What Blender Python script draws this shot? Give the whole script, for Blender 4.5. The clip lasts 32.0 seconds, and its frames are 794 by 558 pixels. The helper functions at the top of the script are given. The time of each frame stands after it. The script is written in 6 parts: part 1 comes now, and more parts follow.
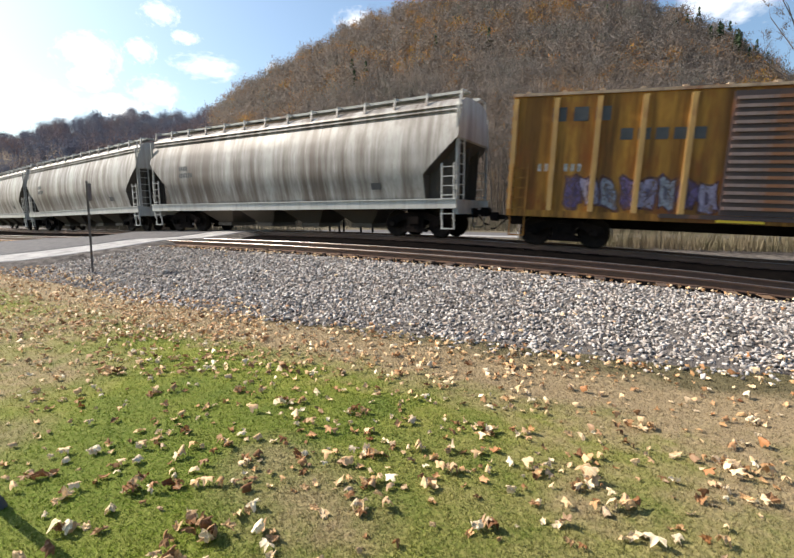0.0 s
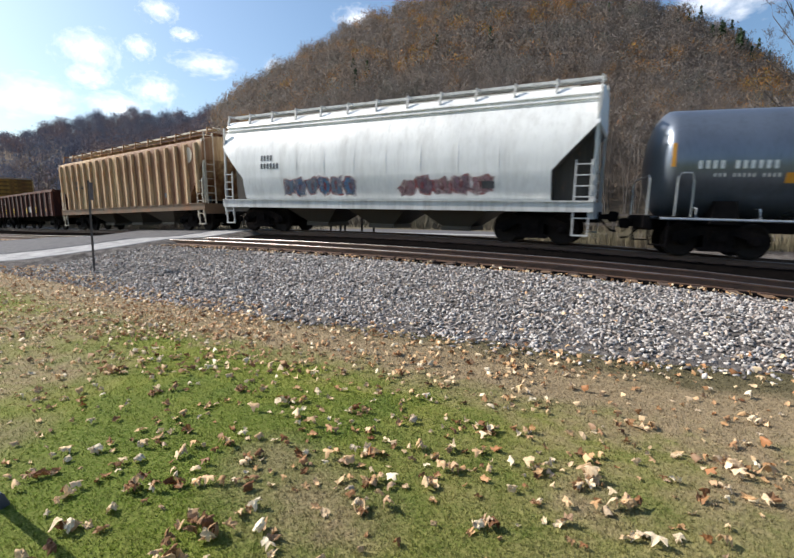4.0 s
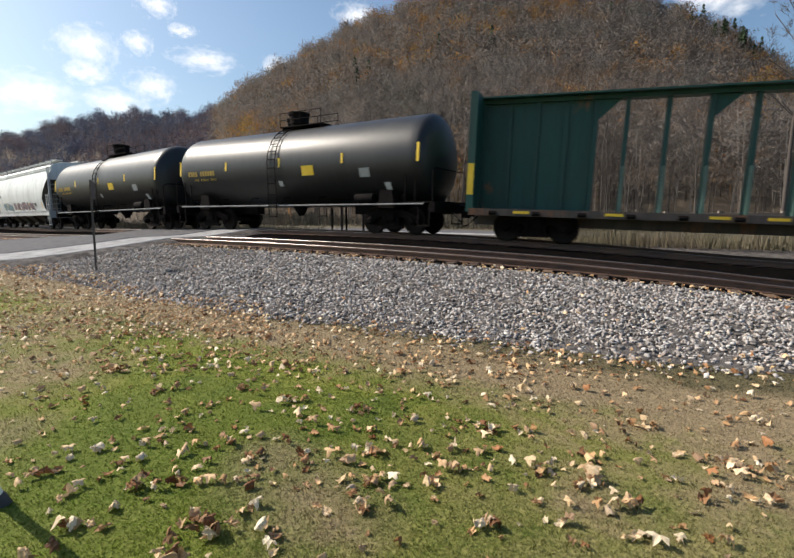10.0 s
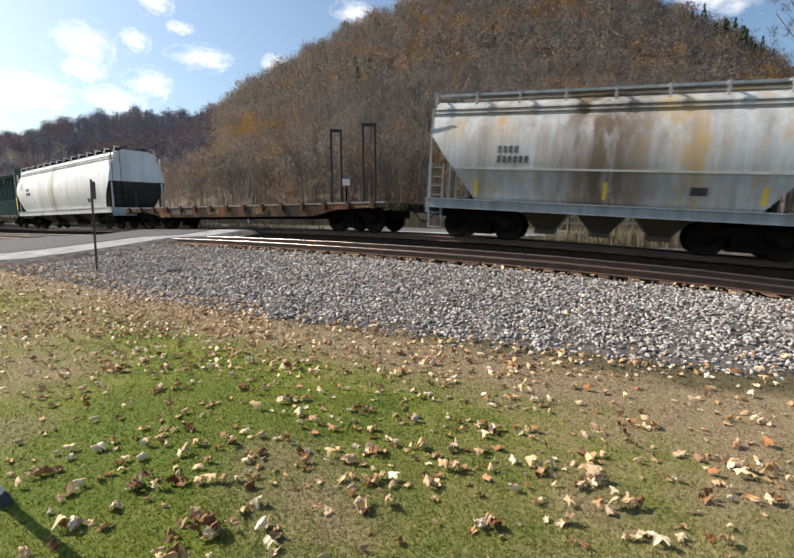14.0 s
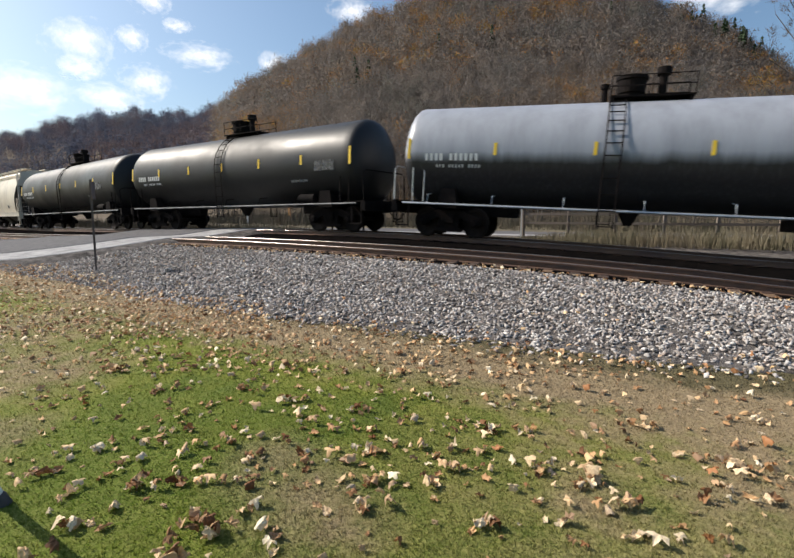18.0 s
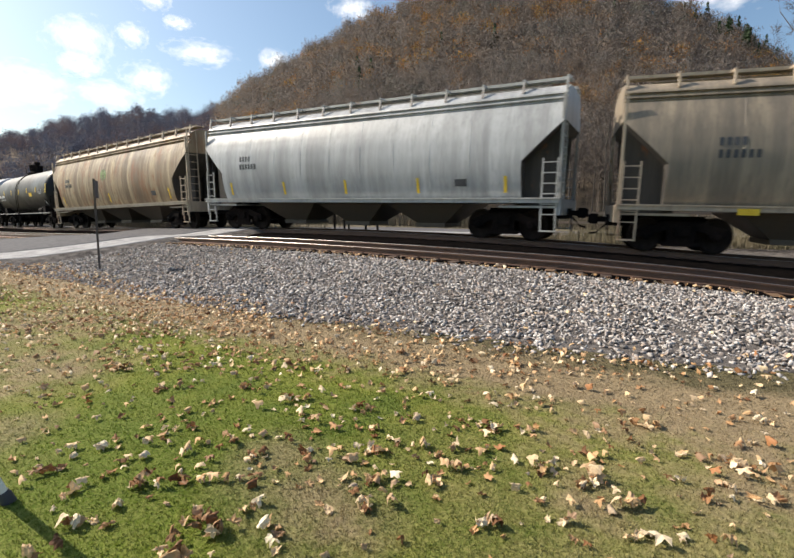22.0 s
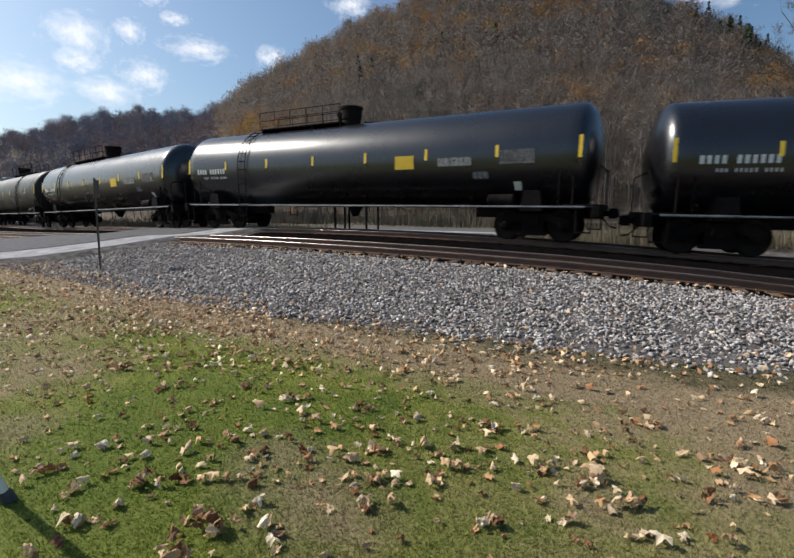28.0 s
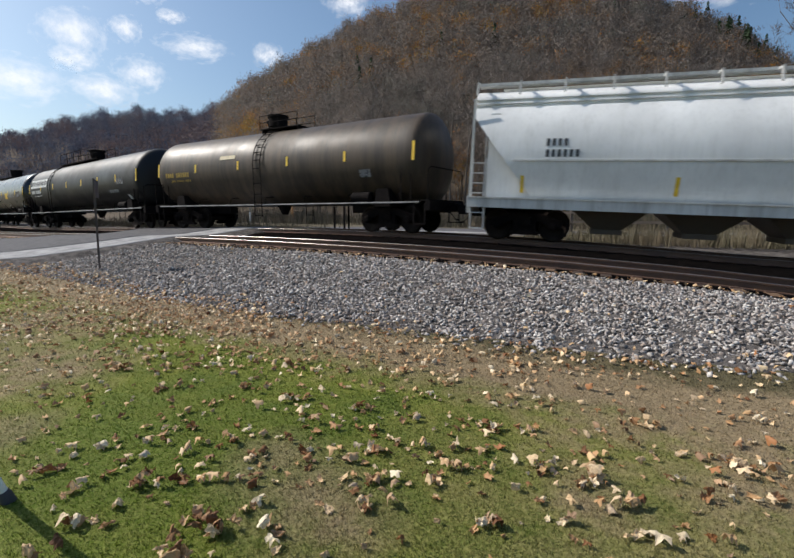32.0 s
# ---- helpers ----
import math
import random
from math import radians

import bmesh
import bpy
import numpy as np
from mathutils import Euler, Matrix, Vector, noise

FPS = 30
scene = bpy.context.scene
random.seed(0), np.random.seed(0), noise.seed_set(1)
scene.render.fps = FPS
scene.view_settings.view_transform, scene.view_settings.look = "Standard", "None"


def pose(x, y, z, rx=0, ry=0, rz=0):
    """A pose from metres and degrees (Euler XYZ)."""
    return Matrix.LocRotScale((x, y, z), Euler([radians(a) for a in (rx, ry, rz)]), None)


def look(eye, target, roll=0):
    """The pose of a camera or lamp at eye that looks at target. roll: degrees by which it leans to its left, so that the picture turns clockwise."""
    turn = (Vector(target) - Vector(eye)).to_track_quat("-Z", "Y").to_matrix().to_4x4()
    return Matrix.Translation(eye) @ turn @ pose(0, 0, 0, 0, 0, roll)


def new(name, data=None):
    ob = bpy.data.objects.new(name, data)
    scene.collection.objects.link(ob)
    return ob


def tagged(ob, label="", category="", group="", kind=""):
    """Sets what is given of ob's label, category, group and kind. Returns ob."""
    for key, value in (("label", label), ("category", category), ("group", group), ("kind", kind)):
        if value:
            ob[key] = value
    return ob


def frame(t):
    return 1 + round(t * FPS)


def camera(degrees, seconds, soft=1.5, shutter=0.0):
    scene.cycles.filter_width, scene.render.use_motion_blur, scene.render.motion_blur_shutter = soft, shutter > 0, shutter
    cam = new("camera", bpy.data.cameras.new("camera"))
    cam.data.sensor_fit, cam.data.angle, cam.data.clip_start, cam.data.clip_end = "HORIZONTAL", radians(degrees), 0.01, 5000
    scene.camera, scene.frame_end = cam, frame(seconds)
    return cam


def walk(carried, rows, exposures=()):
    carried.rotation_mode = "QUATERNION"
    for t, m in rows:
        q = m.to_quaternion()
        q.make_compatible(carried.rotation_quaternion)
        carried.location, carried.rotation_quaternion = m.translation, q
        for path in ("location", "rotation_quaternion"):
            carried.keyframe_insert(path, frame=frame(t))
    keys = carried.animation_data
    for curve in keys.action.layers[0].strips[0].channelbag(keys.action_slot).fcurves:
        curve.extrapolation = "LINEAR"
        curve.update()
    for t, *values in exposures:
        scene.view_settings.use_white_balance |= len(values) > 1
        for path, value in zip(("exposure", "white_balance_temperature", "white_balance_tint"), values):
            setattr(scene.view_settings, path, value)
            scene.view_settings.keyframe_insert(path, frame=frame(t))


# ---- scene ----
cam = camera(82.1, 32.0, soft=1.6, shutter=0.14)
EYE_Z = 1.7


def aim(pan, tilt):
    """The camera on its stand: turned by small angles, in degrees."""
    return pose(0, 0, EYE_Z, 81.72 + tilt, 0, pan)


walk(cam, [(0.0, aim(-0.32, 0.20)), (1.0, aim(-0.26, 0.13)), (3.5, aim(-0.2, 0.12)), (6.0, aim(-0.06, 0.0)), (9.0, aim(0, 0)),
           (12.0, aim(0.0, -0.01)), (14.5, aim(0.08, -0.05)), (17.0, aim(0.12, -0.13)), (18.0, aim(0.0, -0.02)), (19.5, aim(-0.1, 0.12)),
           (20.5, aim(-0.04, 0.16)), (21.0, aim(0.1, 0.08)), (21.5, aim(0.22, -0.04)), (22.0, aim(0.3, -0.13)), (25.5, aim(0.36, -0.2)),
           (28.0, aim(0.37, -0.19)), (30.0, aim(0.33, -0.17)), (32.0, aim(0.3, -0.17))],
     exposures=[(t, stops + 0.02, warm - 190, 11.5) for t, stops, warm in ((0.0, 0.70, 6850), (2.0, 0.60, 6800), (3.0, 0.44, 6330), (3.5, 0.42, 6330), (6.0, 0.12, 6650), (8.0, 0.10, 6480), (10.0, 0.2, 6650), (11.0, 0.3, 6800),
                                                               (13.0, 0.37, 6800), (14.5, 0.36, 6700), (17.0, 0.18, 6620), (19.0, 0.28, 6650), (20.0, 0.32, 6800), (21.0, 0.37, 6850), (23.0, 0.43, 6850),
                                                               (25.0, 0.29, 6800), (27.5, -0.03, 6350), (29.0, -0.11, 6320), (32.0, -0.11, 6320))])


# ---- light ----
SUN_AZ = math.atan2(-0.960, 0.280)          # from the y axis towards +x
SUN_EL = radians(40)
world = bpy.data.worlds.new("sky")
scene.world = world
world.use_nodes = True
wn = world.node_tree
sky = wn.nodes.new("ShaderNodeTexSky")
sky.sky_type, sky.sun_disc = "NISHITA", False
sky.sun_elevation, sky.sun_rotation = SUN_EL, SUN_AZ
sky.air_density, sky.dust_density, sky.ozone_density = 1.0, 2.2, 1.8
tint = wn.nodes.new("ShaderNodeMix")
tint.data_type, tint.blend_type = "RGBA", "MULTIPLY"
tint.inputs[0].default_value = 1.0
tint.inputs[7].default_value = (0.97, 1.08, 1.08, 1)
wn.links.new(sky.outputs[0], tint.inputs[6])
wn.links.new(tint.outputs[2], wn.nodes["Background"].inputs[0])
wn.nodes["Background"].inputs[1].default_value = 0.115
sun = new("sun", bpy.data.lights.new("sun", "SUN"))
sun.data.energy, sun.data.angle, sun.data.color = 5.0, radians(0.55), (1.0, 0.915, 0.79)
sun_dir = Vector((math.sin(SUN_AZ) * math.cos(SUN_EL), math.cos(SUN_AZ) * math.cos(SUN_EL), math.sin(SUN_EL)))
sun.matrix_world = look(sun_dir * 50, (0, 0, 0))


# ---- materials ----
def node(nt, kind, **values):
    n = nt.nodes.new("ShaderNode" + kind)
    for key, value in values.items():
        if key in n.inputs:
            sock = n.inputs[key]
            if hasattr(value, "is_output"):
                nt.links.new(value, sock)
            else:
                sock.default_value = value
    return n


def mix(nt, a, b, fac, how="MIX"):
    n = nt.nodes.new("ShaderNodeMix")
    n.data_type, n.blend_type, n.clamp_factor = "RGBA", how, True
    for sock, value in ((n.inputs[0], fac), (n.inputs[6], a), (n.inputs[7], b)):
        if hasattr(value, "is_output"):
            nt.links.new(value, sock)
        else:
            sock.default_value = value if not isinstance(value, tuple) else (*value[:3], 1)
    return n.outputs[2]


def ramp(nt, fac, stops):
    n = nt.nodes.new("ShaderNodeValToRGB")
    nt.links.new(fac, n.inputs[0])
    els = n.color_ramp.elements
    while len(els) < len(stops):
        els.new(0.5)
    for e, (p, c) in zip(els, stops):
        e.position = p
        e.color = (c, c, c, 1) if not isinstance(c, tuple) else (*c, 1)
    return n.outputs[0]


def noise_of(nt, coord, scale, detail=4.0, rough=0.6, stretch=None, shift=(0, 0, 0)):
    if stretch or any(shift):
        m = nt.nodes.new("ShaderNodeMapping")
        nt.links.new(coord, m.inputs[0])
        m.inputs["Location"].default_value = shift
        m.inputs["Scale"].default_value = stretch or (1, 1, 1)
        coord = m.outputs[0]
    n = node(nt, "TexNoise", Scale=scale, Detail=detail, Roughness=rough)
    nt.links.new(coord, n.inputs["Vector"])
    return n.outputs["Fac"]


def material(name, rough=0.7, metal=0.0, color=(0.5, 0.5, 0.5)):
    m = bpy.data.materials.new(name)
    m.use_nodes = True
    nt = m.node_tree
    b = nt.nodes["Principled BSDF"]
    b.inputs["Roughness"].default_value, b.inputs["Metallic"].default_value = rough, metal
    b.inputs["Base Color"].default_value = (*color, 1)
    return m, nt, b


def spot(nt, what="Object"):
    return nt.nodes.new("ShaderNodeTexCoord").outputs[what]


def place(nt):
    return nt.nodes.new("ShaderNodeNewGeometry").outputs["Position"]


def bumped(nt, b, height, strength=0.3, dist=0.01):
    n = node(nt, "Bump", Strength=strength, Distance=dist)
    nt.links.new(height, n.inputs["Height"])
    nt.links.new(n.outputs[0], b.inputs["Normal"])


MATS = {}


def paint(name, base, dirt=(0.12, 0.09, 0.07), dirty=0.45, rust=0.0, rough=0.5, rust_color=(0.22, 0.085, 0.03), seed=0.0, metal=0.0, panel=0.0, spec=0.5, stain=None, runs=0.0, vary=(0.12, 0.18), bump=0.12):
    """Weathered railcar paint: run-down streaks, dirt, rust blooms."""
    if name in MATS:
        return MATS[name]
    m, nt, b = material(name, rough, metal)
    b.inputs["Specular IOR Level"].default_value = spec
    co = spot(nt)
    streak = noise_of(nt, co, 1.0, 6, 0.65, (2.6, 2.6, 0.22), (seed, seed * 2, 0))
    fine = noise_of(nt, co, 1.0, 5, 0.7, (14, 14, 1.1), (seed, 0, seed))
    blotch = noise_of(nt, co, 0.55, 5, 0.62, None, (seed * 3, seed, 0))
    col = mix(nt, tuple(c * 0.86 for c in base), tuple(min(1, c * 1.1) for c in base), ramp(nt, blotch, [(0.3, 0.0), (0.7, 1.0)]))
    if panel:
        px = nt.nodes.new("ShaderNodeSeparateXYZ")     # sheets of the side, each weathered in its own way
        nt.links.new(co, px.inputs[0])
        step = node(nt, "Math")
        step.operation = "SNAP"
        nt.links.new(px.outputs[0], step.inputs[0])
        step.inputs[1].default_value = 0.93
        w = nt.nodes.new("ShaderNodeTexWhiteNoise")
        w.noise_dimensions = "1D"
        shift = node(nt, "Math")
        nt.links.new(step.outputs[0], shift.inputs[0])
        shift.inputs[1].default_value = seed
        nt.links.new(shift.outputs[0], w.inputs["W"])
        patchy = mix(nt, (0, 0, 0), ramp(nt, w.outputs["Value"], [(0.35, 0.0), (0.95, panel)]), ramp(nt, streak, [(0.3, 0.25), (0.55, 1.0)]))
        col = mix(nt, col, tuple(0.45 * c + 0.25 * d for c, d in zip(base, dirt)), patchy)
    f1 = ramp(nt, streak, [(0.62 - 0.3 * dirty, 0.0), (0.85, min(1, dirty * 1.5))])
    col = mix(nt, col, dirt, f1)
    f2 = ramp(nt, fine, [(0.5, 0.0), (0.8, dirty * 0.8)])
    col = mix(nt, col, tuple(c * 0.7 for c in dirt), f2)
    if runs:
        k = noise_of(nt, co, 1.0, 5, 0.7, (1.9, 0.3, 0.09), (seed * 4, 1, seed))
        col = mix(nt, col, dirt, ramp(nt, k, [(0.42, 0.0), (0.58, runs)]))
    if rust:
        r = noise_of(nt, co, 0.9, 8, 0.72, (1.0, 1.0, 0.45), (seed * 5, 3, seed))
        col = mix(nt, col, rust_color, ramp(nt, r, [(0.66 - 0.36 * rust, 0.0), (0.74 - 0.22 * rust, 0.9)]))
    if stain:
        xs = nt.nodes.new("ShaderNodeSeparateXYZ")
        nt.links.new(co, xs.inputs[0])
        g = node(nt, "MapRange")
        off = node(nt, "Math")
        off.operation = "SUBTRACT"
        nt.links.new(xs.outputs[0], off.inputs[0])
        off.inputs[1].default_value = stain[0]
        dist = node(nt, "Math")
        dist.operation = "ABSOLUTE"
        nt.links.new(off.outputs[0], dist.inputs[0])
        nt.links.new(dist.outputs[0], g.inputs["Value"])
        g.inputs["From Min"].default_value, g.inputs["From Max"].default_value = stain[1], stain[1] * 0.2
        col = mix(nt, col, stain[2], mix(nt, (0, 0, 0), ramp(nt, streak, [(0.36, 0.25), (0.56, 0.95)]), g.outputs[0]))
    nt.links.new(col, b.inputs["Base Color"])
    rr = ramp(nt, blotch, [(0.25, max(0.05, rough - vary[0])), (0.75, min(1, rough + vary[1]))])
    nt.links.new(rr, b.inputs["Roughness"])
    bumped(nt, b, fine, bump, 0.01)
    MATS[name] = m
    return m


def shaded_tank(name, upper, lower, z0, z1):
    """Tank's bright upper and shaded lower half put into the colour, with uneven edge."""
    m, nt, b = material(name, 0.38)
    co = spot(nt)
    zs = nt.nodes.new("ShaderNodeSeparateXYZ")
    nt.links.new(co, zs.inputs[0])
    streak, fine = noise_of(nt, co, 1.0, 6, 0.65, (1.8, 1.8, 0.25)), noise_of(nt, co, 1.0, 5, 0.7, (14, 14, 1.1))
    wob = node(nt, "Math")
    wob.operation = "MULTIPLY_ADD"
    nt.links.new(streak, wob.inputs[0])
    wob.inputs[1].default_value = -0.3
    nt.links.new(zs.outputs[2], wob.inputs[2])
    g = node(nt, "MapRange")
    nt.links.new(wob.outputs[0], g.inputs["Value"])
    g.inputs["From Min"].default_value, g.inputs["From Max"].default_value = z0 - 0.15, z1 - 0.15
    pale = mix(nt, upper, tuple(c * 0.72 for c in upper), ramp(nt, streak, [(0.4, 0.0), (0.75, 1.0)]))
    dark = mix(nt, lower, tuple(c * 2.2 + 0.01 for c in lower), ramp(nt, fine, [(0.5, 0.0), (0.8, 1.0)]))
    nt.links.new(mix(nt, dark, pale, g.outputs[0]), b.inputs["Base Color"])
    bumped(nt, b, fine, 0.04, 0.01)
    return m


def simple(name, c1, c2, scale=8.0, rough=0.7, metal=0.0, bump=0.2, dist=0.01, spec=0.5):
    if name in MATS:
        return MATS[name]
    m, nt, b = material(name, rough, metal)
    b.inputs["Specular IOR Level"].default_value = spec
    co = spot(nt)
    a, c = noise_of(nt, co, scale, 6, 0.65), noise_of(nt, co, scale * 0.17, 3, 0.5, None, (4, 1, 7))
    f = node(nt, "Math")
    f.operation = "MULTIPLY_ADD"
    nt.links.new(a, f.inputs[0])
    f.inputs[1].default_value = 0.6
    nt.links.new(c, f.inputs[2])
    nt.links.new(mix(nt, c1, c2, ramp(nt, f.outputs[0], [(0.55, 0.0), (1.05, 1.0)])), b.inputs["Base Color"])
    bumped(nt, b, a, bump, dist)
    MATS[name] = m
    return m


def let_through(nt, b, col, share):
    """Thin dry leaves let part of the light through."""
    t = nt.nodes.new("ShaderNodeBsdfTranslucent")
    x = nt.nodes.new("ShaderNodeMixShader")
    x.inputs[0].default_value = share
    nt.links.new(col, t.inputs[0])
    nt.links.new(b.outputs[0], x.inputs[1])
    nt.links.new(t.outputs[0], x.inputs[2])
    nt.links.new(x.outputs[0], [k for k in nt.nodes if k.type == "OUTPUT_MATERIAL"][0].inputs[0])


def lawn_color(nt):
    """Green turf, worn brown patches and a dry strip along the stones, at real places."""
    p = place(nt)
    big, mid, fin = noise_of(nt, p, 0.42, 4, 0.6, None, (3.1, 0.4, 0)), noise_of(nt, p, 2.2, 5, 0.65), noise_of(nt, p, 38, 4, 0.7)
    green = mix(nt, (0.068, 0.118, 0.006), (0.20, 0.222, 0.022), ramp(nt, mix(nt, mid, big, 0.5), [(0.38, 0.0), (0.62, 1.0)]))
    brown = mix(nt, (0.170, 0.124, 0.074), (0.375, 0.282, 0.182), fin)
    xyz = nt.nodes.new("ShaderNodeSeparateXYZ")
    nt.links.new(p, xyz.inputs[0])
    side = node(nt, "Math")                       # distance out towards the stones
    side.operation = "MULTIPLY"
    nt.links.new(xyz.outputs[0], side.inputs[0])
    side.inputs[1].default_value = 0.51
    out = node(nt, "Math")
    out.operation = "MULTIPLY_ADD"
    nt.links.new(xyz.outputs[1], out.inputs[0])
    out.inputs[1].default_value = 0.86
    nt.links.new(side.outputs[0], out.inputs[2])
    wob = node(nt, "Math")
    wob.operation = "MULTIPLY_ADD"
    nt.links.new(mid, wob.inputs[0])
    wob.inputs[1].default_value = 1.6
    nt.links.new(out.outputs[0], wob.inputs[2])
    k = node(nt, "MapRange")
    nt.links.new(wob.outputs[0], k.inputs["Value"])
    k.inputs["From Min"].default_value, k.inputs["From Max"].default_value = 4.35, 5.15
    worn = ramp(nt, mix(nt, big, mid, 0.45), [(0.52, 0.0), (0.70, 0.65)])
    for px, py, r, most in ((-5.6, 6.6, 1.9, 0.95), (-4.0, 4.7, 1.1, 0.95), (-3.1, 3.3, 0.45, 0.95), (2.4, 3.2, 0.7, 0.9), (-0.75, 2.75, 0.5, 0.95), (-0.45, 2.35, 0.5, 0.95), (2.3, 2.4, 0.7, 0.8), (1.2, 2.5, 0.3, 0.9), (-0.9, 3.05, 0.35, 0.95), (1.9, 2.3, 2.2, 0.5)):
        near = node(nt, "VectorMath")
        near.operation = "DISTANCE"
        nt.links.new(p, near.inputs[0])
        near.inputs[1].default_value = (px, py, 0)
        g = node(nt, "MapRange")
        nt.links.new(near.outputs["Value"], g.inputs["Value"])
        g.inputs["From Min"].default_value, g.inputs["From Max"].default_value = r * 1.15, r * 0.45
        g.inputs["To Max"].default_value = most
        worn = mix(nt, worn, (1, 1, 1), mix(nt, (0, 0, 0), ramp(nt, mid, [(0.32, 0.15), (0.6, 1.0)]), g.outputs[0]))
    col = mix(nt, green, brown, worn)
    lush = node(nt, "VectorMath")                 # thicker dark-green turf
    lush.operation = "DISTANCE"
    nt.links.new(p, lush.inputs[0])
    lush.inputs[1].default_value = (-2.0, 2.9, 0)
    lg = node(nt, "MapRange")
    nt.links.new(lush.outputs["Value"], lg.inputs["Value"])
    lg.inputs["From Min"].default_value, lg.inputs["From Max"].default_value = 1.9, 0.5
    lg.inputs["To Max"].default_value = 0.7
    col = mix(nt, col, (0.066, 0.122, 0.005), lg.outputs[0])
    col = mix(nt, col, brown, k.outputs[0])
    e = node(nt, "MapRange")                      # bare damp soil at the foot of the stones
    nt.links.new(wob.outputs[0], e.inputs["Value"])
    e.inputs["From Min"].default_value, e.inputs["From Max"].default_value = 5.85, 6.3
    col = mix(nt, col, mix(nt, (0.085, 0.065, 0.048), (0.075, 0.072, 0.032), big), e.outputs[0])
    return mix(nt, col, mix(nt, (0.03, 0.035, 0.006), (0.55, 0.45, 0.2), ramp(nt, fin, [(0.35, 0.0), (0.7, 1.0)])), 0.2), fin


def lawn_material(name, rough, bump):
    m, nt, b = material(name, rough)
    col, fin = lawn_color(nt)
    nt.links.new(col, b.inputs["Base Color"])
    b.inputs["Specular IOR Level"].default_value = 0.2
    if not bump:
        let_through(nt, b, col, 0.38)
    if bump:
        bumped(nt, b, fin, 0.8, 0.03)
    return m


GRASS, TURF = lawn_material("grass_blades", 0.7, False), lawn_material("turf", 0.95, True)


def island_material(name, colors, rough=0.8, scale=0.0, thin=0.0, tree=0.0, reach=(0.36, 0.64)):
    """Small pieces, each with a tint of its own; colours drift over the place where scale is given."""
    m, nt, b = material(name, rough)
    rnd = nt.nodes.new("ShaderNodeNewGeometry").outputs["Random Per Island"]
    n = len(colors)
    fac = rnd
    if scale:
        big = noise_of(nt, place(nt), scale, 3, 0.6)
        f = node(nt, "Math")
        f.operation = "MULTIPLY_ADD"
        nt.links.new(rnd, f.inputs[0])
        f.inputs[1].default_value = 0.14
        if tree:
            big = mix(nt, big, noise_of(nt, place(nt), tree, 2, 0.5, None, (7, 3, 1)), 0.55)
        sub = ramp(nt, big, [(reach[0], 0.0), (reach[1], 0.92)])
        nt.links.new(sub, f.inputs[2])
        fac = f.outputs[0]
    col = ramp(nt, fac, [(i / max(1, n - 1), c) for i, c in enumerate(colors)])
    nt.links.new(col, b.inputs["Base Color"])
    if thin:
        let_through(nt, b, col, thin)
    b.inputs["Specular IOR Level"].default_value = 0.25
    return m


def object_material(name, colors, rough=0.8, bump=0.0, thin=0.0, spec=0.2):
    m, nt, b = material(name, rough)
    rnd = nt.nodes.new("ShaderNodeObjectInfo").outputs["Random"]
    col = ramp(nt, rnd, [(i / max(1, len(colors) - 1), c) for i, c in enumerate(colors)])
    g = noise_of(nt, spot(nt), 60, 4, 0.7)
    col = mix(nt, col, (0.05, 0.03, 0.02), ramp(nt, g, [(0.45, 0.0), (0.8, 0.55)]))
    nt.links.new(col, b.inputs["Base Color"])
    if thin:
        let_through(nt, b, col, thin)
    if bump:
        bumped(nt, b, g, bump, 0.004)
    b.inputs["Specular IOR Level"].default_value = spec
    return m


STONE = island_material("ballast_stone", [(0.04, 0.036, 0.034), (0.33, 0.30, 0.28), (0.46, 0.43, 0.405), (0.085, 0.076, 0.07), (0.64, 0.61, 0.575), (0.34, 0.265, 0.215), (0.40, 0.375, 0.36), (0.14, 0.115, 0.10)], 0.85)
# bed under the loose stones: shade of the gaps put into its dark colour
BED = simple("ballast_bed", (0.035, 0.03, 0.028), (0.19, 0.17, 0.155), 26, 0.95, 0, 1.0, 0.04, spec=0.12)
STEEL = simple("rail_steel", (0.16, 0.09, 0.055), (0.10, 0.06, 0.045), 9, 0.6, 0.3)
SHINE = simple("polished_rail_head", (0.42, 0.40, 0.38), (0.30, 0.27, 0.25), 5, 0.32, 0.9, 0.05)
BLACK_TIE = object_material("black_tie_wood", [(0.006, 0.005, 0.005), (0.016, 0.012, 0.010), (0.010, 0.008, 0.007)], 0.95, 0.5, spec=0.0)
TIE = object_material("tie_wood", [(0.05, 0.035, 0.028), (0.10, 0.068, 0.05), (0.16, 0.10, 0.06), (0.075, 0.055, 0.045)], 0.9, 0.5)
ASPHALT = simple("asphalt", (0.07, 0.068, 0.072), (0.135, 0.13, 0.132), 30, 0.85, 0, 0.5, 0.01, spec=0.12)
CONCRETE = simple("pale_concrete", (0.20, 0.195, 0.195), (0.40, 0.39, 0.385), 14, 0.85, 0, 0.3, 0.01, spec=0.12)
BLACK_BED = simple("black_track_bed", (0.003, 0.003, 0.0032), (0.009, 0.0075, 0.007), 22, 1.0, 0, 1.0, 0.03, spec=0.0)
LITTER = simple("leaf_litter", (0.075, 0.06, 0.045), (0.165, 0.13, 0.095), 3.0, 0.95, 0, 0.8, 0.05, spec=0.12)
FIELD = simple("dry_field", (0.075, 0.065, 0.042), (0.17, 0.14, 0.092), 5.0, 0.95, 0, 0.8, 0.05, spec=0.12)
BLACK = simple("grimy_black_iron", (0.005, 0.0045, 0.005), (0.018, 0.014, 0.013), 7, 0.8, 0.0, spec=0.05)
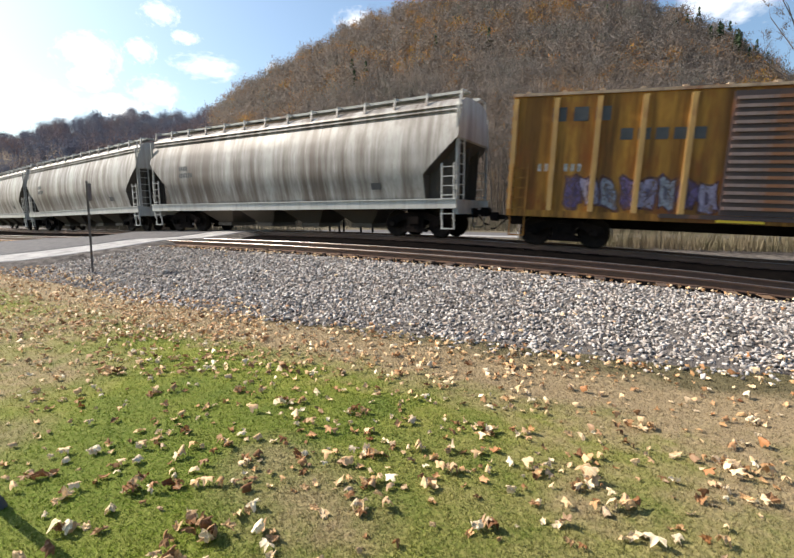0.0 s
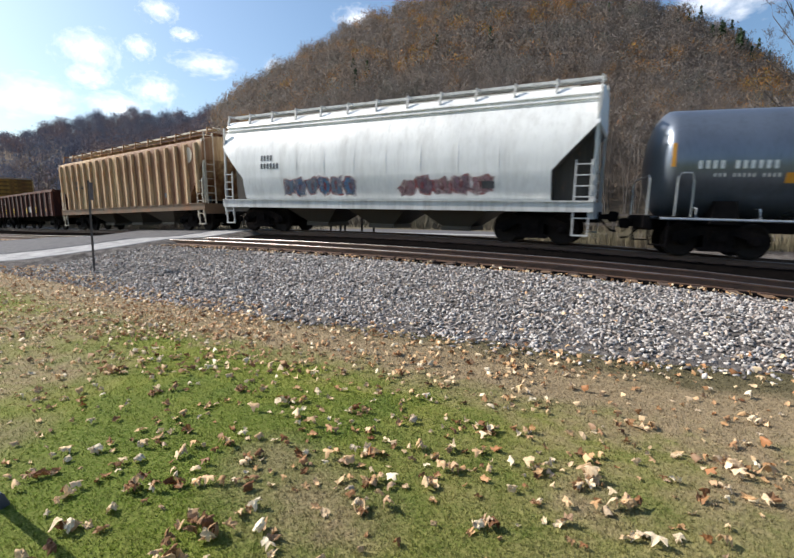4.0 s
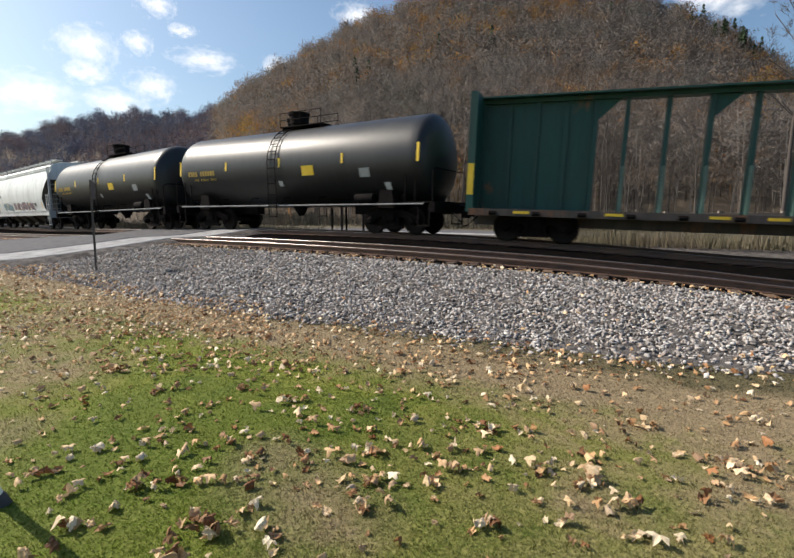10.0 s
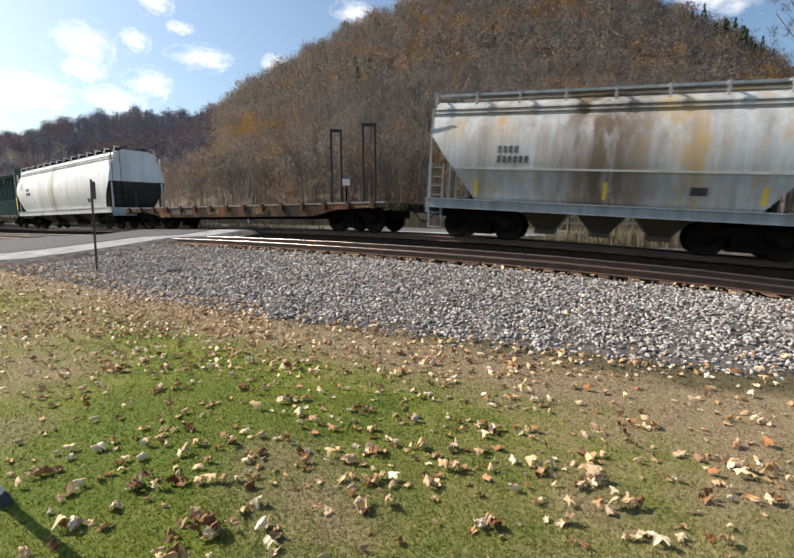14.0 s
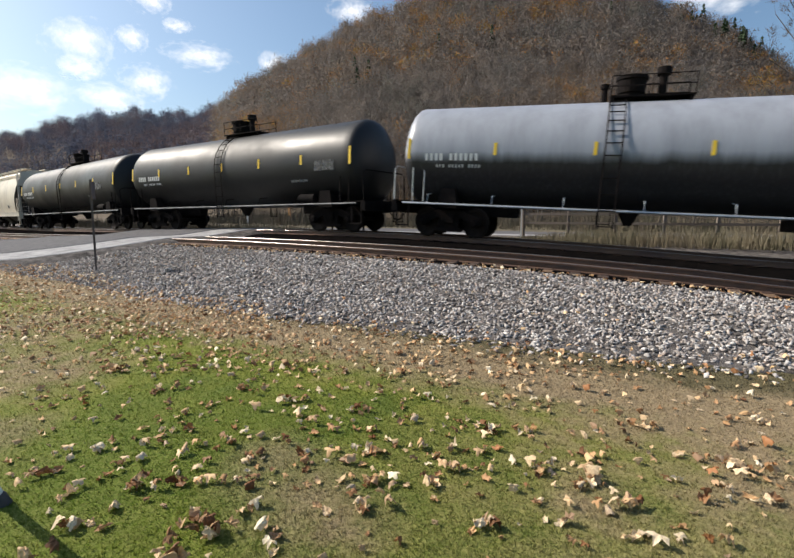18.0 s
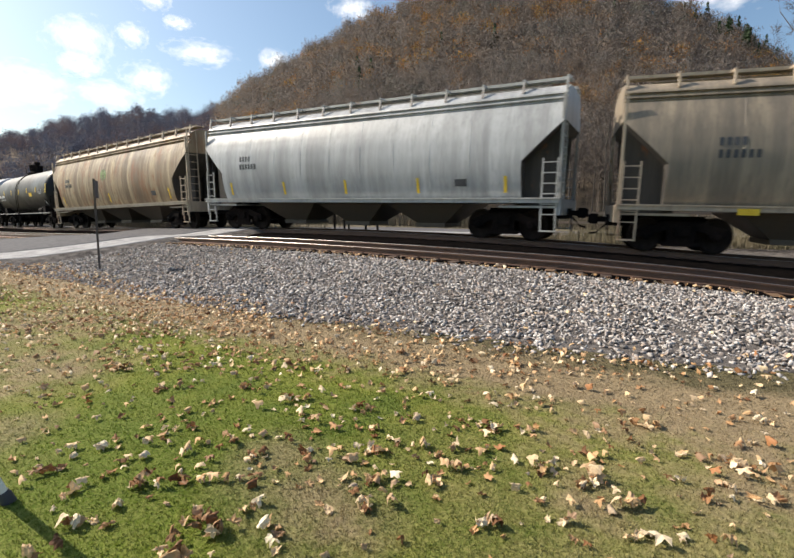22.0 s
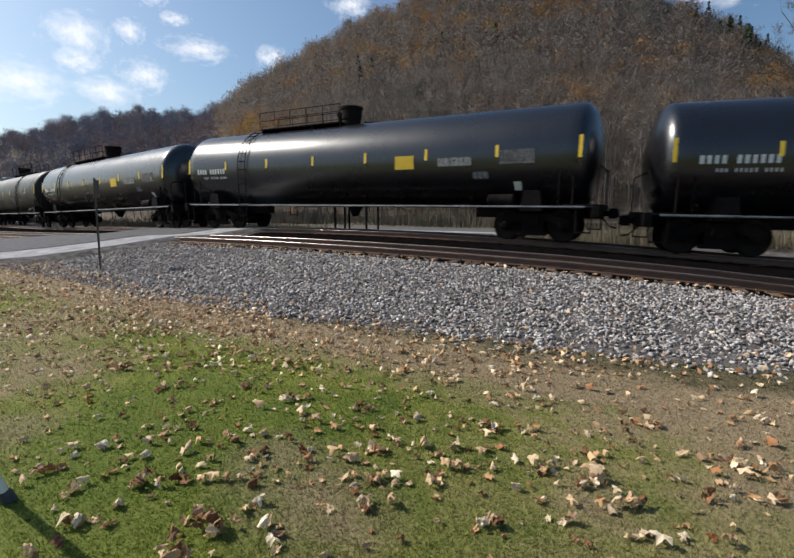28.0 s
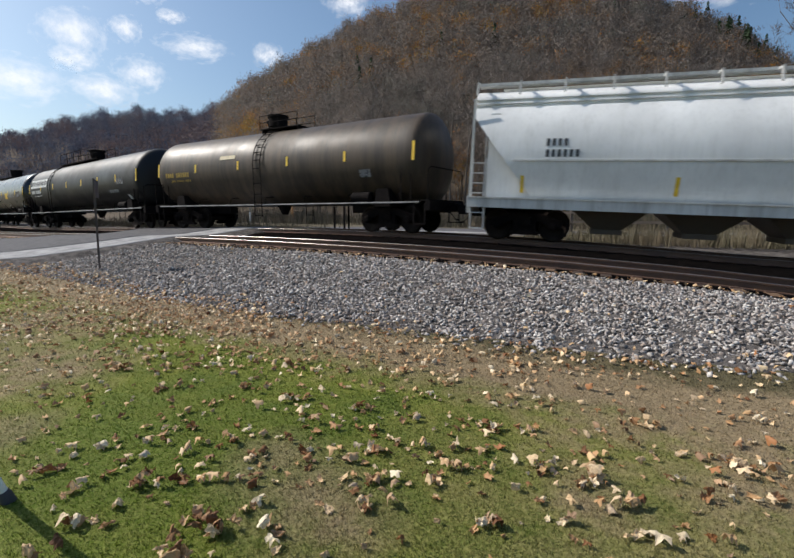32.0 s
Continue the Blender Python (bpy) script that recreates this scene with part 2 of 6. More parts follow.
TRUCK = simple("truck_iron", (0.005, 0.0045, 0.0045), (0.02, 0.014, 0.012), 9, 0.85, 0.0, spec=0.05)
WHEEL = simple("wheel_steel", (0.006, 0.005, 0.005), (0.03, 0.022, 0.018), 6, 0.6, 0.2, spec=0.05)
WHITE_MARK = simple("white_stencil", (0.62, 0.62, 0.6), (0.8, 0.8, 0.78), 12, 0.6)
YELLOW_MARK = simple("yellow_reflector", (0.72, 0.46, 0.02), (0.85, 0.58, 0.04), 10, 0.45)
RAILING = simple("worn_iron_rail", (0.10, 0.098, 0.095), (0.24, 0.235, 0.23), 14, 0.4, 0.5)
YELLOW_TEXT = simple("worn_yellow_stencil", (0.36, 0.23, 0.03), (0.5, 0.33, 0.05), 12, 0.6)
DARK_MARK = simple("dark_stencil", (0.03, 0.035, 0.04), (0.07, 0.07, 0.075), 12, 0.6)
GALV = simple("galvanised_steel", (0.40, 0.41, 0.42), (0.55, 0.56, 0.57), 20, 0.45, 0.7)


# ---- mesh tools ----
class Shape:
    """Collects corners and faces of one mesh."""

    def __init__(self):
        self.v, self.f = [], []

    def add(self, verts, faces):
        o = len(self.v)
        self.v += [tuple(p) for p in verts]
        self.f += [tuple(i + o for i in f) for f in faces]
        return self

    def box(self, x0, x1, y0, y1, z0, z1, m=None):
        p = [Vector((x, y, z)) for z in (z0, z1) for y in (y0, y1) for x in (x0, x1)]
        if m:
            p = [m @ q for q in p]
        return self.add(p, [(0, 2, 3, 1), (4, 5, 7, 6), (0, 1, 5, 4), (2, 6, 7, 3), (0, 4, 6, 2), (1, 3, 7, 5)])

    def tube(self, pts, r, seg=6, r1=None, cap=True):
        pts = [Vector(p) for p in pts]
        rings = []
        for i, p in enumerate(pts):
            d = (pts[min(i + 1, len(pts) - 1)] - pts[max(i - 1, 0)]).normalized()
            a = d.orthogonal().normalized()
            b = d.cross(a)
            rr = r if r1 is None else r + (r1 - r) * i / max(1, len(pts) - 1)
            rings.append([p + (a * math.cos(k * math.tau / seg) + b * math.sin(k * math.tau / seg)) * rr for k in range(seg)])
        faces = [(i * seg + k, i * seg + (k + 1) % seg, (i + 1) * seg + (k + 1) % seg, (i + 1) * seg + k) for i in range(len(pts) - 1) for k in range(seg)]
        if cap:
            faces += [tuple(reversed(range(seg))), tuple(range((len(pts) - 1) * seg, len(pts) * seg))]
        return self.add([q for ring in rings for q in ring], faces)

    def lathe(self, prof, axis="x", seg=32, centre=(0, 0, 0)):
        """prof: (along, radius) pairs."""
        v, n = [], len(prof)
        for a, r in prof:
            for k in range(seg):
                c, s = math.cos(k * math.tau / seg) * r, math.sin(k * math.tau / seg) * r
                q = {"x": (a, c, s), "y": (s, a, c), "z": (c, s, a)}[axis]
                v.append((q[0] + centre[0], q[1] + centre[1], q[2] + centre[2]))
        f = [(i * seg + k, i * seg + (k + 1) % seg, (i + 1) * seg + (k + 1) % seg, (i + 1) * seg + k) for i in range(n - 1) for k in range(seg)]
        f += [tuple(reversed(range(seg))), tuple(range((n - 1) * seg, n * seg))]
        return self.add(v, f)

    def prism(self, outline, y0, y1):
        """An outline in x and z, from y0 to y1."""
        n = len(outline)
        v = [(x, y0, z) for x, z in outline] + [(x, y1, z) for x, z in outline]
        return self.add(v, [tuple(range(n)), tuple(reversed(range(n, 2 * n)))] + [(i, i + n, (i + 1) % n + n, (i + 1) % n) for i in range(n)])

    def mesh(self, name, smooth=False, edge=35):
        me = bpy.data.meshes.new(name)
        me.from_pydata(self.v, [], self.f)
        bm = bmesh.new()
        bm.from_mesh(me)
        bmesh.ops.recalc_face_normals(bm, faces=bm.faces)
        if smooth:
            for f in bm.faces:
                f.smooth = True
            for e in bm.edges:
                e.smooth = len(e.link_faces) == 2 and e.calc_face_angle(0) < radians(edge)
        bm.to_mesh(me)
        bm.free()
        return me


CACHE = {}


def part(name, shape, mat, parent, label="", at=None, key=None, smooth=False):
    """One mesh object under a thing. Alike pieces with one key share their mesh."""
    ck = (key, mat.name) if key else None
    if ck and ck in CACHE:
        me = CACHE[ck]
    else:
        me = (shape() if callable(shape) else shape).mesh(name, smooth)
        me.materials.append(mat)
        if ck:
            CACHE[ck] = me
    ob = new(name, me)
    ob.parent = parent
    if at is not None:
        ob.matrix_parent_inverse = at
    if label:
        tagged(ob, label)
    return ob


def tri_object(name, verts, tris, mat, parent=None, normals=None):
    """One big mesh from numpy arrays of corners and triangles."""
    me = bpy.data.meshes.new(name)
    n = len(tris)
    me.vertices.add(len(verts))
    me.vertices.foreach_set("co", np.ascontiguousarray(verts, dtype=np.float32).ravel())
    me.loops.add(n * 3)
    me.loops.foreach_set("vertex_index", np.ascontiguousarray(tris, dtype=np.int32).ravel())
    me.polygons.add(n)
    me.polygons.foreach_set("loop_start", np.arange(0, n * 3, 3, dtype=np.int32))
    me.update(calc_edges=True)
    me.materials.append(mat)
    if normals is not None:
        at = me.attributes.new("custom_normal", "FLOAT_VECTOR", "POINT")
        at.data.foreach_set("vector", np.ascontiguousarray(normals, dtype=np.float32).ravel())
    ob = new(name, me)
    ob.parent = parent
    return ob


def scatter(template, tris, mats):
    """Copies of one small template at (n, 3, 4) placings, as one set of corners and triangles."""
    n, k = len(mats), len(template)
    hom = np.hstack([template, np.ones((k, 1))])
    v = np.einsum("nij,kj->nki", mats, hom).reshape(-1, 3)
    f = (tris[None] + (np.arange(n) * k)[:, None, None]).reshape(-1, 3)
    return v, f


def placings(pos, yaw, size, tip=None, tip_dir=None, squash=None):
    n = len(pos)
    c, s = np.cos(yaw), np.sin(yaw)
    r = np.zeros((n, 3, 3))
    r[:, 0, 0], r[:, 0, 1], r[:, 1, 0], r[:, 1, 1], r[:, 2, 2] = c, -s, s, c, 1
    if tip is not None:
        ct, st, cd, sd = np.cos(tip), np.sin(tip), np.cos(tip_dir), np.sin(tip_dir)
        t = np.zeros((n, 3, 3))
        t[:, 0, 0], t[:, 0, 2], t[:, 1, 1], t[:, 2, 0], t[:, 2, 2] = ct, st, 1, -st, ct
        a = np.zeros((n, 3, 3))
        a[:, 0, 0], a[:, 0, 1], a[:, 1, 0], a[:, 1, 1], a[:, 2, 2] = cd, -sd, sd, cd, 1
        r = a @ t @ r
    sc = np.stack([size, size, size if squash is None else size * squash], 1)
    m = np.zeros((n, 3, 4))
    m[:, :, :3] = r * sc[:, None, :]
    m[:, :, 3] = pos
    return m


# ---- the line of the railway ----
BEND_S = [-20, 0, 6, 12, 20, 30, 44, 62, 90]
BEND_A = [16, 19.5, 25, 28.3, 31.2, 34.5, 38, 39.5, 40]
RISE_S = [-60, -8, 0, 2, 4, 6, 8, 10, 13, 17, 20, 25, 32, 38, 45, 60, 90]
RISE_Z = [0.22, 0.22, 0.29, 0.43, 0.57, 0.68, 0.77, 0.85, 0.92, 0.94, 0.92, 0.83, 0.69, 0.58, 0.44, 0.30, 0.26]
LINE_S = np.arange(-700, 700.01, 0.5)
bend = np.radians(np.interp(LINE_S, BEND_S, BEND_A))
LINE_X = np.concatenate([[0], np.cumsum(-np.cos(bend[:-1]) * 0.5)])
LINE_Y = np.concatenate([[0], np.cumsum(np.sin(bend[:-1]) * 0.5)])
LINE_X += -0.94 - np.interp(13.6, LINE_S, LINE_X)
LINE_Y += 18.81 - np.interp(13.6, LINE_S, LINE_Y)
rise = np.interp(LINE_S, RISE_S, RISE_Z)
LINE_Z = np.convolve(np.pad(rise, 4, mode="edge"), np.ones(9) / 9, mode="valid")
NEAR_Q, NEAR_DROP, TOE = 4.6, 0.17, 10.5


def line(s, q=0.0):
    """A point q metres off the far track's middle, towards the lawn, and the way of travel there."""
    a = np.interp(s, LINE_S, bend)
    return np.array([np.interp(s, LINE_S, LINE_X) - np.sin(a) * q, np.interp(s, LINE_S, LINE_Y) - np.cos(a) * q, np.interp(s, LINE_S, LINE_Z)]), a


def line_many(s, q):
    a = np.interp(s, LINE_S, bend)
    return np.interp(s, LINE_S, LINE_X) - np.sin(a) * q, np.interp(s, LINE_S, LINE_Y) - np.cos(a) * q, np.interp(s, LINE_S, LINE_Z)


def near_line(x, y):
    """Of points: how far along the line and off it."""
    sx, sy = LINE_X[::4], LINE_Y[::4]
    x, y = np.atleast_1d(x), np.atleast_1d(y)
    best = np.empty(len(x), dtype=int)
    for i in range(0, len(x), 4000):
        best[i:i + 4000] = np.argmin((x[i:i + 4000, None] - sx) ** 2 + (y[i:i + 4000, None] - sy) ** 2, axis=1)
    a = bend[::4][best]
    dx, dy = x - sx[best], y - sy[best]
    return LINE_S[::4][best] - np.cos(a) * dx + np.sin(a) * dy, -np.sin(a) * dx - np.cos(a) * dy


def drop_at(s):
    """How much lower the near track lies."""
    return np.interp(s, [-2, 1, 3, 6, 12, 20, 32], [0.22, 0.19, 0.13, 0.11, 0.155, NEAR_DROP, 0.20])


def bed_height(s, q):
    """The top of the stones across both tracks."""
    z = np.interp(s, LINE_S, LINE_Z)
    return np.where(q > 6.3, np.clip((TOE - q) / (TOE - 6.3), 0, 1) * (z - drop_at(s) - 0.18) - 0.02,
                    np.where(q < -1.9, np.clip((q + 4.9) / 3.0, 0, 1) * (z - 0.2 - 0.38) + 0.38,
                             z - 0.2 - np.clip((q - 1.6) / 1.4, 0, 1) * drop_at(s)))


# skyline of the hills: degrees to the right of straight ahead, and degrees up
HILL_AZ = [-60, -40, -35, -29, -23, -20.6, -16.7, -10.9, -5, 2, 8, 12.4, 20.5, 25.5, 30, 34.5, 39.5, 48, 62]
HILL_EL = [3.6, 6.1, 8.3, 9.8, 9.7, 10.4, 13.3, 16.5, 19.8, 22.1, 23.1, 23.2, 22.1, 20.5, 18.3, 15.7, 11.2, 7.0, 3.0]


def ground_height(x, y):
    r, az = np.hypot(x, y), np.degrees(np.arctan2(x, y))
    el = np.interp(az, HILL_AZ, HILL_EL, left=2.0, right=2.0)
    el = el + 0.25 * np.sin(az * 1.7) + 0.15 * np.sin(az * 4.1 + 1)
    far = np.clip((-19 - az) / 8, 0, 1)
    r0, rc = 62 + 45 * far, 300 + 260 * far
    k = np.clip((r - r0) / (rc - r0), 0, 1)
    hill = rc * np.tan(np.radians(el)) * k ** 1.25
    past = np.clip((r - rc) / 900, 0, 1)
    hill = hill * (1 - 0.85 * past)
    front = np.where(np.abs(az) < 90, 1.0, 0.35)
    s, q = near_line(x, y)
    beyond = np.clip((-q - 2.5) / 3.0, 0, 1) * 0.42
    rim = np.where((q > 0) & (az < -30), np.clip((r - 10) / 6, 0, 1) * 0.12, 0)
    keep = np.clip((np.abs(q) - 22) / 40, 0, 1)     # the valley floor stays open along the line
    beyond = beyond - np.where((q < TOE - 0.05) & (q > 0) & (r < 400), 0.12, 0)
    tilt = np.where(r < 40, 0.02 * np.sin(x * 0.9) * np.sin(y * 1.1), 0)
    return np.where(r < 9000, hill * front * keep + beyond + rim + tilt, 0)


def build_ground():
    az = np.concatenate([np.arange(-52, 52, 0.45), np.arange(52, 308, 4.0)])
    rad = np.concatenate([[0.35], np.geomspace(0.7, 60, 170), np.geomspace(62, 700, 90), np.geomspace(760, 4500, 12)])
    A, R = np.meshgrid(np.radians(az), rad)
    x, y = (np.sin(A) * R).ravel(), (np.cos(A) * R).ravel()
    z = ground_height(x, y)
    n, m = len(az), len(rad)
    v = np.vstack([np.stack([x, y, z], 1), [[0, 0, 0]]])
    i, j = np.meshgrid(np.arange(m - 1), np.arange(n), indexing="ij")
    a, b = (i * n + j).ravel(), (i * n + (j + 1) % n).ravel()
    t = np.vstack([np.stack([a, b, b + n], 1), np.stack([a, b + n, a + n], 1), np.stack([np.full(n, n * m), (np.arange(n) + 1) % n, np.arange(n)], 1)])
    t = t[:, ::-1]
    ob = tri_object("ground", v, t, TURF)
    ob.data.materials.append(FIELD)
    ob.data.materials.append(LITTER)
    c = v[t].mean(axis=1)
    _, q = near_line(c[:, 0], c[:, 1])
    r = np.hypot(c[:, 0], c[:, 1])
    idx = np.where(q > 0, 0, np.where((r > 52), 2, 1))
    idx = np.where((q > 0) & (r > 120), 2, idx)
    ob.data.polygons.foreach_set("material_index", idx.astype(np.int32))
    ob.data.polygons.foreach_set("use_smooth", np.ones(len(t), dtype=bool))
    ob.data.update()
    tagged(ob, "lawn, dry field and wooded hillsides in one sheet of ground", "ground", kind="structure")


build_ground()


def strip(name, s_list, q_list, height, mat, label, category):
    """A sheet laid along the line."""
    S, Q = np.meshgrid(s_list, q_list, indexing="ij")
    x, y, _ = line_many(S.ravel(), Q.ravel())
    v = np.stack([x, y, height(S.ravel(), Q.ravel())], 1)
    n = len(q_list)
    i, j = np.meshgrid(np.arange(len(s_list) - 1), np.arange(n - 1), indexing="ij")
    a = (i * n + j).ravel()
    t = np.vstack([np.stack([a, a + 1, a + n + 1], 1), np.stack([a, a + n + 1, a + n], 1)])
    ob = tri_object(name, v, t, mat)
    return tagged(ob, label, category, kind="structure")


LONG_S = np.concatenate([np.arange(-650, -20, 30), np.arange(-20, 80, 0.6), np.arange(80, 660, 30)])
strip("ballast_bed", LONG_S, np.array([-5.2, -4.9, -4, -3, -1.9, -1, 0, 1, 1.6, 3.0, 4.6, 5.6, 6.3, 7.0, 7.8, 8.8, 9.7, TOE, TOE + 0.15]),
      lambda s, q: bed_height(s, q) + 0.012 * np.sin(s * 5.1) * np.sin(q * 7.3), BED, "grey crushed-stone ballast bed under two railway tracks", "ballast")

# near-black sheet laid over the stones of both tracks
strip("track_bed", LONG_S, np.array([-1.75, -1, 0, 1, 1.6, 3.0, 4.6, 5.6, 6.05]), lambda s, q: bed_height(s, q) + 0.022 + 0.012 * np.sin(s * 5.1) * np.sin(q * 7.3), BLACK_BED, "near-black stones between the rails", "ballast")

RAIL_OUT = [(-0.07, 0), (0.07, 0), (0.07, 0.015), (0.012, 0.035), (0.012, 0.125), (0.036, 0.135), (0.036, 0.165), (0.028, 0.172), (-0.028, 0.172), (-0.036, 0.165), (-0.036, 0.135), (-0.012, 0.125), (-0.012, 0.035), (-0.07, 0.015)]


def build_track(name, q0, drop, label):
    base = new(name)
    tagged(base, label, "railway track", kind="structure")
    s = np.concatenate([np.arange(-650, -20, 25), np.arange(-20, 80, 1.0), np.arange(80, 660, 25)])
    for off in (-0.755, 0.755):
        for nm, prof, mat in (("rail", RAIL_OUT, STEEL), ("rail_head", [(-0.03, 0.1725), (0.03, 0.1725), (0.026, 0.178), (-0.026, 0.178)], SHINE)):
            sh, rings = Shape(), []
            k = len(prof)
            for u in s:
                for dq, dz in prof:
                    p, _ = line(u, q0 + off + dq)
                    rings.append((p[0], p[1], p[2] - (drop_at(u) if drop else 0) - 0.178 + dz))
            f = [(i * k + j, i * k + (j + 1) % k, (i + 1) * k + (j + 1) % k, (i + 1) * k + j) for i in range(len(s) - 1) for j in range(k)]
            f += [tuple(range(k)), tuple(reversed(range((len(s) - 1) * k, len(s) * k)))]
            sh.add(rings, f)
            part(nm, sh, mat, base, "polished running surface" if nm == "rail_head" else "rust-brown steel rail")
    return base


TRACK_FAR = build_track("railway_track", 0.0, 0.0, "rusty steel rails on worn wooden ties under the freight train")
TRACK_NEAR = build_track("railway_track", NEAR_Q, NEAR_DROP, "empty track with rusty rails and worn wooden ties beside the lawn")


def road_height(s, q):
    z = np.interp(s, LINE_S, LINE_Z)
    return np.select([q > 9.6, q > 5.6, q > 3.6, q > 1.2, q > -1.2, q > -6],
                     [0.26 - np.clip((q - 9.6) / 6, 0, 1) * 0.1, 0.26 + (9.6 - q) / 4.0 * (z - drop_at(s) - 0.03 - 0.26), z - drop_at(s) - 0.012,
                      z - 0.012 - drop_at(s) * (q - 1.2) / 2.4, z - 0.012, 0.46 + (q + 6) / 4.8 * (z - 0.03 - 0.46)], 0.46)


def build_road():
    """The lane: in from the side, over both tracks, then along behind them."""
    mid = [(-70, 12), (-40, 15), (-22, 16.2), (-14.5, 17.6), (-11.5, 20.4), (-10.2, 25), (-8.4, 31), (-3.5, 33.5), (3, 30), (9, 26.4), (20, 23), (45, 16.5), (90, 4)]
    wide = [4, 4.2, 4.6, 4.7, 4.4, 4.2, 3.6, 3.2, 3.0, 2.8, 2.8, 2.8, 2.8]
    pts = []
    for i in range(len(mid) - 1):
        p0, p1, p2, p3 = (np.array(mid[max(0, min(len(mid) - 1, i + k))], float) for k in (-1, 0, 1, 2))
        for u in np.linspace(0, 1, 14, endpoint=False):
            p = 0.5 * (2 * p1 + (p2 - p0) * u + (2 * p0 - 5 * p1 + 4 * p2 - p3) * u ** 2 + (3 * p1 - p0 - 3 * p2 + p3) * u ** 3)
            pts.append((*p, wide[i] + (wide[i + 1] - wide[i]) * u))
    pts = np.array(pts)
    d = np.gradient(pts[:, :2], axis=0)
    d /= np.linalg.norm(d, axis=1)[:, None]
    nrm = np.stack([d[:, 1], -d[:, 0]], 1)        # to the right of the way in
    for name, u, mat, lift, label in (("road", np.linspace(-1, 0.5, 20), ASPHALT, 0.02, "grey asphalt lane crossing both tracks"),
                                      ("pavement", np.linspace(0.5, 1, 10), CONCRETE, 0.024, "pale concrete edge of the lane over the crossing")):
        g = pts[:, None, :2] + nrm[:, None] * (u[None, :, None] * pts[:, None, 2:3])
        x, y = g[..., 0].ravel(), g[..., 1].ravel()
        s, q = near_line(x, y)
        v = np.stack([x, y, road_height(s, q) + lift], 1)
        n = len(u)
        i, j = np.meshgrid(np.arange(len(pts) - 1), np.arange(n - 1), indexing="ij")
        a = (i * n + j).ravel()
        t = np.vstack([np.stack([a, a + 1, a + n + 1], 1), np.stack([a, a + n + 1, a + n], 1)])[:, ::-1]
        low = v.copy()
        low[:, 2] -= 0.25
        e = len(v)
        edge = []
        for jj in (0, n - 1):
            k = np.arange(len(pts) - 1) * n + jj
            edge += [np.stack([k, k + n, k + n + e], 1), np.stack([k, k + n + e, k + e], 1)]
        tagged(tri_object(name, np.vstack([v, low]), np.vstack([t, *edge]), mat), label, "road", kind="structure")
    # gravel shoulder falling away from the pale edge
    u = np.array([0.99, 1.03, 1.1, 1.22])
    g = pts[:, None, :2] + nrm[:, None] * (u[None, :, None] * pts[:, None, 2:3])
    s, q = near_line(pts[:, 0] + nrm[:, 0] * pts[:, 2] * 0.99, pts[:, 1] + nrm[:, 1] * pts[:, 2] * 0.99)
    z = (road_height(s, q) + 0.022)[:, None] + np.array([-0.004, -0.012, -0.10, -0.32])[None]
    v = np.concatenate([g, z[..., None]], 2).reshape(-1, 3)
    i, j = np.meshgrid(np.arange(len(pts) - 1), np.arange(3), indexing="ij")
    a = (i * 4 + j).ravel()
    t = np.vstack([np.stack([a, a + 1, a + 5], 1), np.stack([a, a + 5, a + 4], 1)])[:, ::-1]
    tagged(tri_object("road_shoulder", v, t, BED), "dark gravel shoulder along the lane", "gravel", kind="structure")


build_road()


# ---- railcars: x is the way of travel, +y faces the lawn, z = 0 on the rails ----
WHEELSETS = []


def wheelset_shape():
    sh = Shape()
    for sgn in (-1, 1):
        sh.lathe([(sgn * a, r) for a, r in ((0.67, 0.10), (0.69, 0.40), (0.665, 0.46), (0.685, 0.49), (0.70, 0.462), (0.80, 0.452), (0.805, 0.40), (0.775, 0.36), (0.765, 0.16), (0.80, 0.13), (0.81, 0.07))], "y", 28)
    sh.lathe([(-1.08, 0.07), (-1.0, 0.075), (1.0, 0.075), (1.08, 0.07)], "y", 10)
    return sh


def side_frame_shape():
    sh = Shape()
    sh.prism([(-1.15, 0.42), (-1.15, 0.62), (-0.95, 0.68), (-0.45, 0.84), (0.45, 0.84), (0.95, 0.68), (1.15, 0.62), (1.15, 0.42), (0.72, 0.42), (0.66, 0.52), (0.36, 0.62), (0.36, 0.30), (0.55, 0.26), (0.45, 0.18), (-0.45, 0.18), (-0.55, 0.26), (-0.36, 0.30), (-0.36, 0.62), (-0.66, 0.52), (-0.72, 0.42)], -0.07, 0.07)
    for x in (-0.89, 0.89):
        sh.lathe([(-0.09, 0.13), (0.1, 0.13), (0.14, 0.08)], "y", 12, (x, 0, 0.46))
    for x in (-0.2, 0, 0.2):
        sh.lathe([(0.30, 0.085), (0.62, 0.085)], "z", 10, (x, 0, 0))
    return sh


def add_truck(car, x):
    bol = part("truck", lambda: Shape().box(-0.2, 0.2, -1.15, 1.15, 0.46, 0.72).box(-0.75, 0.75, -0.12, 0.12, 0.40, 0.55).lathe([(0.72, 0.35), (0.86, 0.35)], "z", 16), TRUCK, car, "grimy cast-iron two-axle truck", pose(x, 0, 0), "bolster")
    for y in (-0.98, 0.98):
        part("side_frame", side_frame_shape, TRUCK, bol, at=pose(0, y, 0, 0, 0, 0 if y > 0 else 180), key="side_frame")
    for dx in (-0.89, 0.89):
        WHEELSETS.append(part("wheelset", wheelset_shape, WHEEL, bol, "two worn steel wheels on one axle", pose(dx, 0, 0.46), "wheelset", True))


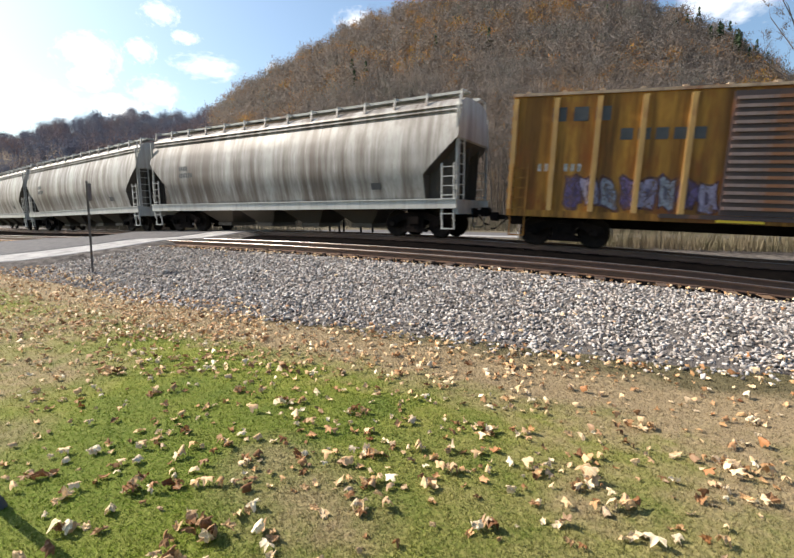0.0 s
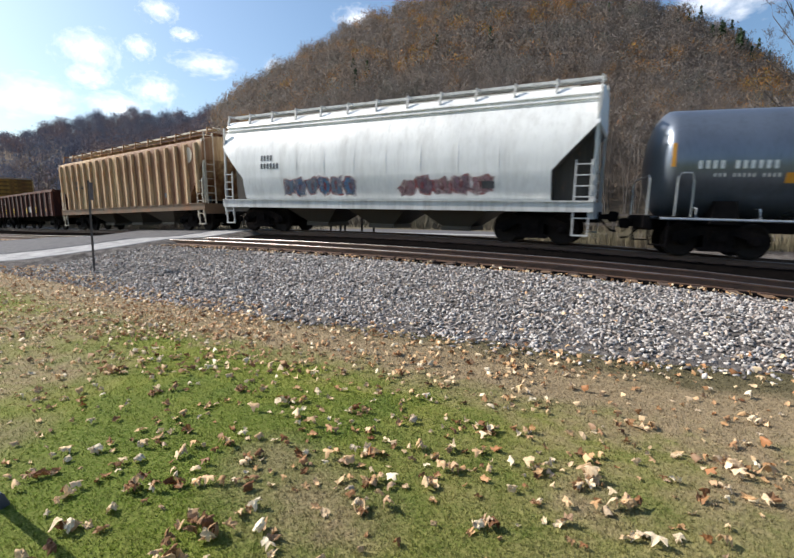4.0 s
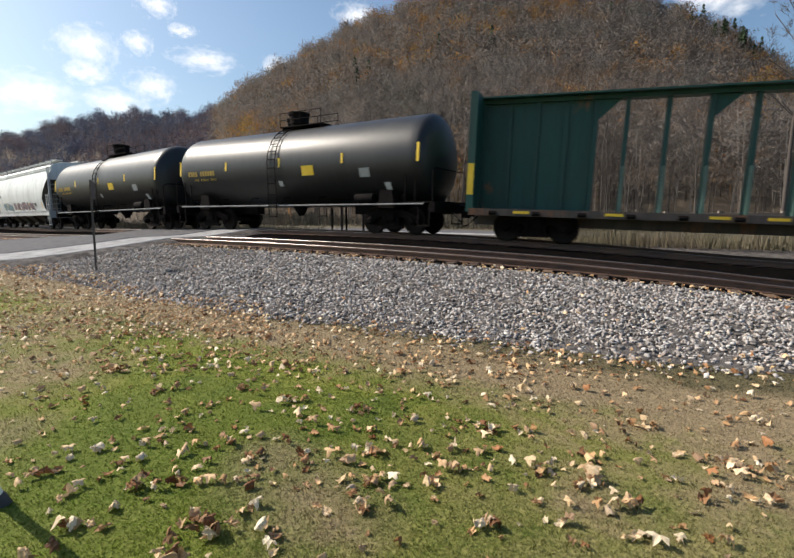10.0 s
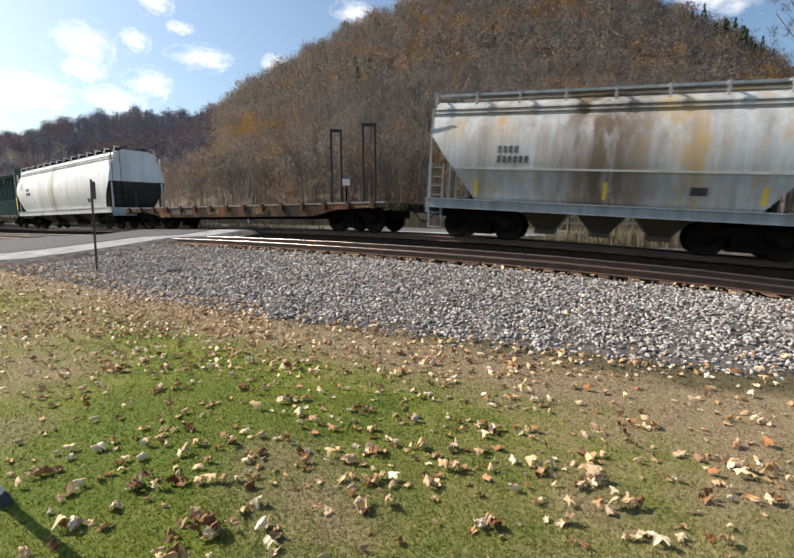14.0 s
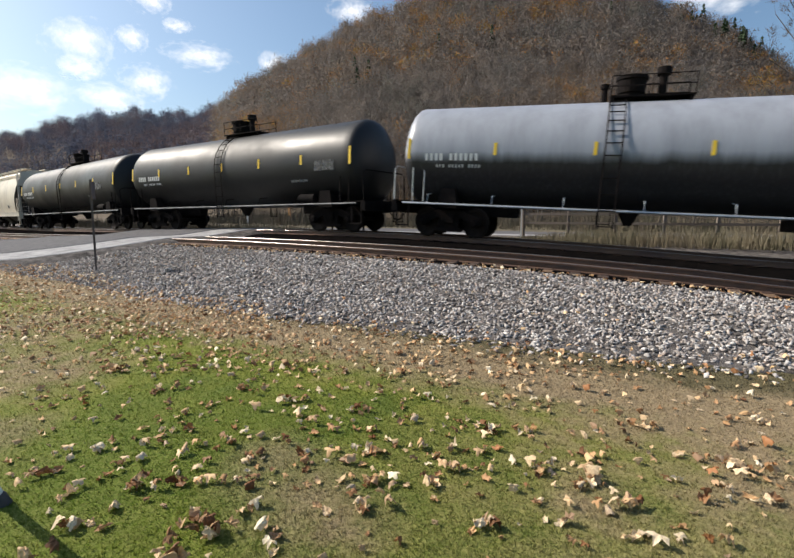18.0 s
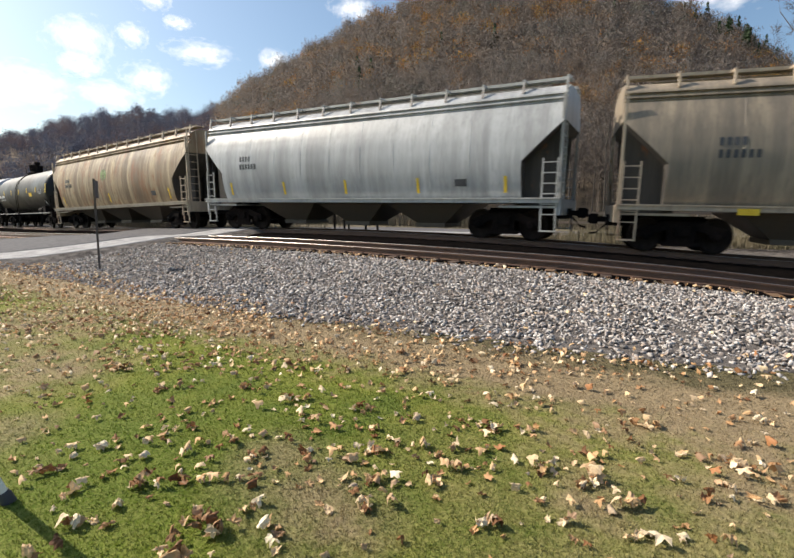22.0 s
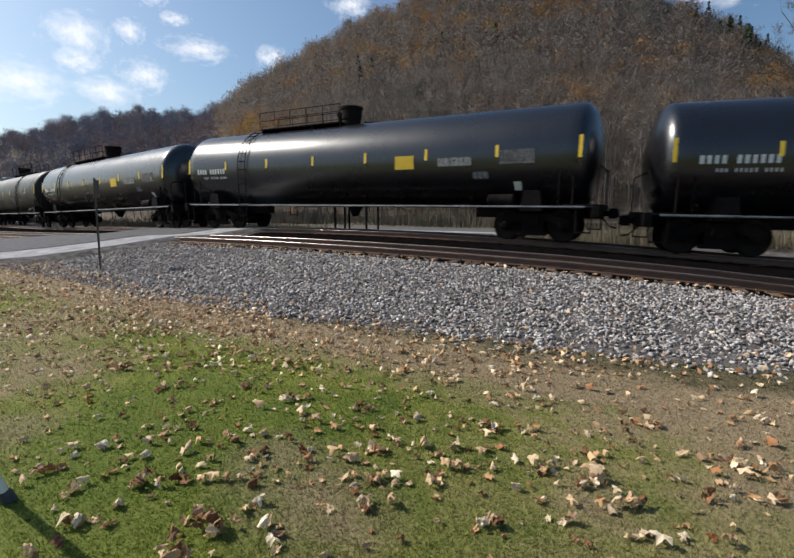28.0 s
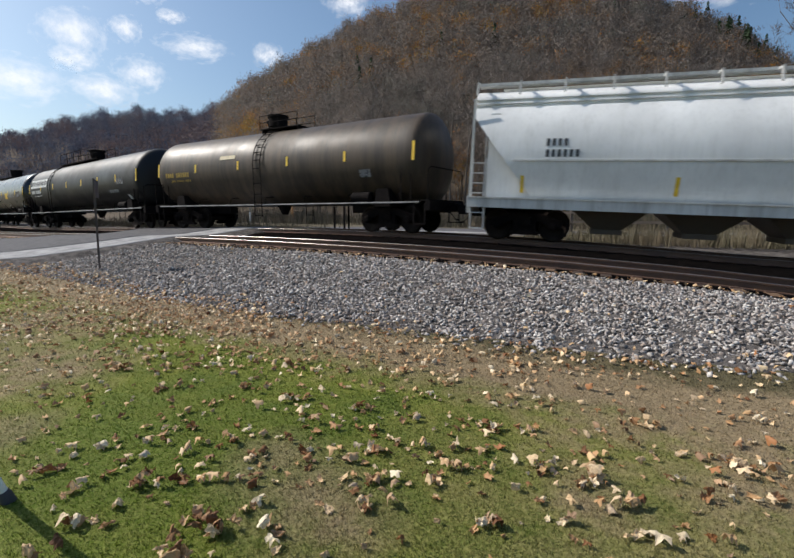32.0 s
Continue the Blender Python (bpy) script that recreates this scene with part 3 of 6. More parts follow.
def coupler_shape():
    sh = Shape().box(0, 0.62, -0.08, 0.08, 0.76, 0.92)
    sh.prism([(0.52, 0.70), (0.72, 0.70), (0.80, 0.74), (0.80, 0.96), (0.72, 1.0), (0.52, 1.0)], -0.17, 0.17)
    return sh


def hose_shape():
    return Shape().tube([(0.2, 0.3, 0.8), (0.38, 0.3, 0.62), (0.55, 0.26, 0.45), (0.74, 0.14, 0.42)], 0.03, 6)


def underworks(car, L, tx):
    for sx in (1, -1):
        add_truck(car, sx * tx)
        m = pose(sx * (L / 2 - 0.80), 0, 0, 0, 0, 0 if sx > 0 else 180)
        part("coupler", coupler_shape, BLACK, car, "dark steel knuckle coupler", m, "coupler")
        part("brake_hose", hose_shape, BLACK, car, "black rubber air hose", m, "hose")
        lever = lambda: Shape().tube([(0.1, 0.2, 0.95), (0.12, 1.2, 0.95), (0.12, 1.35, 0.7)], 0.016, 5)
        part("uncoupling_lever", lever, BLACK, car, "", m, "lever")


def ladder_shape(h, w=0.42, rungs=7):
    sh = Shape()
    for x in (-w / 2, w / 2):
        sh.box(x - 0.022, x + 0.022, -0.02, 0.02, 0, h)
    for i in range(rungs):
        z = h * (i + 0.6) / rungs
        sh.box(-w / 2, w / 2, -0.014, 0.014, z - 0.014, z + 0.014)
    return sh


def bars(chars, h, face, x0, z, step=None, wide=0.48):
    """Plain bars in the place of marks: one for each sign, from x0 towards -x, on the surface face(z)."""
    sh = Shape()
    step = step or h * 0.85
    for i, c in enumerate(chars):
        if c == " ":
            continue
        x = x0 - i * step
        xa, xb = x - h * wide, x
        v = [(xx, face(zz) + dy, zz) for dy in (0.004, 0.012) for zz in (z, z + h) for xx in (xa, xb)]
        sh.add(v, [(0, 2, 3, 1), (4, 5, 7, 6), (0, 1, 5, 4), (2, 6, 7, 3), (0, 4, 6, 2), (1, 3, 7, 5)])
    return sh


def signs_row(car, chars, h, face, x0, z, mat):
    """A row of plain bars, each a part."""
    for i, c in enumerate(chars):
        if c != " ":
            part("letter_bar", bars(c, h, face, x0 - i * h * 0.85, z), mat, car)


def patch(outline, face, lift=0.012):
    """A thin painted shape on the surface face(z); outline in x and z, fanned from its middle."""
    n = len(outline)
    cx, cz = sum(p[0] for p in outline) / n, sum(p[1] for p in outline) / n
    v = [(cx, face(cz) + lift, cz)]
    for k in (0.5, 1.0):
        for x, z in outline:
            xx, zz = cx + (x - cx) * k, cz + (z - cz) * k
            v.append((xx, face(zz) + lift, zz))
    f = [(0, 1 + i, 1 + (i + 1) % n) for i in range(n)] + [(1 + i, 1 + n + i, 1 + n + (i + 1) % n, 1 + (i + 1) % n) for i in range(n)]
    return v, f


def plate(x0, x1, z0, z1, face, lift=0.006, thick=0.012):
    sh = Shape()
    v = [(x, face(z) + d, z) for d in (lift, lift + thick) for z in (z0, z1) for x in (x0, x1)]
    return sh.add(v, [(0, 2, 3, 1), (4, 5, 7, 6), (0, 1, 5, 4), (2, 6, 7, 3), (0, 4, 6, 2), (1, 3, 7, 5)])


def graffiti(car, face, x0, x1, z0, z1, fills, dark, count, seed, label):
    """Worn spray-painted shapes with dark outlines; no letters. Each shape is a part."""
    rnd = random.Random(seed)
    w = (x1 - x0) / count
    for i in range(count):
        cx, cz = x0 + (i + 0.5) * w, (z0 + z1) / 2 + rnd.uniform(-0.06, 0.06)
        n = 14
        out = []
        lean = rnd.uniform(-0.25, 0.25)
        for k in range(n):
            a = k * math.tau / n
            rr = 1 + rnd.uniform(-0.28, 0.2)
            dz = math.copysign(abs(math.sin(a)) ** 0.6, math.sin(a)) * (z1 - z0) * 0.5 * rr
            out.append((cx + math.copysign(abs(math.cos(a)) ** 0.6, math.cos(a)) * w * 0.56 * rr + lean * dz, cz + dz))
        part("graffiti_outline", Shape().add(*patch(out, face, 0.006 + 0.0015 * (i % 2))), dark, car, label)
        inner = [(cx + (x - cx) * 0.8, cz + (z - cz) * 0.84) for x, z in out]
        part("graffiti_fill", Shape().add(*patch(inner, face, 0.010)), fills[i % len(fills)], car, label)
        off = rnd.uniform(-0.15, 0.15) * w
        hole = [(cx + off + (x - cx) * 0.2, cz + (z - cz) * rnd.uniform(0.25, 0.5)) for x, z in out]
        part("graffiti_outline", Shape().add(*patch(hole, face, 0.013)), dark, car, label)


def flat_paint(name, c, rough=0.6):
    """Spray paint, thin and worn, with soft gaps where the car shows through."""
    if name in MATS:
        return MATS[name]
    m, nt, b = material(name, rough)
    co = spot(nt)
    a, f = noise_of(nt, co, 2.2, 5, 0.65, (1.5, 1.5, 0.7)), noise_of(nt, co, 11, 5, 0.7, None, (3, 1, 2))
    nt.links.new(mix(nt, tuple(k * 0.6 for k in c), tuple(min(1, k * 1.2) for k in c), f), b.inputs["Base Color"])
    nt.links.new(mix(nt, ramp(nt, a, [(0.33, 0.05), (0.6, 0.8)]), ramp(nt, f, [(0.35, 0.2), (0.6, 1.0)]), 0.4), b.inputs["Alpha"])
    MATS[name] = m
    return m


def start_car(name, label, category, group, tall=1.0):
    """A car's base; tall: how much taller than the plain drawing its loading gauge is."""
    ob = tagged(new(name), label, category, group)
    ob.scale = (1.0, 1 + 0.6 * (tall - 1), tall)
    return ob


def hopper_side(kind):
    """Half width of a hopper's side at a height."""
    if kind == "round":
        zs, ys = [1.0, 1.12, 1.5, 2.0, 2.5, 3.0, 3.4, 3.75], [1.20, 1.28, 1.44, 1.55, 1.58, 1.52, 1.40, 1.24]
    elif kind == "bowed":
        zs, ys = [1.0, 1.3, 2.0, 2.25, 2.8, 3.3, 3.75, 3.95], [1.20, 1.32, 1.52, 1.57, 1.55, 1.44, 1.26, 1.14]
    elif kind == "barrel":
        zs, ys = [1.0, 1.3, 2.0, 2.25, 2.6, 2.95, 3.25, 3.5, 3.75, 3.95], [1.20, 1.32, 1.52, 1.57, 1.565, 1.51, 1.41, 1.27, 1.07, 0.86]
    else:
        zs, ys = [1.0, 1.3, 3.95], [1.44, 1.45, 1.46]
    if kind != "ribbed":
        zs = [1.12 + (z - 1.12) * 1.055 for z in zs]
    return lambda z: float(np.interp(z, zs, ys))


def hopper_body_shape(L, kind, cut, top, foot, end=None):
    """Body with sloped end sheets and a curved, ridged roof edge."""
    face = hopper_side(kind)
    half = L / 2 - 0.62
    prof = [(z, face(z)) for z in sorted({*np.linspace(1.12, 3.75 if kind == "ribbed" else 3.895, 15), *((foot, top - 0.25) if foot else ())})]
    if kind == "ribbed":
        prof += [(3.9, 1.46), (4.05, 1.40), (4.2, 1.0), (4.28, 0.6)]
    else:
        b = face(3.895) - 1.38
        prof += [(3.77, 1.39 + b), (3.785, 1.29 + b), (3.84, 1.28 + b), (3.86, 1.37 + b), (3.90, 1.36 + b), (3.92, 1.27 + b), (3.97, 1.26 + b), (3.99, 1.345 + b), (4.04, 1.33 + b), (4.09, 1.27 + b), (4.20, min(1.1, 1.16 + b)), (4.28, min(0.8, 0.95 + b)), (4.32, 0.4)]
        prof[-13:] = [(z + 0.145, y) for z, y in prof[-13:]]

    def reach(z):
        return half - max(0.0, top - 0.25 - max(z, foot)) * cut

    nx = 13
    sh = Shape()
    n = len(prof)
    v = []
    for sgn in (1, -1):
        for z, y in prof:
            h = reach(z)
            for i in range(nx):
                u = -1 + 2 * i / (nx - 1)
                v.append((u * h, sgn * y, z))
    f = []
    for side in range(2):
        o = side * n * nx
        f += [(o + i * nx + j, o + i * nx + j + 1, o + (i + 1) * nx + j + 1, o + (i + 1) * nx + j) for i in range(n - 1) for j in range(nx - 1)]
    o = n * nx
    f += [((n - 1) * nx + j, (n - 1) * nx + j + 1, o + (n - 1) * nx + j + 1, o + (n - 1) * nx + j) for j in range(nx - 1)]
    f += [(j, j + 1, o + j + 1, o + j) for j in range(nx - 1)]
    ends = [[(i * nx + e, (i + 1) * nx + e, o + (i + 1) * nx + e, o + i * nx + e) for i in range(n - 1)] for e in (0, nx - 1)]
    upright = [prof[i][0] >= top - 0.3 for i in range(n - 1)]       # the upright top of the end belongs to the body
    if end is None:
        return sh.add(v, f + [q for side in ends for q, up in zip(side, upright) if up])
    ends = [[q for q, up in zip(side, upright) if not up] for side in ends]
    used = sorted({i for q in ends[end] for i in q})
    back = {i: k for k, i in enumerate(used)}
    return sh.add([v[i] for i in used], [tuple(back[i] for i in q) for q in ends[end]])


def hopper(L, mat, trim, kind="round", chutes=4, cut=0.62, top=3.6, label="", marks=DARK_MARK, sill=None, walk_mat=None, reflect=0, numbers=True, rib_mat=None, foot=0.0, tall=1.08, group="covered hopper cars"):
    car = start_car("hopper_car", label, "hopper car", group, tall)
    face = hopper_side(kind)
    half = L / 2 - 0.62
    key = (round(L, 1), kind, cut, top, foot)
    part("body", lambda: hopper_body_shape(L, kind, cut, top, foot), mat, car, "curved steel hopper body", key=("hb", *key), smooth=True)
    # car ends: dark base colour with dirt streaks and a little rust
    end_dark = paint("end_sheet_dark", (0.07, 0.062, 0.053), dirt=(0.025, 0.02, 0.018), dirty=0.7, rust=0.15, rough=0.75, seed=3.3)
    for e in (0, 1):
        part("end_slope_sheet", lambda e=e: hopper_body_shape(L, kind, cut, top, foot, e), end_dark if kind != "ribbed" else mat, car, "streaked sloped end sheet", key=("he", e, *key), smooth=True)
    walk_mat = walk_mat or trim
    # roof walk on brackets, with the hatch trough between
    n = max(8, int(half * 2 / 1.25))
    for y in (-0.62, 0.62):
        part("running_board", lambda y=y: Shape().box(-half, half, y - 0.17, y + 0.17, 4.60, 4.635).box(-half, half, y - 0.18, y - 0.15, 4.58, 4.66).box(-half, half, y + 0.15, y + 0.18, 4.58, 4.66), walk_mat, car, "steel grating roof walk", key=("rb", key[0], y))
        for i in range(n + 1):
            x = -half + 0.05 + (2 * half - 0.1) * i / n
            part("bracket", lambda: Shape().box(-0.03, 0.03, -0.03, 0.5, -0.02, 0.03).add([(-0.03, 0.48, 0), (0.03, 0.48, 0), (0.03, 0.56, -0.36), (-0.03, 0.56, -0.36), (-0.03, 0.42, 0), (0.03, 0.42, 0), (0.03, 0.49, -0.36), (-0.03, 0.49, -0.36)], [(0, 1, 2, 3), (7, 6, 5, 4), (0, 4, 5, 1), (3, 2, 6, 7), (0, 3, 7, 4), (1, 5, 6, 2)]), trim, car, at=pose(x, y - 0.0 if y > 0 else y, 4.6, 0, 0, 0 if y > 0 else 180), key="walk_bracket")
    part("hatch", lambda: Shape().box(-half + 0.8, half - 0.8, -0.32, 0.32, 4.40, 4.53).box(-half + 0.75, half - 0.75, -0.36, 0.36, 4.53, 4.57), mat, car, "long roof hatch cover", key=("ht", key[0]))
    sm = sill or trim
    for y in (-1, 1):
        yy = y * (1.50 if kind != "ribbed" else 1.47)
        part("side_sill", lambda yy=yy: Shape().box(-half, half, yy - 0.05, yy + 0.05, 1.12 if foot > 2.2 else 0.96, 1.26).box(-half, half, yy - 0.09, yy + 0.09, 1.235, 1.27), sm, car, "pale side sill" if sm is not BLACK else "dark side sill", key=("ss", key[0], yy, foot > 2.2))
        for sx in (1, -1):
            x = sx * (half - 0.06)
            part("corner_post", lambda: Shape().box(-0.035, 0.035, -0.035, 0.035, 1.0, 4.1), walk_mat if walk_mat is not BLACK else sm, car, at=pose(x, y * 1.40, 0), key="corner_post")
            part("ladder", lambda: ladder_shape(1.75, 0.44, 6), walk_mat, car, at=pose(sx * (half - 0.34), y * 1.49, 0.62), key="side_ladder")
            part("sill_step", lambda: Shape().box(-0.24, -0.2, -0.02, 0.02, 0.32, 1.0).box(0.2, 0.24, -0.02, 0.02, 0.32, 1.0).box(-0.24, 0.24, -0.05, 0.05, 0.30, 0.34), walk_mat, car, at=pose(sx * (half - 0.34), y * 1.44, 0), key="step")
    for sx in (1, -1):
        turn = pose(sx * half, 0, 0, 0, 0, 0 if sx > 0 else 180)
        part("end_platform", lambda: Shape().box(-1.9, 0.0, -1.42, 1.42, 0.98, 1.04).box(-0.14, 0.02, -1.45, 1.45, 0.78, 1.24), sm, car, at=turn, key="end_platform")
        part("end_post", lambda: Shape().box(-1.25, -1.13, -0.5, -0.38, 1.04, 3.0).box(-1.25, -1.13, 0.38, 0.5, 1.04, 3.0).box(-0.5, -0.4, -0.05, 0.05, 1.04, 3.7), end_dark, car, "dark streaked end post", at=turn, key="end_posts")
        part("end_ladder", lambda: ladder_shape(3.2, 0.44, 10), walk_mat, car, at=turn @ pose(-0.02, -1.1, 1.2, 0, 0, 90), key="end_ladder")
        part("center_sill", lambda: Shape().box(-2.6, 0.1, -0.2, 0.2, 0.66, 0.98), BLACK, car, at=turn, key="stub_sill")
        part("brake_rigging", lambda: Shape().box(-1.7, -1.2, -0.2, 0.3, 1.06, 1.42).tube([(-1.0, -0.7, 1.2), (-1.0, 0.75, 1.2)], 0.11, 10), BLACK, car, at=turn, key="brake_rig")
    if foot:
        for sx in (1, -1):
            for yy in (-0.95, 0.0, 0.95):
                part("end_web", lambda: Shape().prism([(-0.3, 1.04), (-0.16, 3.3), (-1.5, 2.2), (-1.5, 1.04)], -0.02, 0.02), end_dark, car, "dark streaked web plate under the slope sheet", pose(sx * half, yy, 0, 0, 0, 0 if sx > 0 else 180), "end_web")
    span = 2 * (half - 3.05)
    for i in range(chutes):
        w = span / chutes
        x = -span / 2 + w * (i + 0.5)
        part("chute", lambda w=w: Shape().add([(-w * .48, -1.3, 1.1), (w * .48, -1.3, 1.1), (w * .48, 1.3, 1.1), (-w * .48, 1.3, 1.1), (-w * .16, -0.62, 0.42), (w * .16, -0.62, 0.42), (w * .16, 0.62, 0.42), (-w * .16, 0.62, 0.42)], [(0, 1, 2, 3), (7, 6, 5, 4), (0, 4, 5, 1), (1, 5, 6, 2), (2, 6, 7, 3), (3, 7, 4, 0)]).box(-w * .18, w * .18, -0.72, 0.72, 0.30, 0.44), MATS["chute_grime"] if "chute_grime" in MATS else paint("chute_grime", (0.11, 0.09, 0.07), dirty=0.8, spec=0.2), car, "grimy outlet chute", pose(x, 0, 0), ("chute", round(w, 2)))
    if kind == "ribbed":
        m = 19
        for i in range(m):
            x = -half + 0.45 + (2 * half - 0.9) * i / (m - 1)
            z0 = 1.25 if 0 < i < m - 1 else 1.75
            for y in (1, -1):
                part("side_post", lambda z0=z0: Shape().prism([(-0.1, z0), (0.1, z0), (0.1, 3.95), (-0.1, 3.95)], 0, 0.06).prism([(-0.065, z0 + 0.03), (0.065, z0 + 0.03), (0.065, 3.92), (-0.065, 3.92)], 0.06, 0.12), rib_mat or mat, car, at=pose(x, y * 1.455, 0, 0, 0, 0 if y > 0 else 180), key=("rib", z0))
    if kind == "round":
        for i in range(8):
            x = (half - 2.2) * (-1 + 2 * (i + 0.5) / 8)
            sh = Shape()
            zs = np.linspace(1.3, 3.88, 9)
            v = [(x + dx, face(z) + dy, z) for z in zs for dx, dy in ((-0.02, -0.004), (0, 0.008), (0.02, -0.004))]
            sh.add(v, [(j * 3 + m, j * 3 + m + 1, j * 3 + m + 4, j * 3 + m + 3) for j in range(8) for m in (0, 1)])
            part("weld_seam", sh, mat, car)
    if numbers:
        signs_row(car, "XXXX", 0.2, face, half - 2.35, 2.72, marks)
        signs_row(car, "XXXXXX", 0.2, face, half - 2.35, 2.42, marks)
        part("data_panel", plate(-half + 3.0, -half + 3.42, 1.62, 1.84, face), DARK_MARK, car, "small dark data panel")
    for i in range(reflect):
        x = -half + 1.7 + (2 * half - 3.4) * i / max(1, reflect - 1)
        part("reflector", plate(x - 0.05, x + 0.05, 1.42, 1.9, face), YELLOW_MARK, car, "yellow reflective stripe")
    underworks(car, L, L / 2 - 2.45)
    return car, face, half


def tank_shape(L, r, zc):
    h = L / 2 - 0.55
    prof = [(-h + 0.62 * (1 - math.cos(a)), r * math.sin(a)) for a in np.linspace(0.06, math.pi / 2, 9)]
    prof = prof + [(x, r) for x in np.linspace(-h + 0.9, h - 0.9, 12)] + [(-x, y) for x, y in reversed(prof)]
    return Shape().lathe(prof, "x", 48, (0, 0, zc))


def tank_car(L, mat, label, marks=WHITE_MARK, long_deck=False, deck_x=0.0, r=1.53, zc=2.52, stripes=7, ladder_x=0.0, logo=False, fittings=BLACK, stripe_mat=None, rail_mat=None, signs=(), hood=1, text="XXXX 000000", yellow_text=False, deck_span=None, hatch_x=None, ladder_mat=None, tall=1.085):
    car = start_car("tank_car", label, "tank car", "tank cars", tall)
    key = (round(L, 1), r, zc)
    face = lambda z: math.sqrt(max(0.01, r * r - (z - zc) ** 2))
    h = L / 2 - 0.55
    part("tank", lambda: tank_shape(L, r, zc), mat, car, "long cylindrical tank shell", key=("tank", *key), smooth=True)
    rail_mat = rail_mat or BLACK
    stripe_mat = stripe_mat or YELLOW_MARK
    for sx in (1, -1):
        turn = pose(sx * (L / 2 - 0.46), 0, 0, 0, 0, 0 if sx > 0 else 180)
        part("center_sill", lambda: Shape().box(-4.2, 0.02, -0.22, 0.22, 0.68, 1.0).box(-0.16, 0.02, -1.45, 1.45, 0.76, 1.06), BLACK, car, at=turn, key="tank_sill")
        part("saddle", lambda: Shape().prism([(-0.35, 0.9), (0.35, 0.9), (0.25, 1.5), (-0.25, 1.5)], -1.35, 1.35), fittings, car, at=turn @ pose(-1.99, 0, 0), key="saddle")
        part("end_platform", lambda: Shape().box(-1.0, 0.0, -1.42, 1.42, 1.06, 1.10), fittings, car, at=turn, key="tank_platform")
        part("end_handrail", lambda: Shape().tube([(-0.06, -1.42, 1.1), (-0.06, -1.42, 2.05), (-0.06, -1.2, 2.15), (-0.06, 1.2, 2.15), (-0.06, 1.42, 2.05), (-0.06, 1.42, 1.1)], 0.022, 6), rail_mat, car, at=turn, key="tank_end_rail")
        for y in (-1, 1):
            part("grab_iron", lambda: Shape().tube([(0, 0, 0), (0, 0.03, 1.0), (-0.1, 0.03, 1.12), (-0.32, 0.03, 1.12), (-0.4, 0.0, 0.9), (-0.4, 0, 0)], 0.022, 6), rail_mat, car, at=turn @ pose(-0.75, y * 1.42, 1.08, 0, 0, 0), key="tank_grab")
            part("sill_step", lambda: Shape().box(-0.24, -0.2, -0.02, 0.02, 0.32, 1.0).box(0.2, 0.24, -0.02, 0.02, 0.32, 1.0).box(-0.24, 0.24, -0.05, 0.05, 0.30, 0.34), fittings, car, at=turn @ pose(-0.4, y * 1.42, 0), key="step")
    part("air_reservoir", lambda: Shape().lathe([(-0.45, 0.1), (-0.4, 0.19), (0.4, 0.19), (0.45, 0.1)], "x", 14, (-h + 2.9, 1.2, 1.22)), fittings, car, key=("res", key[0]), smooth=True)
    for y in (-1.44, 1.44):
        part("side_rail", lambda y=y: Shape().tube([(-h + 0.3, y, 1.02), (h - 0.3, y, 1.02)], 0.036, 6), RAILING if rail_mat is BLACK else rail_mat, car, "thin running rail low on the side", key=("sr", key[0], y, rail_mat.name))
        for i in range(7):
            x = -h + 1.2 + (2 * h - 2.4) * i / 6
            part("rail_bracket", lambda y=y: Shape().tube([(0, y, 1.02), (0, y * 0.93, 1.30), (0, y * 0.66, 1.33)], 0.02, 5), rail_mat, car, at=pose(x, 0, 0), key=("rbk", y, rail_mat.name))
    part("bottom_outlet", lambda: Shape().lathe([(0.62, 0.12), (0.95, 0.3), (1.1, 0.4)], "z", 16, (0.3, 0, 0)), BLACK, car, "", None, "outlet")
    d0, d1 = deck_span or ((deck_x - 1.15, deck_x + 1.15) if not long_deck else (deck_x - 3.0, deck_x + 2.2))
    zt = zc + r
    wd = 0.55
    deck = part("top_platform", lambda: Shape().box(d0, d1, -wd, wd, zt + 0.05, zt + 0.085), fittings, car, "grated service deck on top of the tank")
    for i in range(4 if long_deck else 2):
        x = d0 + 0.1 + (d1 - d0 - 0.2) * i / (3 if long_deck else 1)
        part("bracket", Shape().prism([(-0.03, zt - 0.22), (0.03, zt - 0.22), (0.03, zt + 0.055), (-0.03, zt + 0.055)], -wd + 0.06, wd - 0.06), fittings, deck, at=pose(x, 0, 0))
    for y in (-wd, wd):
        sh = Shape()
        posts, high = (3, 0.6) if not long_deck else (6, 0.72)
        for i in range(posts):
            x = d0 + 0.03 + (d1 - d0 - 0.06) * i / (posts - 1)
            sh.tube([(x, y, zt + 0.1), (x, y, zt + high)], 0.017, 5)
        for zz in (high * 0.55, high):
            sh.tube([(d0 + 0.03, y, zt + zz), (d1 - 0.03, y, zt + zz)], 0.014, 5)
        part("deck_rail", sh, fittings, car, "thin safety rail")
    hx = hatch_x if hatch_x is not None else deck_x + (0.55 if not long_deck else -0.9)
    part("manway", lambda: Shape().lathe([(zt - 0.25, 0.36), (zt + 0.2, 0.36), (zt + 0.22, 0.40), (zt + 0.55, 0.42), (zt + 0.57, 0.46), (zt + 0.66, 0.46), (zt + 0.70, 0.25)], "z", 18, (hx, 0, 0)), fittings, car, "round fittings housing")
    if hood > 1:
        part("valve", lambda: Shape().lathe([(zt - 0.1, 0.12), (zt + 0.65, 0.12), (zt + 0.66, 0.2), (zt + 0.85, 0.2)], "z", 12, (hx - 0.85, 0.1, 0)), fittings, car)
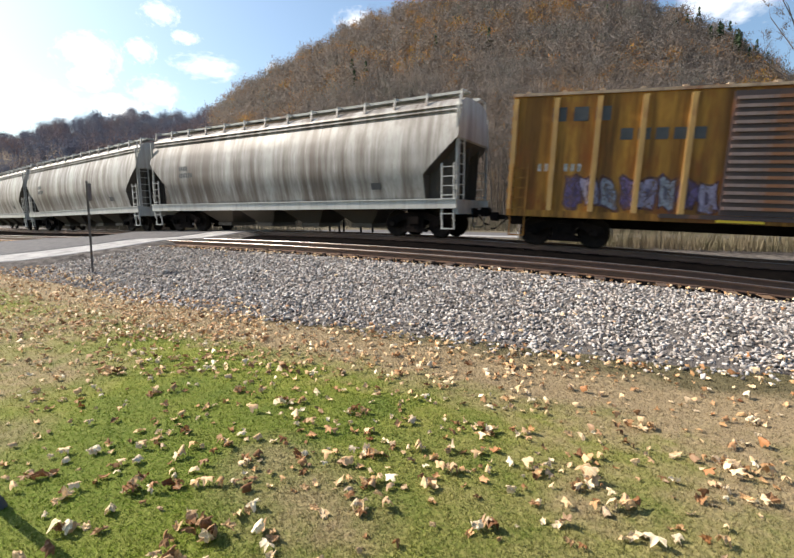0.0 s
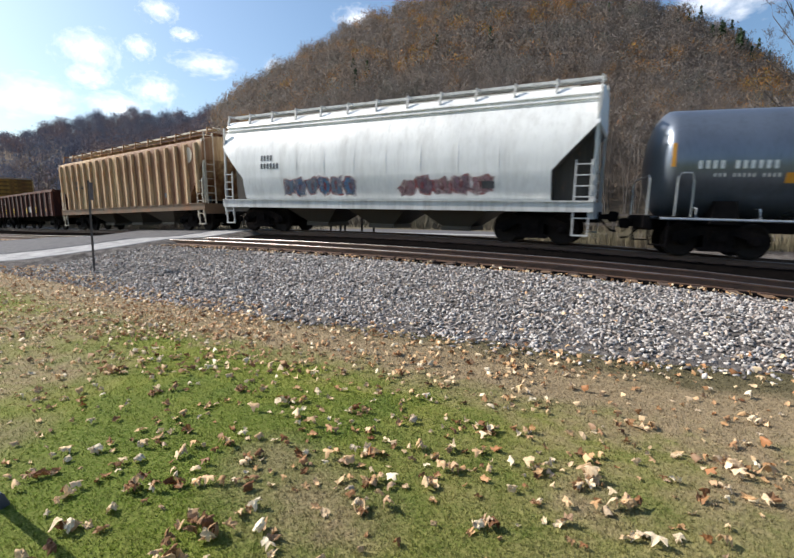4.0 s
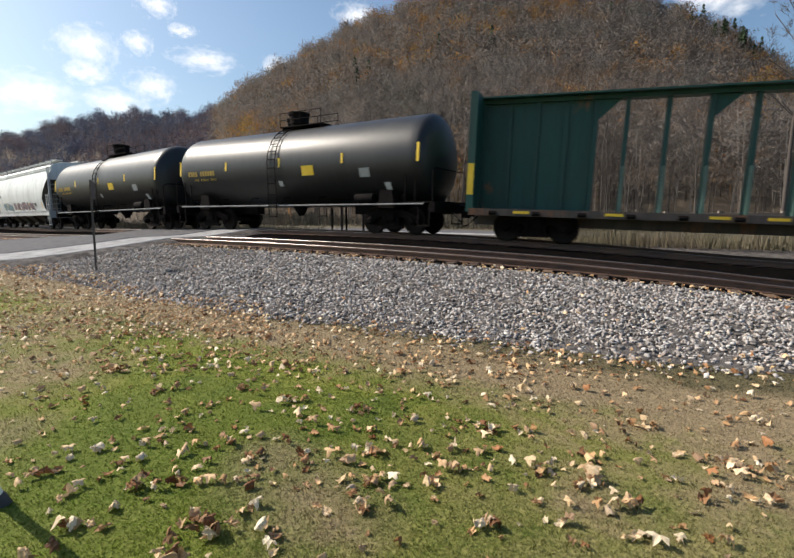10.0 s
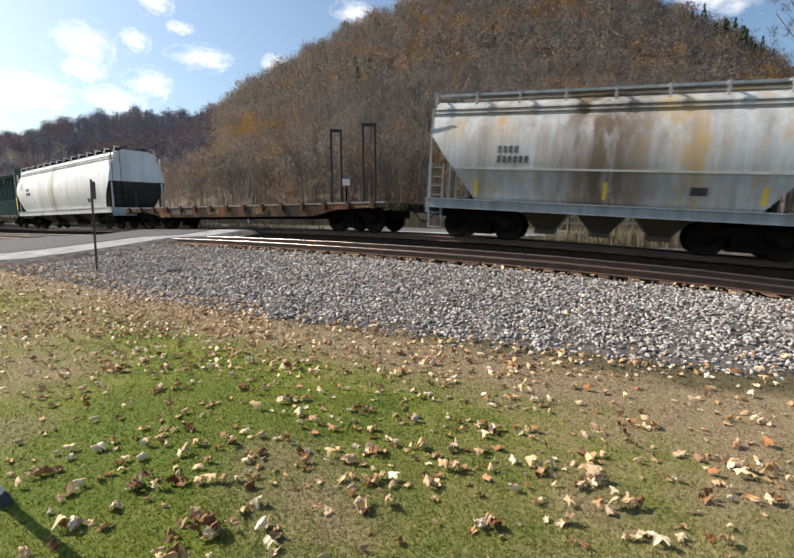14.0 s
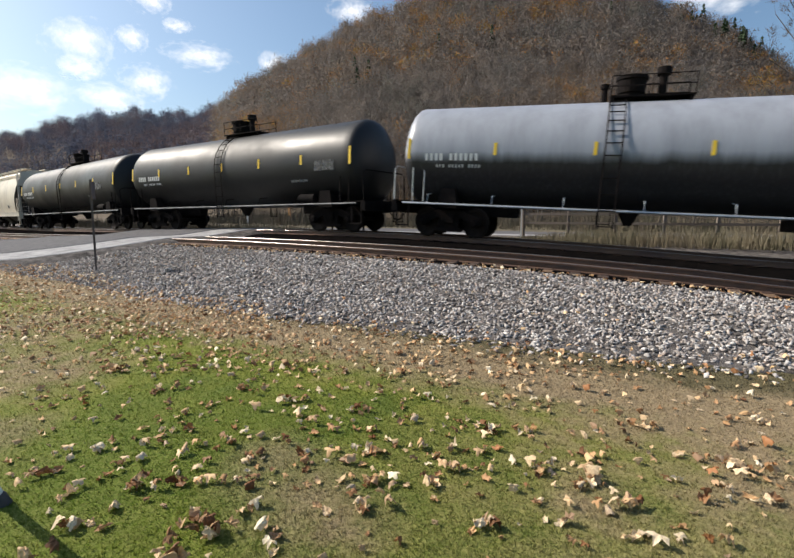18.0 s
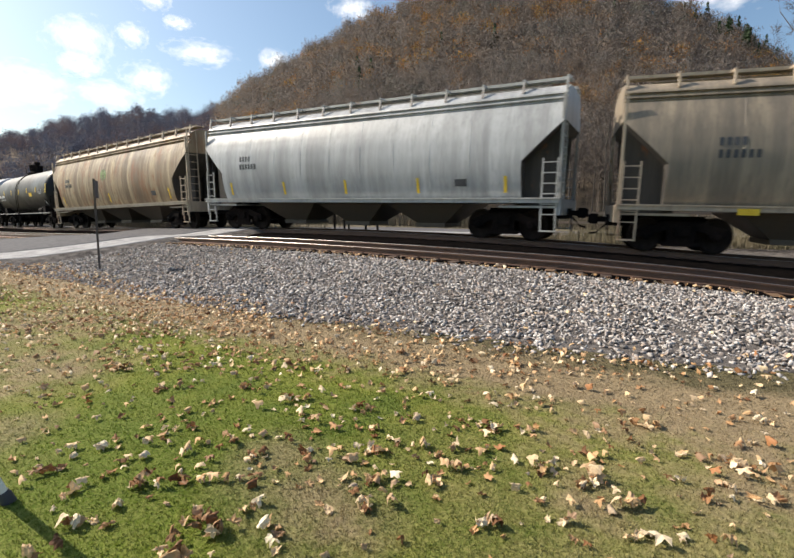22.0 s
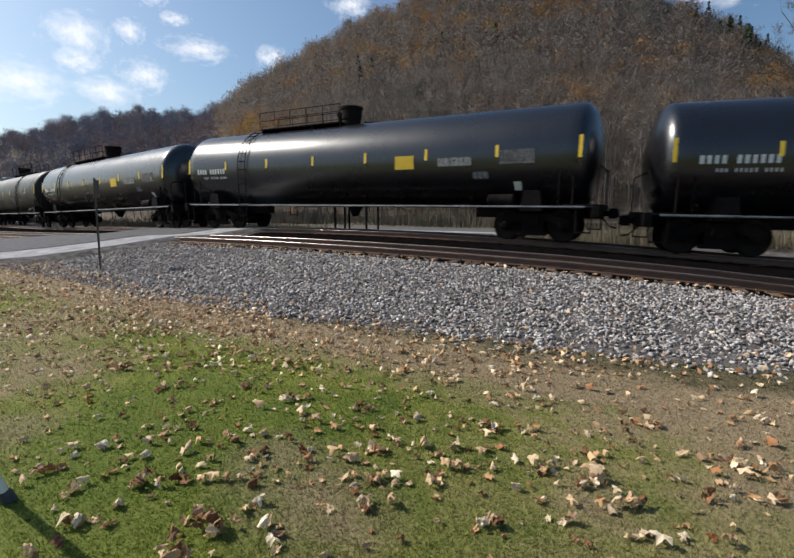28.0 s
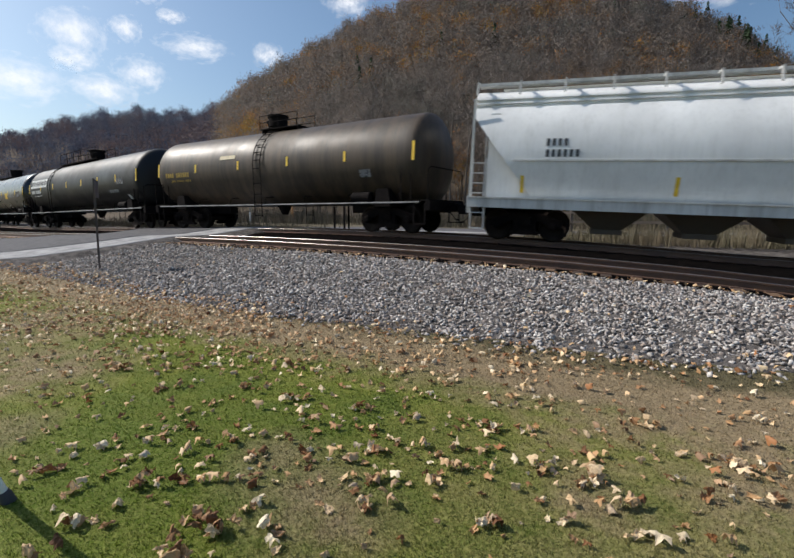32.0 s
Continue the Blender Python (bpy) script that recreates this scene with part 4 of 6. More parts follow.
    part("valve", lambda: Shape().lathe([(zt - 0.1, 0.09), (zt + 0.42, 0.09), (zt + 0.43, 0.14), (zt + 0.55, 0.14)], "z", 10, (hx + 0.75, -0.2, 0)), fittings, car)
    for y in (1, -1):
        sh = Shape()
        for dx in (-0.22, 0.22):
            pts = [(ladder_x + dx, y * 1.56, 0.55)] + [(ladder_x + dx, y * (math.cos(a) * (r + 0.06)), zc + math.sin(a) * (r + 0.06)) for a in np.linspace(-0.1, 1.25, 8)]
            sh.tube(pts, 0.022, 5)
        for i in range(11):
            if i < 4:
                p = (1.56, 0.6 + i * 0.42)
            else:
                a = -0.05 + (i - 4) * 0.2
                p = (math.cos(a) * (r + 0.06), zc + math.sin(a) * (r + 0.06))
            sh.box(ladder_x - 0.22, ladder_x + 0.22, y * p[0] - 0.015, y * p[0] + 0.015, p[1] - 0.015, p[1] + 0.015)
        part("ladder", sh, ladder_mat or (rail_mat if rail_mat is not BLACK else fittings), car, "curved steel side ladder")
    for i in range(stripes):
        x = -h + 0.5 + (2 * h - 1.0) * i / (stripes - 1)
        big = i in (0, stripes - 1)
        z0, z1 = (2.35, 2.95) if big else (2.45, 2.8)
        part("reflector", plate(x - 0.05, x + 0.05, z0, z1, face), stripe_mat, car, "yellow reflective stripe")
    mk = YELLOW_TEXT if yellow_text else marks
    x = h - 1.5
    signs_row(car, text, 0.2, face, x + 0.4, 2.3, mk)
    tagged(part("fine_print", bars("xxx xxxxx xxxx", 0.09, face, x, 2.1, 0.11), mk, car), kind="stuff")
    for sx, w, z0, z1, m, what in signs:
        part("placard", plate(sx - w / 2, sx + w / 2, z0, z1, face), m, car, what)
    if logo:
        for i in range(6):
            xa = h - 0.95 - i * 0.54
            ring = [(xa - a, face(z) + l, z) for l in (0.004, 0.014) for a, z in ((0, 2.68), (0.47, 2.68), (0.47, 3.2), (0, 3.2), (0.11, 2.79), (0.36, 2.79), (0.36, 3.09), (0.11, 3.09))]
            fr = [(8 + k, 8 + (k + 1) % 4, 12 + (k + 1) % 4, 12 + k) for k in range(4)] + [(k, 4 + k, 4 + (k + 1) % 4, (k + 1) % 4) for k in range(4)]
            fr += [(k, (k + 1) % 4, 8 + (k + 1) % 4, 8 + k) for k in range(4)] + [(4 + k, 12 + k, 12 + (k + 1) % 4, 4 + (k + 1) % 4) for k in range(4)]
            part("emblem", Shape().add(ring, fr), WHITE_MARK, car, "white open square of the emblem")
    underworks(car, L, L / 2 - 2.45)
    return car, face, h


def boxcar(L):
    mat = paint("boxcar_yellow", (0.50, 0.245, 0.045), dirt=(0.06, 0.025, 0.012), panel=0.6, dirty=0.8, rust=0.5, rough=0.7, seed=2.0, runs=0.72, rust_color=(0.22, 0.075, 0.02), spec=0.25)
    door_rib = paint("boxcar_door_rib", (0.24, 0.17, 0.15), dirt=(0.09, 0.05, 0.04), dirty=0.6, rust=0.4, seed=6.0)
    door = paint("boxcar_door", (0.05, 0.03, 0.028), dirt=(0.05, 0.03, 0.025), dirty=0.6, rust=0.4, seed=5.0)
    car = start_car("boxcar", "weathered yellow boxcar with a dark ribbed sliding door and graffiti", "boxcar", "")
    half, y = L / 2 - 0.72, 1.48
    face = lambda z: y + 0.02
    part("body", Shape().box(-half, half, -y, y, 1.02, 4.5), mat, car, "yellow steel box body")
    roof_mat = paint("boxcar_roof", (0.42, 0.30, 0.2), dirty=0.6, rust=0.5, seed=7)
    roof = part("roof", Shape().prism([(-half - 0.05, 4.5), (half + 0.05, 4.5), (half + 0.05, 4.58), (-half - 0.05, 4.58)], -y - 0.06, y + 0.06), roof_mat, car, "rusted steel roof")
    for i in range(14):
        part("rib", lambda: Shape().box(-0.06, 0.06, -y, y, 4.575, 4.65), roof_mat, roof, at=pose(-half + 0.4 + (2 * half - 0.8) * i / 13, 0, 0), key="roof_rib")
    door_w = 2.9
    for sgn in (1, -1):
        for i in range(13):
            x = -half + 0.08 + (2 * half - 0.16) * i / 12
            if abs(x) < door_w / 2 + 0.1:
                continue
            part("side_post", lambda: Shape().prism([(-0.07, 1.12), (0.07, 1.12), (0.07, 4.42), (-0.07, 4.42)], 0, 0.10), paint("boxcar_post_yellow", (0.60, 0.36, 0.11), dirt=(0.12, 0.06, 0.025), dirty=0.6, rust=0.4, rough=0.55, seed=12.0), car, at=pose(x, sgn * y, 0, 0, 0, 0 if sgn > 0 else 180), key="box_post")
        at = pose(0, sgn * (y + 0.012), 0, 0, 0, 0 if sgn > 0 else 180)
        panel = part("sliding_door", Shape().box(-door_w / 2, door_w / 2, 0.0, 0.07, 1.15, 4.4), door, car, "dark brown sliding door", at)
        for i in range(15):
            part("rib", lambda: Shape().prism([(-door_w / 2 + 0.06, 0.0), (door_w / 2 - 0.06, 0.0), (door_w / 2 - 0.06, 0.085), (-door_w / 2 + 0.06, 0.085)], 0.06, 0.13), door_rib, panel, at=pose(0, 0, 1.3 + i * 0.205), key="door_rib")
        part("door_track", Shape().box(-door_w, door_w, 0.0, 0.12, 1.02, 1.14), door, car, at=pose(0, sgn * y, 0, 0, 0, 0 if sgn > 0 else 180))
        part("side_sill", Shape().box(-half, half, -0.04, 0.07, 0.92, 1.12), mat, car, at=pose(0, sgn * y, 0, 0, 0, 0 if sgn > 0 else 180))
        for sx in (1, -1):
            part("ladder", lambda: ladder_shape(1.5, 0.44, 5), mat, car, at=pose(sx * (half - 0.34), sgn * (y + 0.12), 1.0), key="box_ladder")
            part("sill_step", lambda: Shape().box(-0.24, -0.2, -0.02, 0.02, 0.32, 1.0).box(0.2, 0.24, -0.02, 0.02, 0.32, 1.0).box(-0.24, 0.24, -0.05, 0.05, 0.30, 0.34), mat, car, at=pose(sx * (half - 0.34), sgn * y, 0), key="step")
    for sx in (-1, 1):
        for i in range(9):
            part("end_rib", lambda: Shape().box(-0.03, 0.04, -1.4, 1.4, 0, 0.14), mat, car, at=pose(sx * half, 0, 1.28 + i * 0.36, 0, 0, 0 if sx > 0 else 180), key="box_end_rib")
    part("center_sill", Shape().box(-half, half, -0.25, 0.25, 0.62, 1.0), BLACK, car)
    part("door_rail_stripe", plate(0.4, 1.5, 0.95, 1.08, lambda z: y + 0.09), YELLOW_MARK, car, "yellow stripe under the door")
    pur, dk = flat_paint("graffiti_purple", (0.16, 0.11, 0.22)), flat_paint("graffiti_black", (0.04, 0.04, 0.055))
    sil, slate = flat_paint("graffiti_silver", (0.34, 0.36, 0.40)), flat_paint("graffiti_slate", (0.12, 0.14, 0.19))
    for x in (6.0, 5.4, 4.8):
        part("letter_bar", bars("X", 0.4, lambda z: y + 0.004, x, 3.75, wide=1.0), DARK_MARK, car, "faded dark lettering block")
    for x in (4.1, 3.65, 3.2, 2.75, 2.3):
        part("letter_bar", bars("X", 0.32, lambda z: y + 0.004, x, 3.2, wide=1.0), DARK_MARK, car, "faded dark lettering block")
    signs_row(car, "XXX 000", 0.22, lambda z: y + 0.004, 6.3, 2.3, flat_paint("worn_white_stencil", (0.55, 0.54, 0.5)))
    graffiti(car, face, 1.5, 5.5, 1.15, 2.15, [flat_paint("graffiti_lilac", (0.40, 0.36, 0.47)), pur, sil], flat_paint("graffiti_violet", (0.055, 0.03, 0.085)), 8, 3, "faded purple spray-painted shapes")
    graffiti(car, face, -5.2, -1.55, 1.15, 2.3, [slate, sil, slate], dk, 10, 8, "slate and silver spray-painted shapes")
    for x in (-2.0, -3.9, -4.8):
        part("reflector", plate(x - 0.06, x + 0.06, 1.5, 2.0, lambda z: y + 0.1), YELLOW_MARK, car, "yellow reflective stripe")
    underworks(car, L, L / 2 - 2.5)
    return car


def gondola(L):
    mat = paint("gondola_brown", (0.030, 0.0095, 0.008), dirt=(0.006, 0.005, 0.005), dirty=0.6, rust=0.15, rough=0.75, seed=3.0, spec=0.25)
    rib = paint("gondola_rib", (0.125, 0.048, 0.036), dirt=(0.04, 0.025, 0.02), dirty=0.5, rust=0.2, seed=4.0, spec=0.3)
    car = start_car("gondola_car", "dark brown open gondola car with vertical ribs", "gondola car", "", 1.04)
    half, y = L / 2 - 0.72, 1.46
    part("floor", Shape().box(-half, half, -y, y, 1.0, 1.12), mat, car)
    for sgn in (1, -1):
        part("side_wall", Shape().box(-half, half, sgn * y - 0.04, sgn * y + 0.04, 0.95, 2.52), mat, car, "dark brown steel side wall")
        part("top_chord", Shape().box(-half - 0.05, half + 0.05, sgn * y - 0.1, sgn * y + 0.1, 2.52, 2.66), rib, car)
        for i in range(14):
            x = -half + 0.12 + (2 * half - 0.24) * i / 13
            part("side_post", lambda: Shape().prism([(-0.07, 0.95), (0.07, 0.95), (0.07, 2.52), (-0.07, 2.52)], 0, 0.12), rib, car, at=pose(x, sgn * (y + 0.04), 0, 0, 0, 0 if sgn > 0 else 180), key="gon_post")
    for sx in (1, -1):
        part("end_wall", Shape().box(sx * half - 0.05, sx * half + 0.05, -y, y, 0.95, 2.62), mat, car)
        part("ladder", lambda: ladder_shape(1.5, 0.4, 5), rib, car, at=pose(sx * (half - 0.4), y + 0.13, 1.0), key="gon_ladder")
    part("center_sill", Shape().box(-half, half, -0.25, 0.25, 0.6, 1.0), BLACK, car)
    face = lambda z: y + 0.04
    for x in (half - 0.65, half - 1.15, -half + 1.6):
        part("reflector", plate(x - 0.2, x + 0.2, 1.3, 1.48, face), simple("orange_reflector", (0.65, 0.3, 0.02), (0.8, 0.4, 0.03), 9, 0.5), car, "orange reflective plate")
    for i in (3, 5, 8, 10):
        x = half - 0.12 - (2 * half - 0.24) * i / 13
        part("reflector", plate(x - 0.04, x + 0.04, 1.2, 1.6, lambda z: y + 0.16), YELLOW_MARK, car, "yellow reflective stripe")
    part("data_panel", plate(-2.4, -1.7, 1.25, 1.65, face), paint("pale_panel", (0.4, 0.4, 0.38)), car, "faded white data panel")
    part("lettering", bars("XX 000000", 0.18, face, half - 1.9, 1.9), paint("faded_mark", (0.16, 0.145, 0.13), dirty=0.7), car)
    underworks(car, L, L / 2 - 2.5)
    return car


def flatcar(L):
    mat = paint("flatcar_brown", (0.05, 0.032, 0.025), dirt=(0.018, 0.013, 0.011), dirty=0.7, rust=0.5, seed=6.0, spec=0.15)
    old = flat_paint("flatcar_ochre", (0.20, 0.13, 0.05))
    car = start_car("flatcar", "low rusty brown flatcar with stake pockets, empty", "flatcar", "", 1.04)
    half, y = L / 2 - 0.72, 1.45
    planks = 48
    w = 2 * half / planks
    wood = object_material("deck_plank", [(0.22, 0.18, 0.17), (0.30, 0.25, 0.23), (0.26, 0.22, 0.21)], 0.9, 0.3)
    for i in range(planks):
        part("plank", lambda: Shape().box(0, w - 0.015, -y - 0.06, y + 0.06, 1.06, 1.12), wood, car, at=pose(-half + i * w, 0, 0), key=("plank", round(w, 3)))
    for sgn in (1, -1):
        s = pose(0, 0, 0, 0, 0, 0 if sgn > 0 else 180)
        side = Shape().prism([(-half, 0.92), (-half + 2.2, 0.86), (-half + 3.5, 0.62), (half - 3.5, 0.62), (half - 2.2, 0.86), (half, 0.92), (half, 1.06), (-half, 1.06)], y - 0.04, y + 0.04)
        part("side_sill", side, mat, car, "rusty fish-belly side sill", s)
        for i in range(15):
            x = -half + 0.5 + (2 * half - 1.0) * i / 14
            part("stake_pocket", lambda: Shape().prism([(-0.07, 0.88), (0.07, 0.88), (0.09, 1.13), (-0.09, 1.13)], 0.0, 0.10), mat, car, at=s @ pose(x, y + 0.04, 0), key="stake")
        for x in (half - 0.9, half - 3.2, 1.0, -2.2, -half + 0.8):
            part("paint_patch", plate(x - 0.45, x + 0.45, 0.72 if abs(x) < half - 3.6 else 0.92, 1.0, lambda z: y + 0.04), old, car, "flaked ochre paint", s)
    for sx in (1, -1):
        part("end_sill", Shape().box(sx * half - 0.1, sx * half + 0.1, -y, y, 0.8, 1.1), old, car, "worn ochre end sill")
    part("center_sill", Shape().box(-half, half, -0.3, 0.3, 0.5, 1.05), BLACK, car)
    part("lettering", bars("XXXX 00000", 0.2, lambda z: y + 0.044, half - 4.4, 0.74), paint("faded_mark", (0.3, 0.27, 0.24)), car)
    underworks(car, L, L / 2 - 2.6)
    return car


def centerbeam(L):
    mat = paint("centerbeam_green", (0.010, 0.068, 0.052), dirt=(0.016, 0.026, 0.024), dirty=0.55, rust=0.12, rough=0.5, seed=1.5)
    pale = paint("centerbeam_pale", (0.085, 0.185, 0.145), dirty=0.6, seed=2.5)
    deck = paint("centerbeam_deck", (0.06, 0.045, 0.038), dirty=0.7, rust=0.35, seed=3.5)
    car = start_car("centerbeam_flatcar", "green centerbeam flatcar, empty, with bulkheads and open posts", "flatcar", "")
    half, y = L / 2 - 0.5, 1.45
    part("deck", Shape().box(-half, half, -y, y, 0.95, 1.06).box(-half, half, -0.3, 0.3, 0.5, 0.95), deck, car)
    top = Shape().box(-half, half, -0.2, 0.2, 4.58, 4.74).box(-half, half, -0.55, 0.55, 4.70, 4.75)
    part("top_chord", top, mat, car, "green top beam")
    for sx in (1, -1):
        part("bulkhead", Shape().box(sx * half - 0.12, sx * half + 0.12, -1.4, 1.4, 0.95, 4.75), mat, car, "green end bulkhead")
        x0, x1 = sorted((sx * (half - 0.12), sx * (half - 3.7)))
        part("web_panel", Shape().box(x0, x1, -0.05, 0.05, 1.06, 4.58), mat, car, "solid green web panel")
        for i in range(5):
            x = x0 + (x1 - x0) * i / 4
            part("panel_rib", lambda: Shape().box(-0.07, 0.07, -0.14, 0.14, 1.06, 4.58), mat, car, at=pose(x, 0, 0), key="cb_rib")
        part("brace", Shape().prism([(sx * (half - 3.7), 4.58), (sx * (half - 4.4), 4.58), (sx * (half - 3.7), 3.9)], -0.06, 0.06), mat, car)
        part("reflector", plate(sx * half - 0.1, sx * half + 0.1, 1.5, 2.5, lambda z: 1.4), YELLOW_MARK, car, "yellow reflective stripe")
    n = 12
    for i in range(n):
        x = -(half - 4.6) + 2 * (half - 4.6) * i / (n - 1)
        part("post", lambda: Shape().box(-0.06, 0.06, -0.13, 0.13, 1.06, 4.6), mat, car, "green upright", at=pose(x, 0, 0), key="cb_post")
        part("lower_post", lambda: Shape().box(-0.045, 0.045, 0.13, 0.3, 1.06, 2.5), pale, car, "scuffed pale lower upright", at=pose(x, 0, 0), key="cb_low")
        if i in (2, 6, 9):
            part("gusset", lambda: Shape().prism([(-0.09, 4.58), (-0.75, 4.58), (-0.09, 3.95)], -0.05, 0.05), mat, car, at=pose(x, 0, 0), key="cb_gusset")
    part("pale_patch", plate(-half + 1.3, -half + 2.0, 1.15, 2.2, lambda z: 0.055), pale, car, "pale green repainted patch")
    for sgn in (1, -1):
        s = pose(0, 0, 0, 0, 0, 0 if sgn > 0 else 180)
        part("side_sill", Shape().box(-half, half, y - 0.04, y + 0.06, 0.84, 1.06), deck, car, at=s)
        for i in range(16):
            x = -half + 0.8 + (2 * half - 1.6) * i / 15
            part("winch", lambda: Shape().lathe([(-0.12, 0.07), (0.12, 0.07)], "x", 8, (0, y + 0.1, 0.93)), BLACK, car, at=s @ pose(x, 0, 0), key="winch")
            if i % 2 == 0 or i in (5, 7, 9):
                part("reflector", plate(x + 0.2, x + 0.7, 0.92, 1.0, lambda z: y + 0.06), YELLOW_MARK, car, "yellow stripe on the sill", s)
    underworks(car, L, L / 2 - 2.6)
    return car


# ---- the train, from its front car on ----
TRIM_WHITE = paint("trim_white", (0.60, 0.595, 0.575), dirty=0.5, rust=0.05, seed=11)
TRIM_GREY = paint("trim_grey", (0.42, 0.42, 0.40), dirty=0.5, rust=0.1, seed=12)
SCRAWL = flat_paint("graffiti_scrawl", (0.3, 0.3, 0.31))
STENCIL = flat_paint("faded_stencil", (0.17, 0.17, 0.17))
PALE_STENCIL = flat_paint("pale_stencil", (0.36, 0.36, 0.35))
YCARD = (YELLOW_MARK, "yellow warning square")
CARS = []                                     # (thing, truck offset, middle of the car on the line)
GAPS = [64.2, 46.4, 28.6, 10.63, -5.12, -21.8, -38.89, -55.48, -67.88, -80.8, -95.9, -112.91, -127.9, -142.88, -165.57, -183.98, -202.66, -215.06,
        -227.89, -246.12, -262.71, -279.56, -295.67, -313.42, -330.5, -347.42, -364.42, -383.7, -402.68, -422.3, -441.12, -460.45, -477.3, -494.7]
lengths = [a - b for a, b in zip(GAPS, GAPS[1:])]


def enter(car):
    i = len(CARS)
    CARS.append((car, lengths[i] / 2 - 2.45, (GAPS[i] + GAPS[i + 1]) / 2))


def nextL():
    return lengths[len(CARS)]


streaky = paint("hopper_streaked_grey", (0.40, 0.39, 0.37), dirt=(0.10, 0.075, 0.06), dirty=0.8, rough=0.5, seed=1.0, panel=0.5, runs=0.95)
for _ in range(3):
    enter(hopper(nextL(), streaky, TRIM_GREY, "bowed", 4, 1.15, 3.4, "grey covered hopper car with dark run-down streaks", foot=2.05, tall=1.065)[0])
enter(boxcar(nextL()))
enter(gondola(nextL()))
orange = paint("hopper_rust_tan", (0.68, 0.47, 0.23), dirt=(0.18, 0.07, 0.02), dirty=0.74, rust=0.44, stain=(-4.6, 9.0, (0.125, 0.038, 0.009)), rough=0.65, runs=0.8, seed=4.2, rust_color=(0.30, 0.125, 0.03), panel=0.5)
car, face, half = hopper(nextL(), orange, orange, "ribbed", 3, 0.75, 3.4, "rust-stained tan covered hopper car with vertical side posts", tall=1.035, sill=paint("sill_rust_brown", (0.16, 0.09, 0.045), dirty=0.7, rust=0.5, seed=2.7), walk_mat=paint("walk_cream", (0.62, 0.55, 0.44), dirty=0.4, rust=0.2, seed=3), rib_mat=paint("hopper_post_cream", (0.82, 0.64, 0.39), dirt=(0.24, 0.11, 0.045), dirty=0.55, rust=0.34, stain=(-5.0, 8.5, (0.25, 0.092, 0.025)), rough=0.6, seed=9.7, rust_color=(0.36, 0.15, 0.05)))
part("emblem", Shape().add(*patch([(-half + 1.15 + 0.36 * math.cos(a), 3.45 + 0.36 * math.sin(a)) for a in np.linspace(0, math.tau, 18)[:-1]], face, 0.02)), paint("faded_disc", (0.62, 0.52, 0.4)), car, "pale round emblem")
enter(car)
white = paint("hopper_white", (0.78, 0.78, 0.765), dirt=(0.40, 0.38, 0.35), dirty=0.45, rough=0.38, seed=6.3)
car, face, half = hopper(nextL(), white, TRIM_WHITE, "round", 3, 1.0, 3.6, foot=2.1, label="white-grey covered hopper car with blue and red graffiti", tall=1.085)
graffiti(car, face, 0.6, 4.2, 1.4, 2.1, [flat_paint("graffiti_blue", (0.06, 0.20, 0.36)), flat_paint("graffiti_steel", (0.14, 0.24, 0.33))], flat_paint("graffiti_red", (0.3, 0.06, 0.06)), 6, 21, "blue and red spray-painted shapes")
graffiti(car, face, -4.6, -1.2, 1.4, 2.0, [flat_paint("graffiti_rose", (0.32, 0.2, 0.22)), flat_paint("graffiti_mauve", (0.2, 0.14, 0.18))], flat_paint("graffiti_red", (0.3, 0.06, 0.06)), 5, 22, "faded red spray-painted shapes")
enter(car)
bluegrey = paint("tank_blue_grey", (0.17, 0.195, 0.235), dirt=(0.06, 0.06, 0.065), dirty=0.35, rough=0.28, seed=2.2, metal=0.6, vary=(0.03, 0.08), bump=0.03)
ORANGE_STRIPE = simple("orange_stripe", (0.6, 0.25, 0.02), (0.7, 0.32, 0.03), 9, 0.5)
for k in range(2):
    enter(tank_car(nextL(), bluegrey, "blue-grey tank car with pale handrails and fittings", tall=1.065, r=1.48, zc=2.5, stripes=3, rail_mat=GALV, fittings=BLACK, stripe_mat=ORANGE_STRIPE,
                   signs=[(2.2, 0.7, 1.95, 2.2, ORANGE_STRIPE, "orange warning plate"), (-3.6, 0.5, 1.95, 2.25, GALV, "metal plate")])[0])
rusty = paint("hopper_rust_pink", (0.66, 0.58, 0.49), dirt=(0.28, 0.15, 0.08), dirty=0.5, rust=0.6, rough=0.6, seed=8.1, panel=0.3, rust_color=(0.42, 0.165, 0.06), runs=0.25)
enter(hopper(nextL(), rusty, paint("trim_rust", (0.52, 0.4, 0.32), dirty=0.5, rust=0.45, seed=5), "round", 4, 1.05, 3.6, foot=2.1, label="pale covered hopper car with orange rust bands", tall=1.065, sill=TRIM_WHITE, reflect=4, marks=paint("faded_mark_light", (0.7, 0.64, 0.56)))[0])
pale = paint("hopper_pale", (0.76, 0.77, 0.75), dirt=(0.3, 0.28, 0.26), dirty=0.5, rough=0.42, seed=9.4)
car, face, half = hopper(nextL(), pale, TRIM_WHITE, "round", 4, 1.05, 3.6, foot=2.1, label="pale grey covered hopper car with faded teal and red graffiti", tall=1.05, reflect=5)
graffiti(car, face, 1.6, half - 3.6, 1.35, 1.95, [flat_paint("graffiti_teal", (0.22, 0.38, 0.42)), flat_paint("graffiti_skyblue", (0.32, 0.46, 0.55))], flat_paint("graffiti_greyblue", (0.3, 0.35, 0.4)), 5, 31, "faded teal spray-painted shapes")
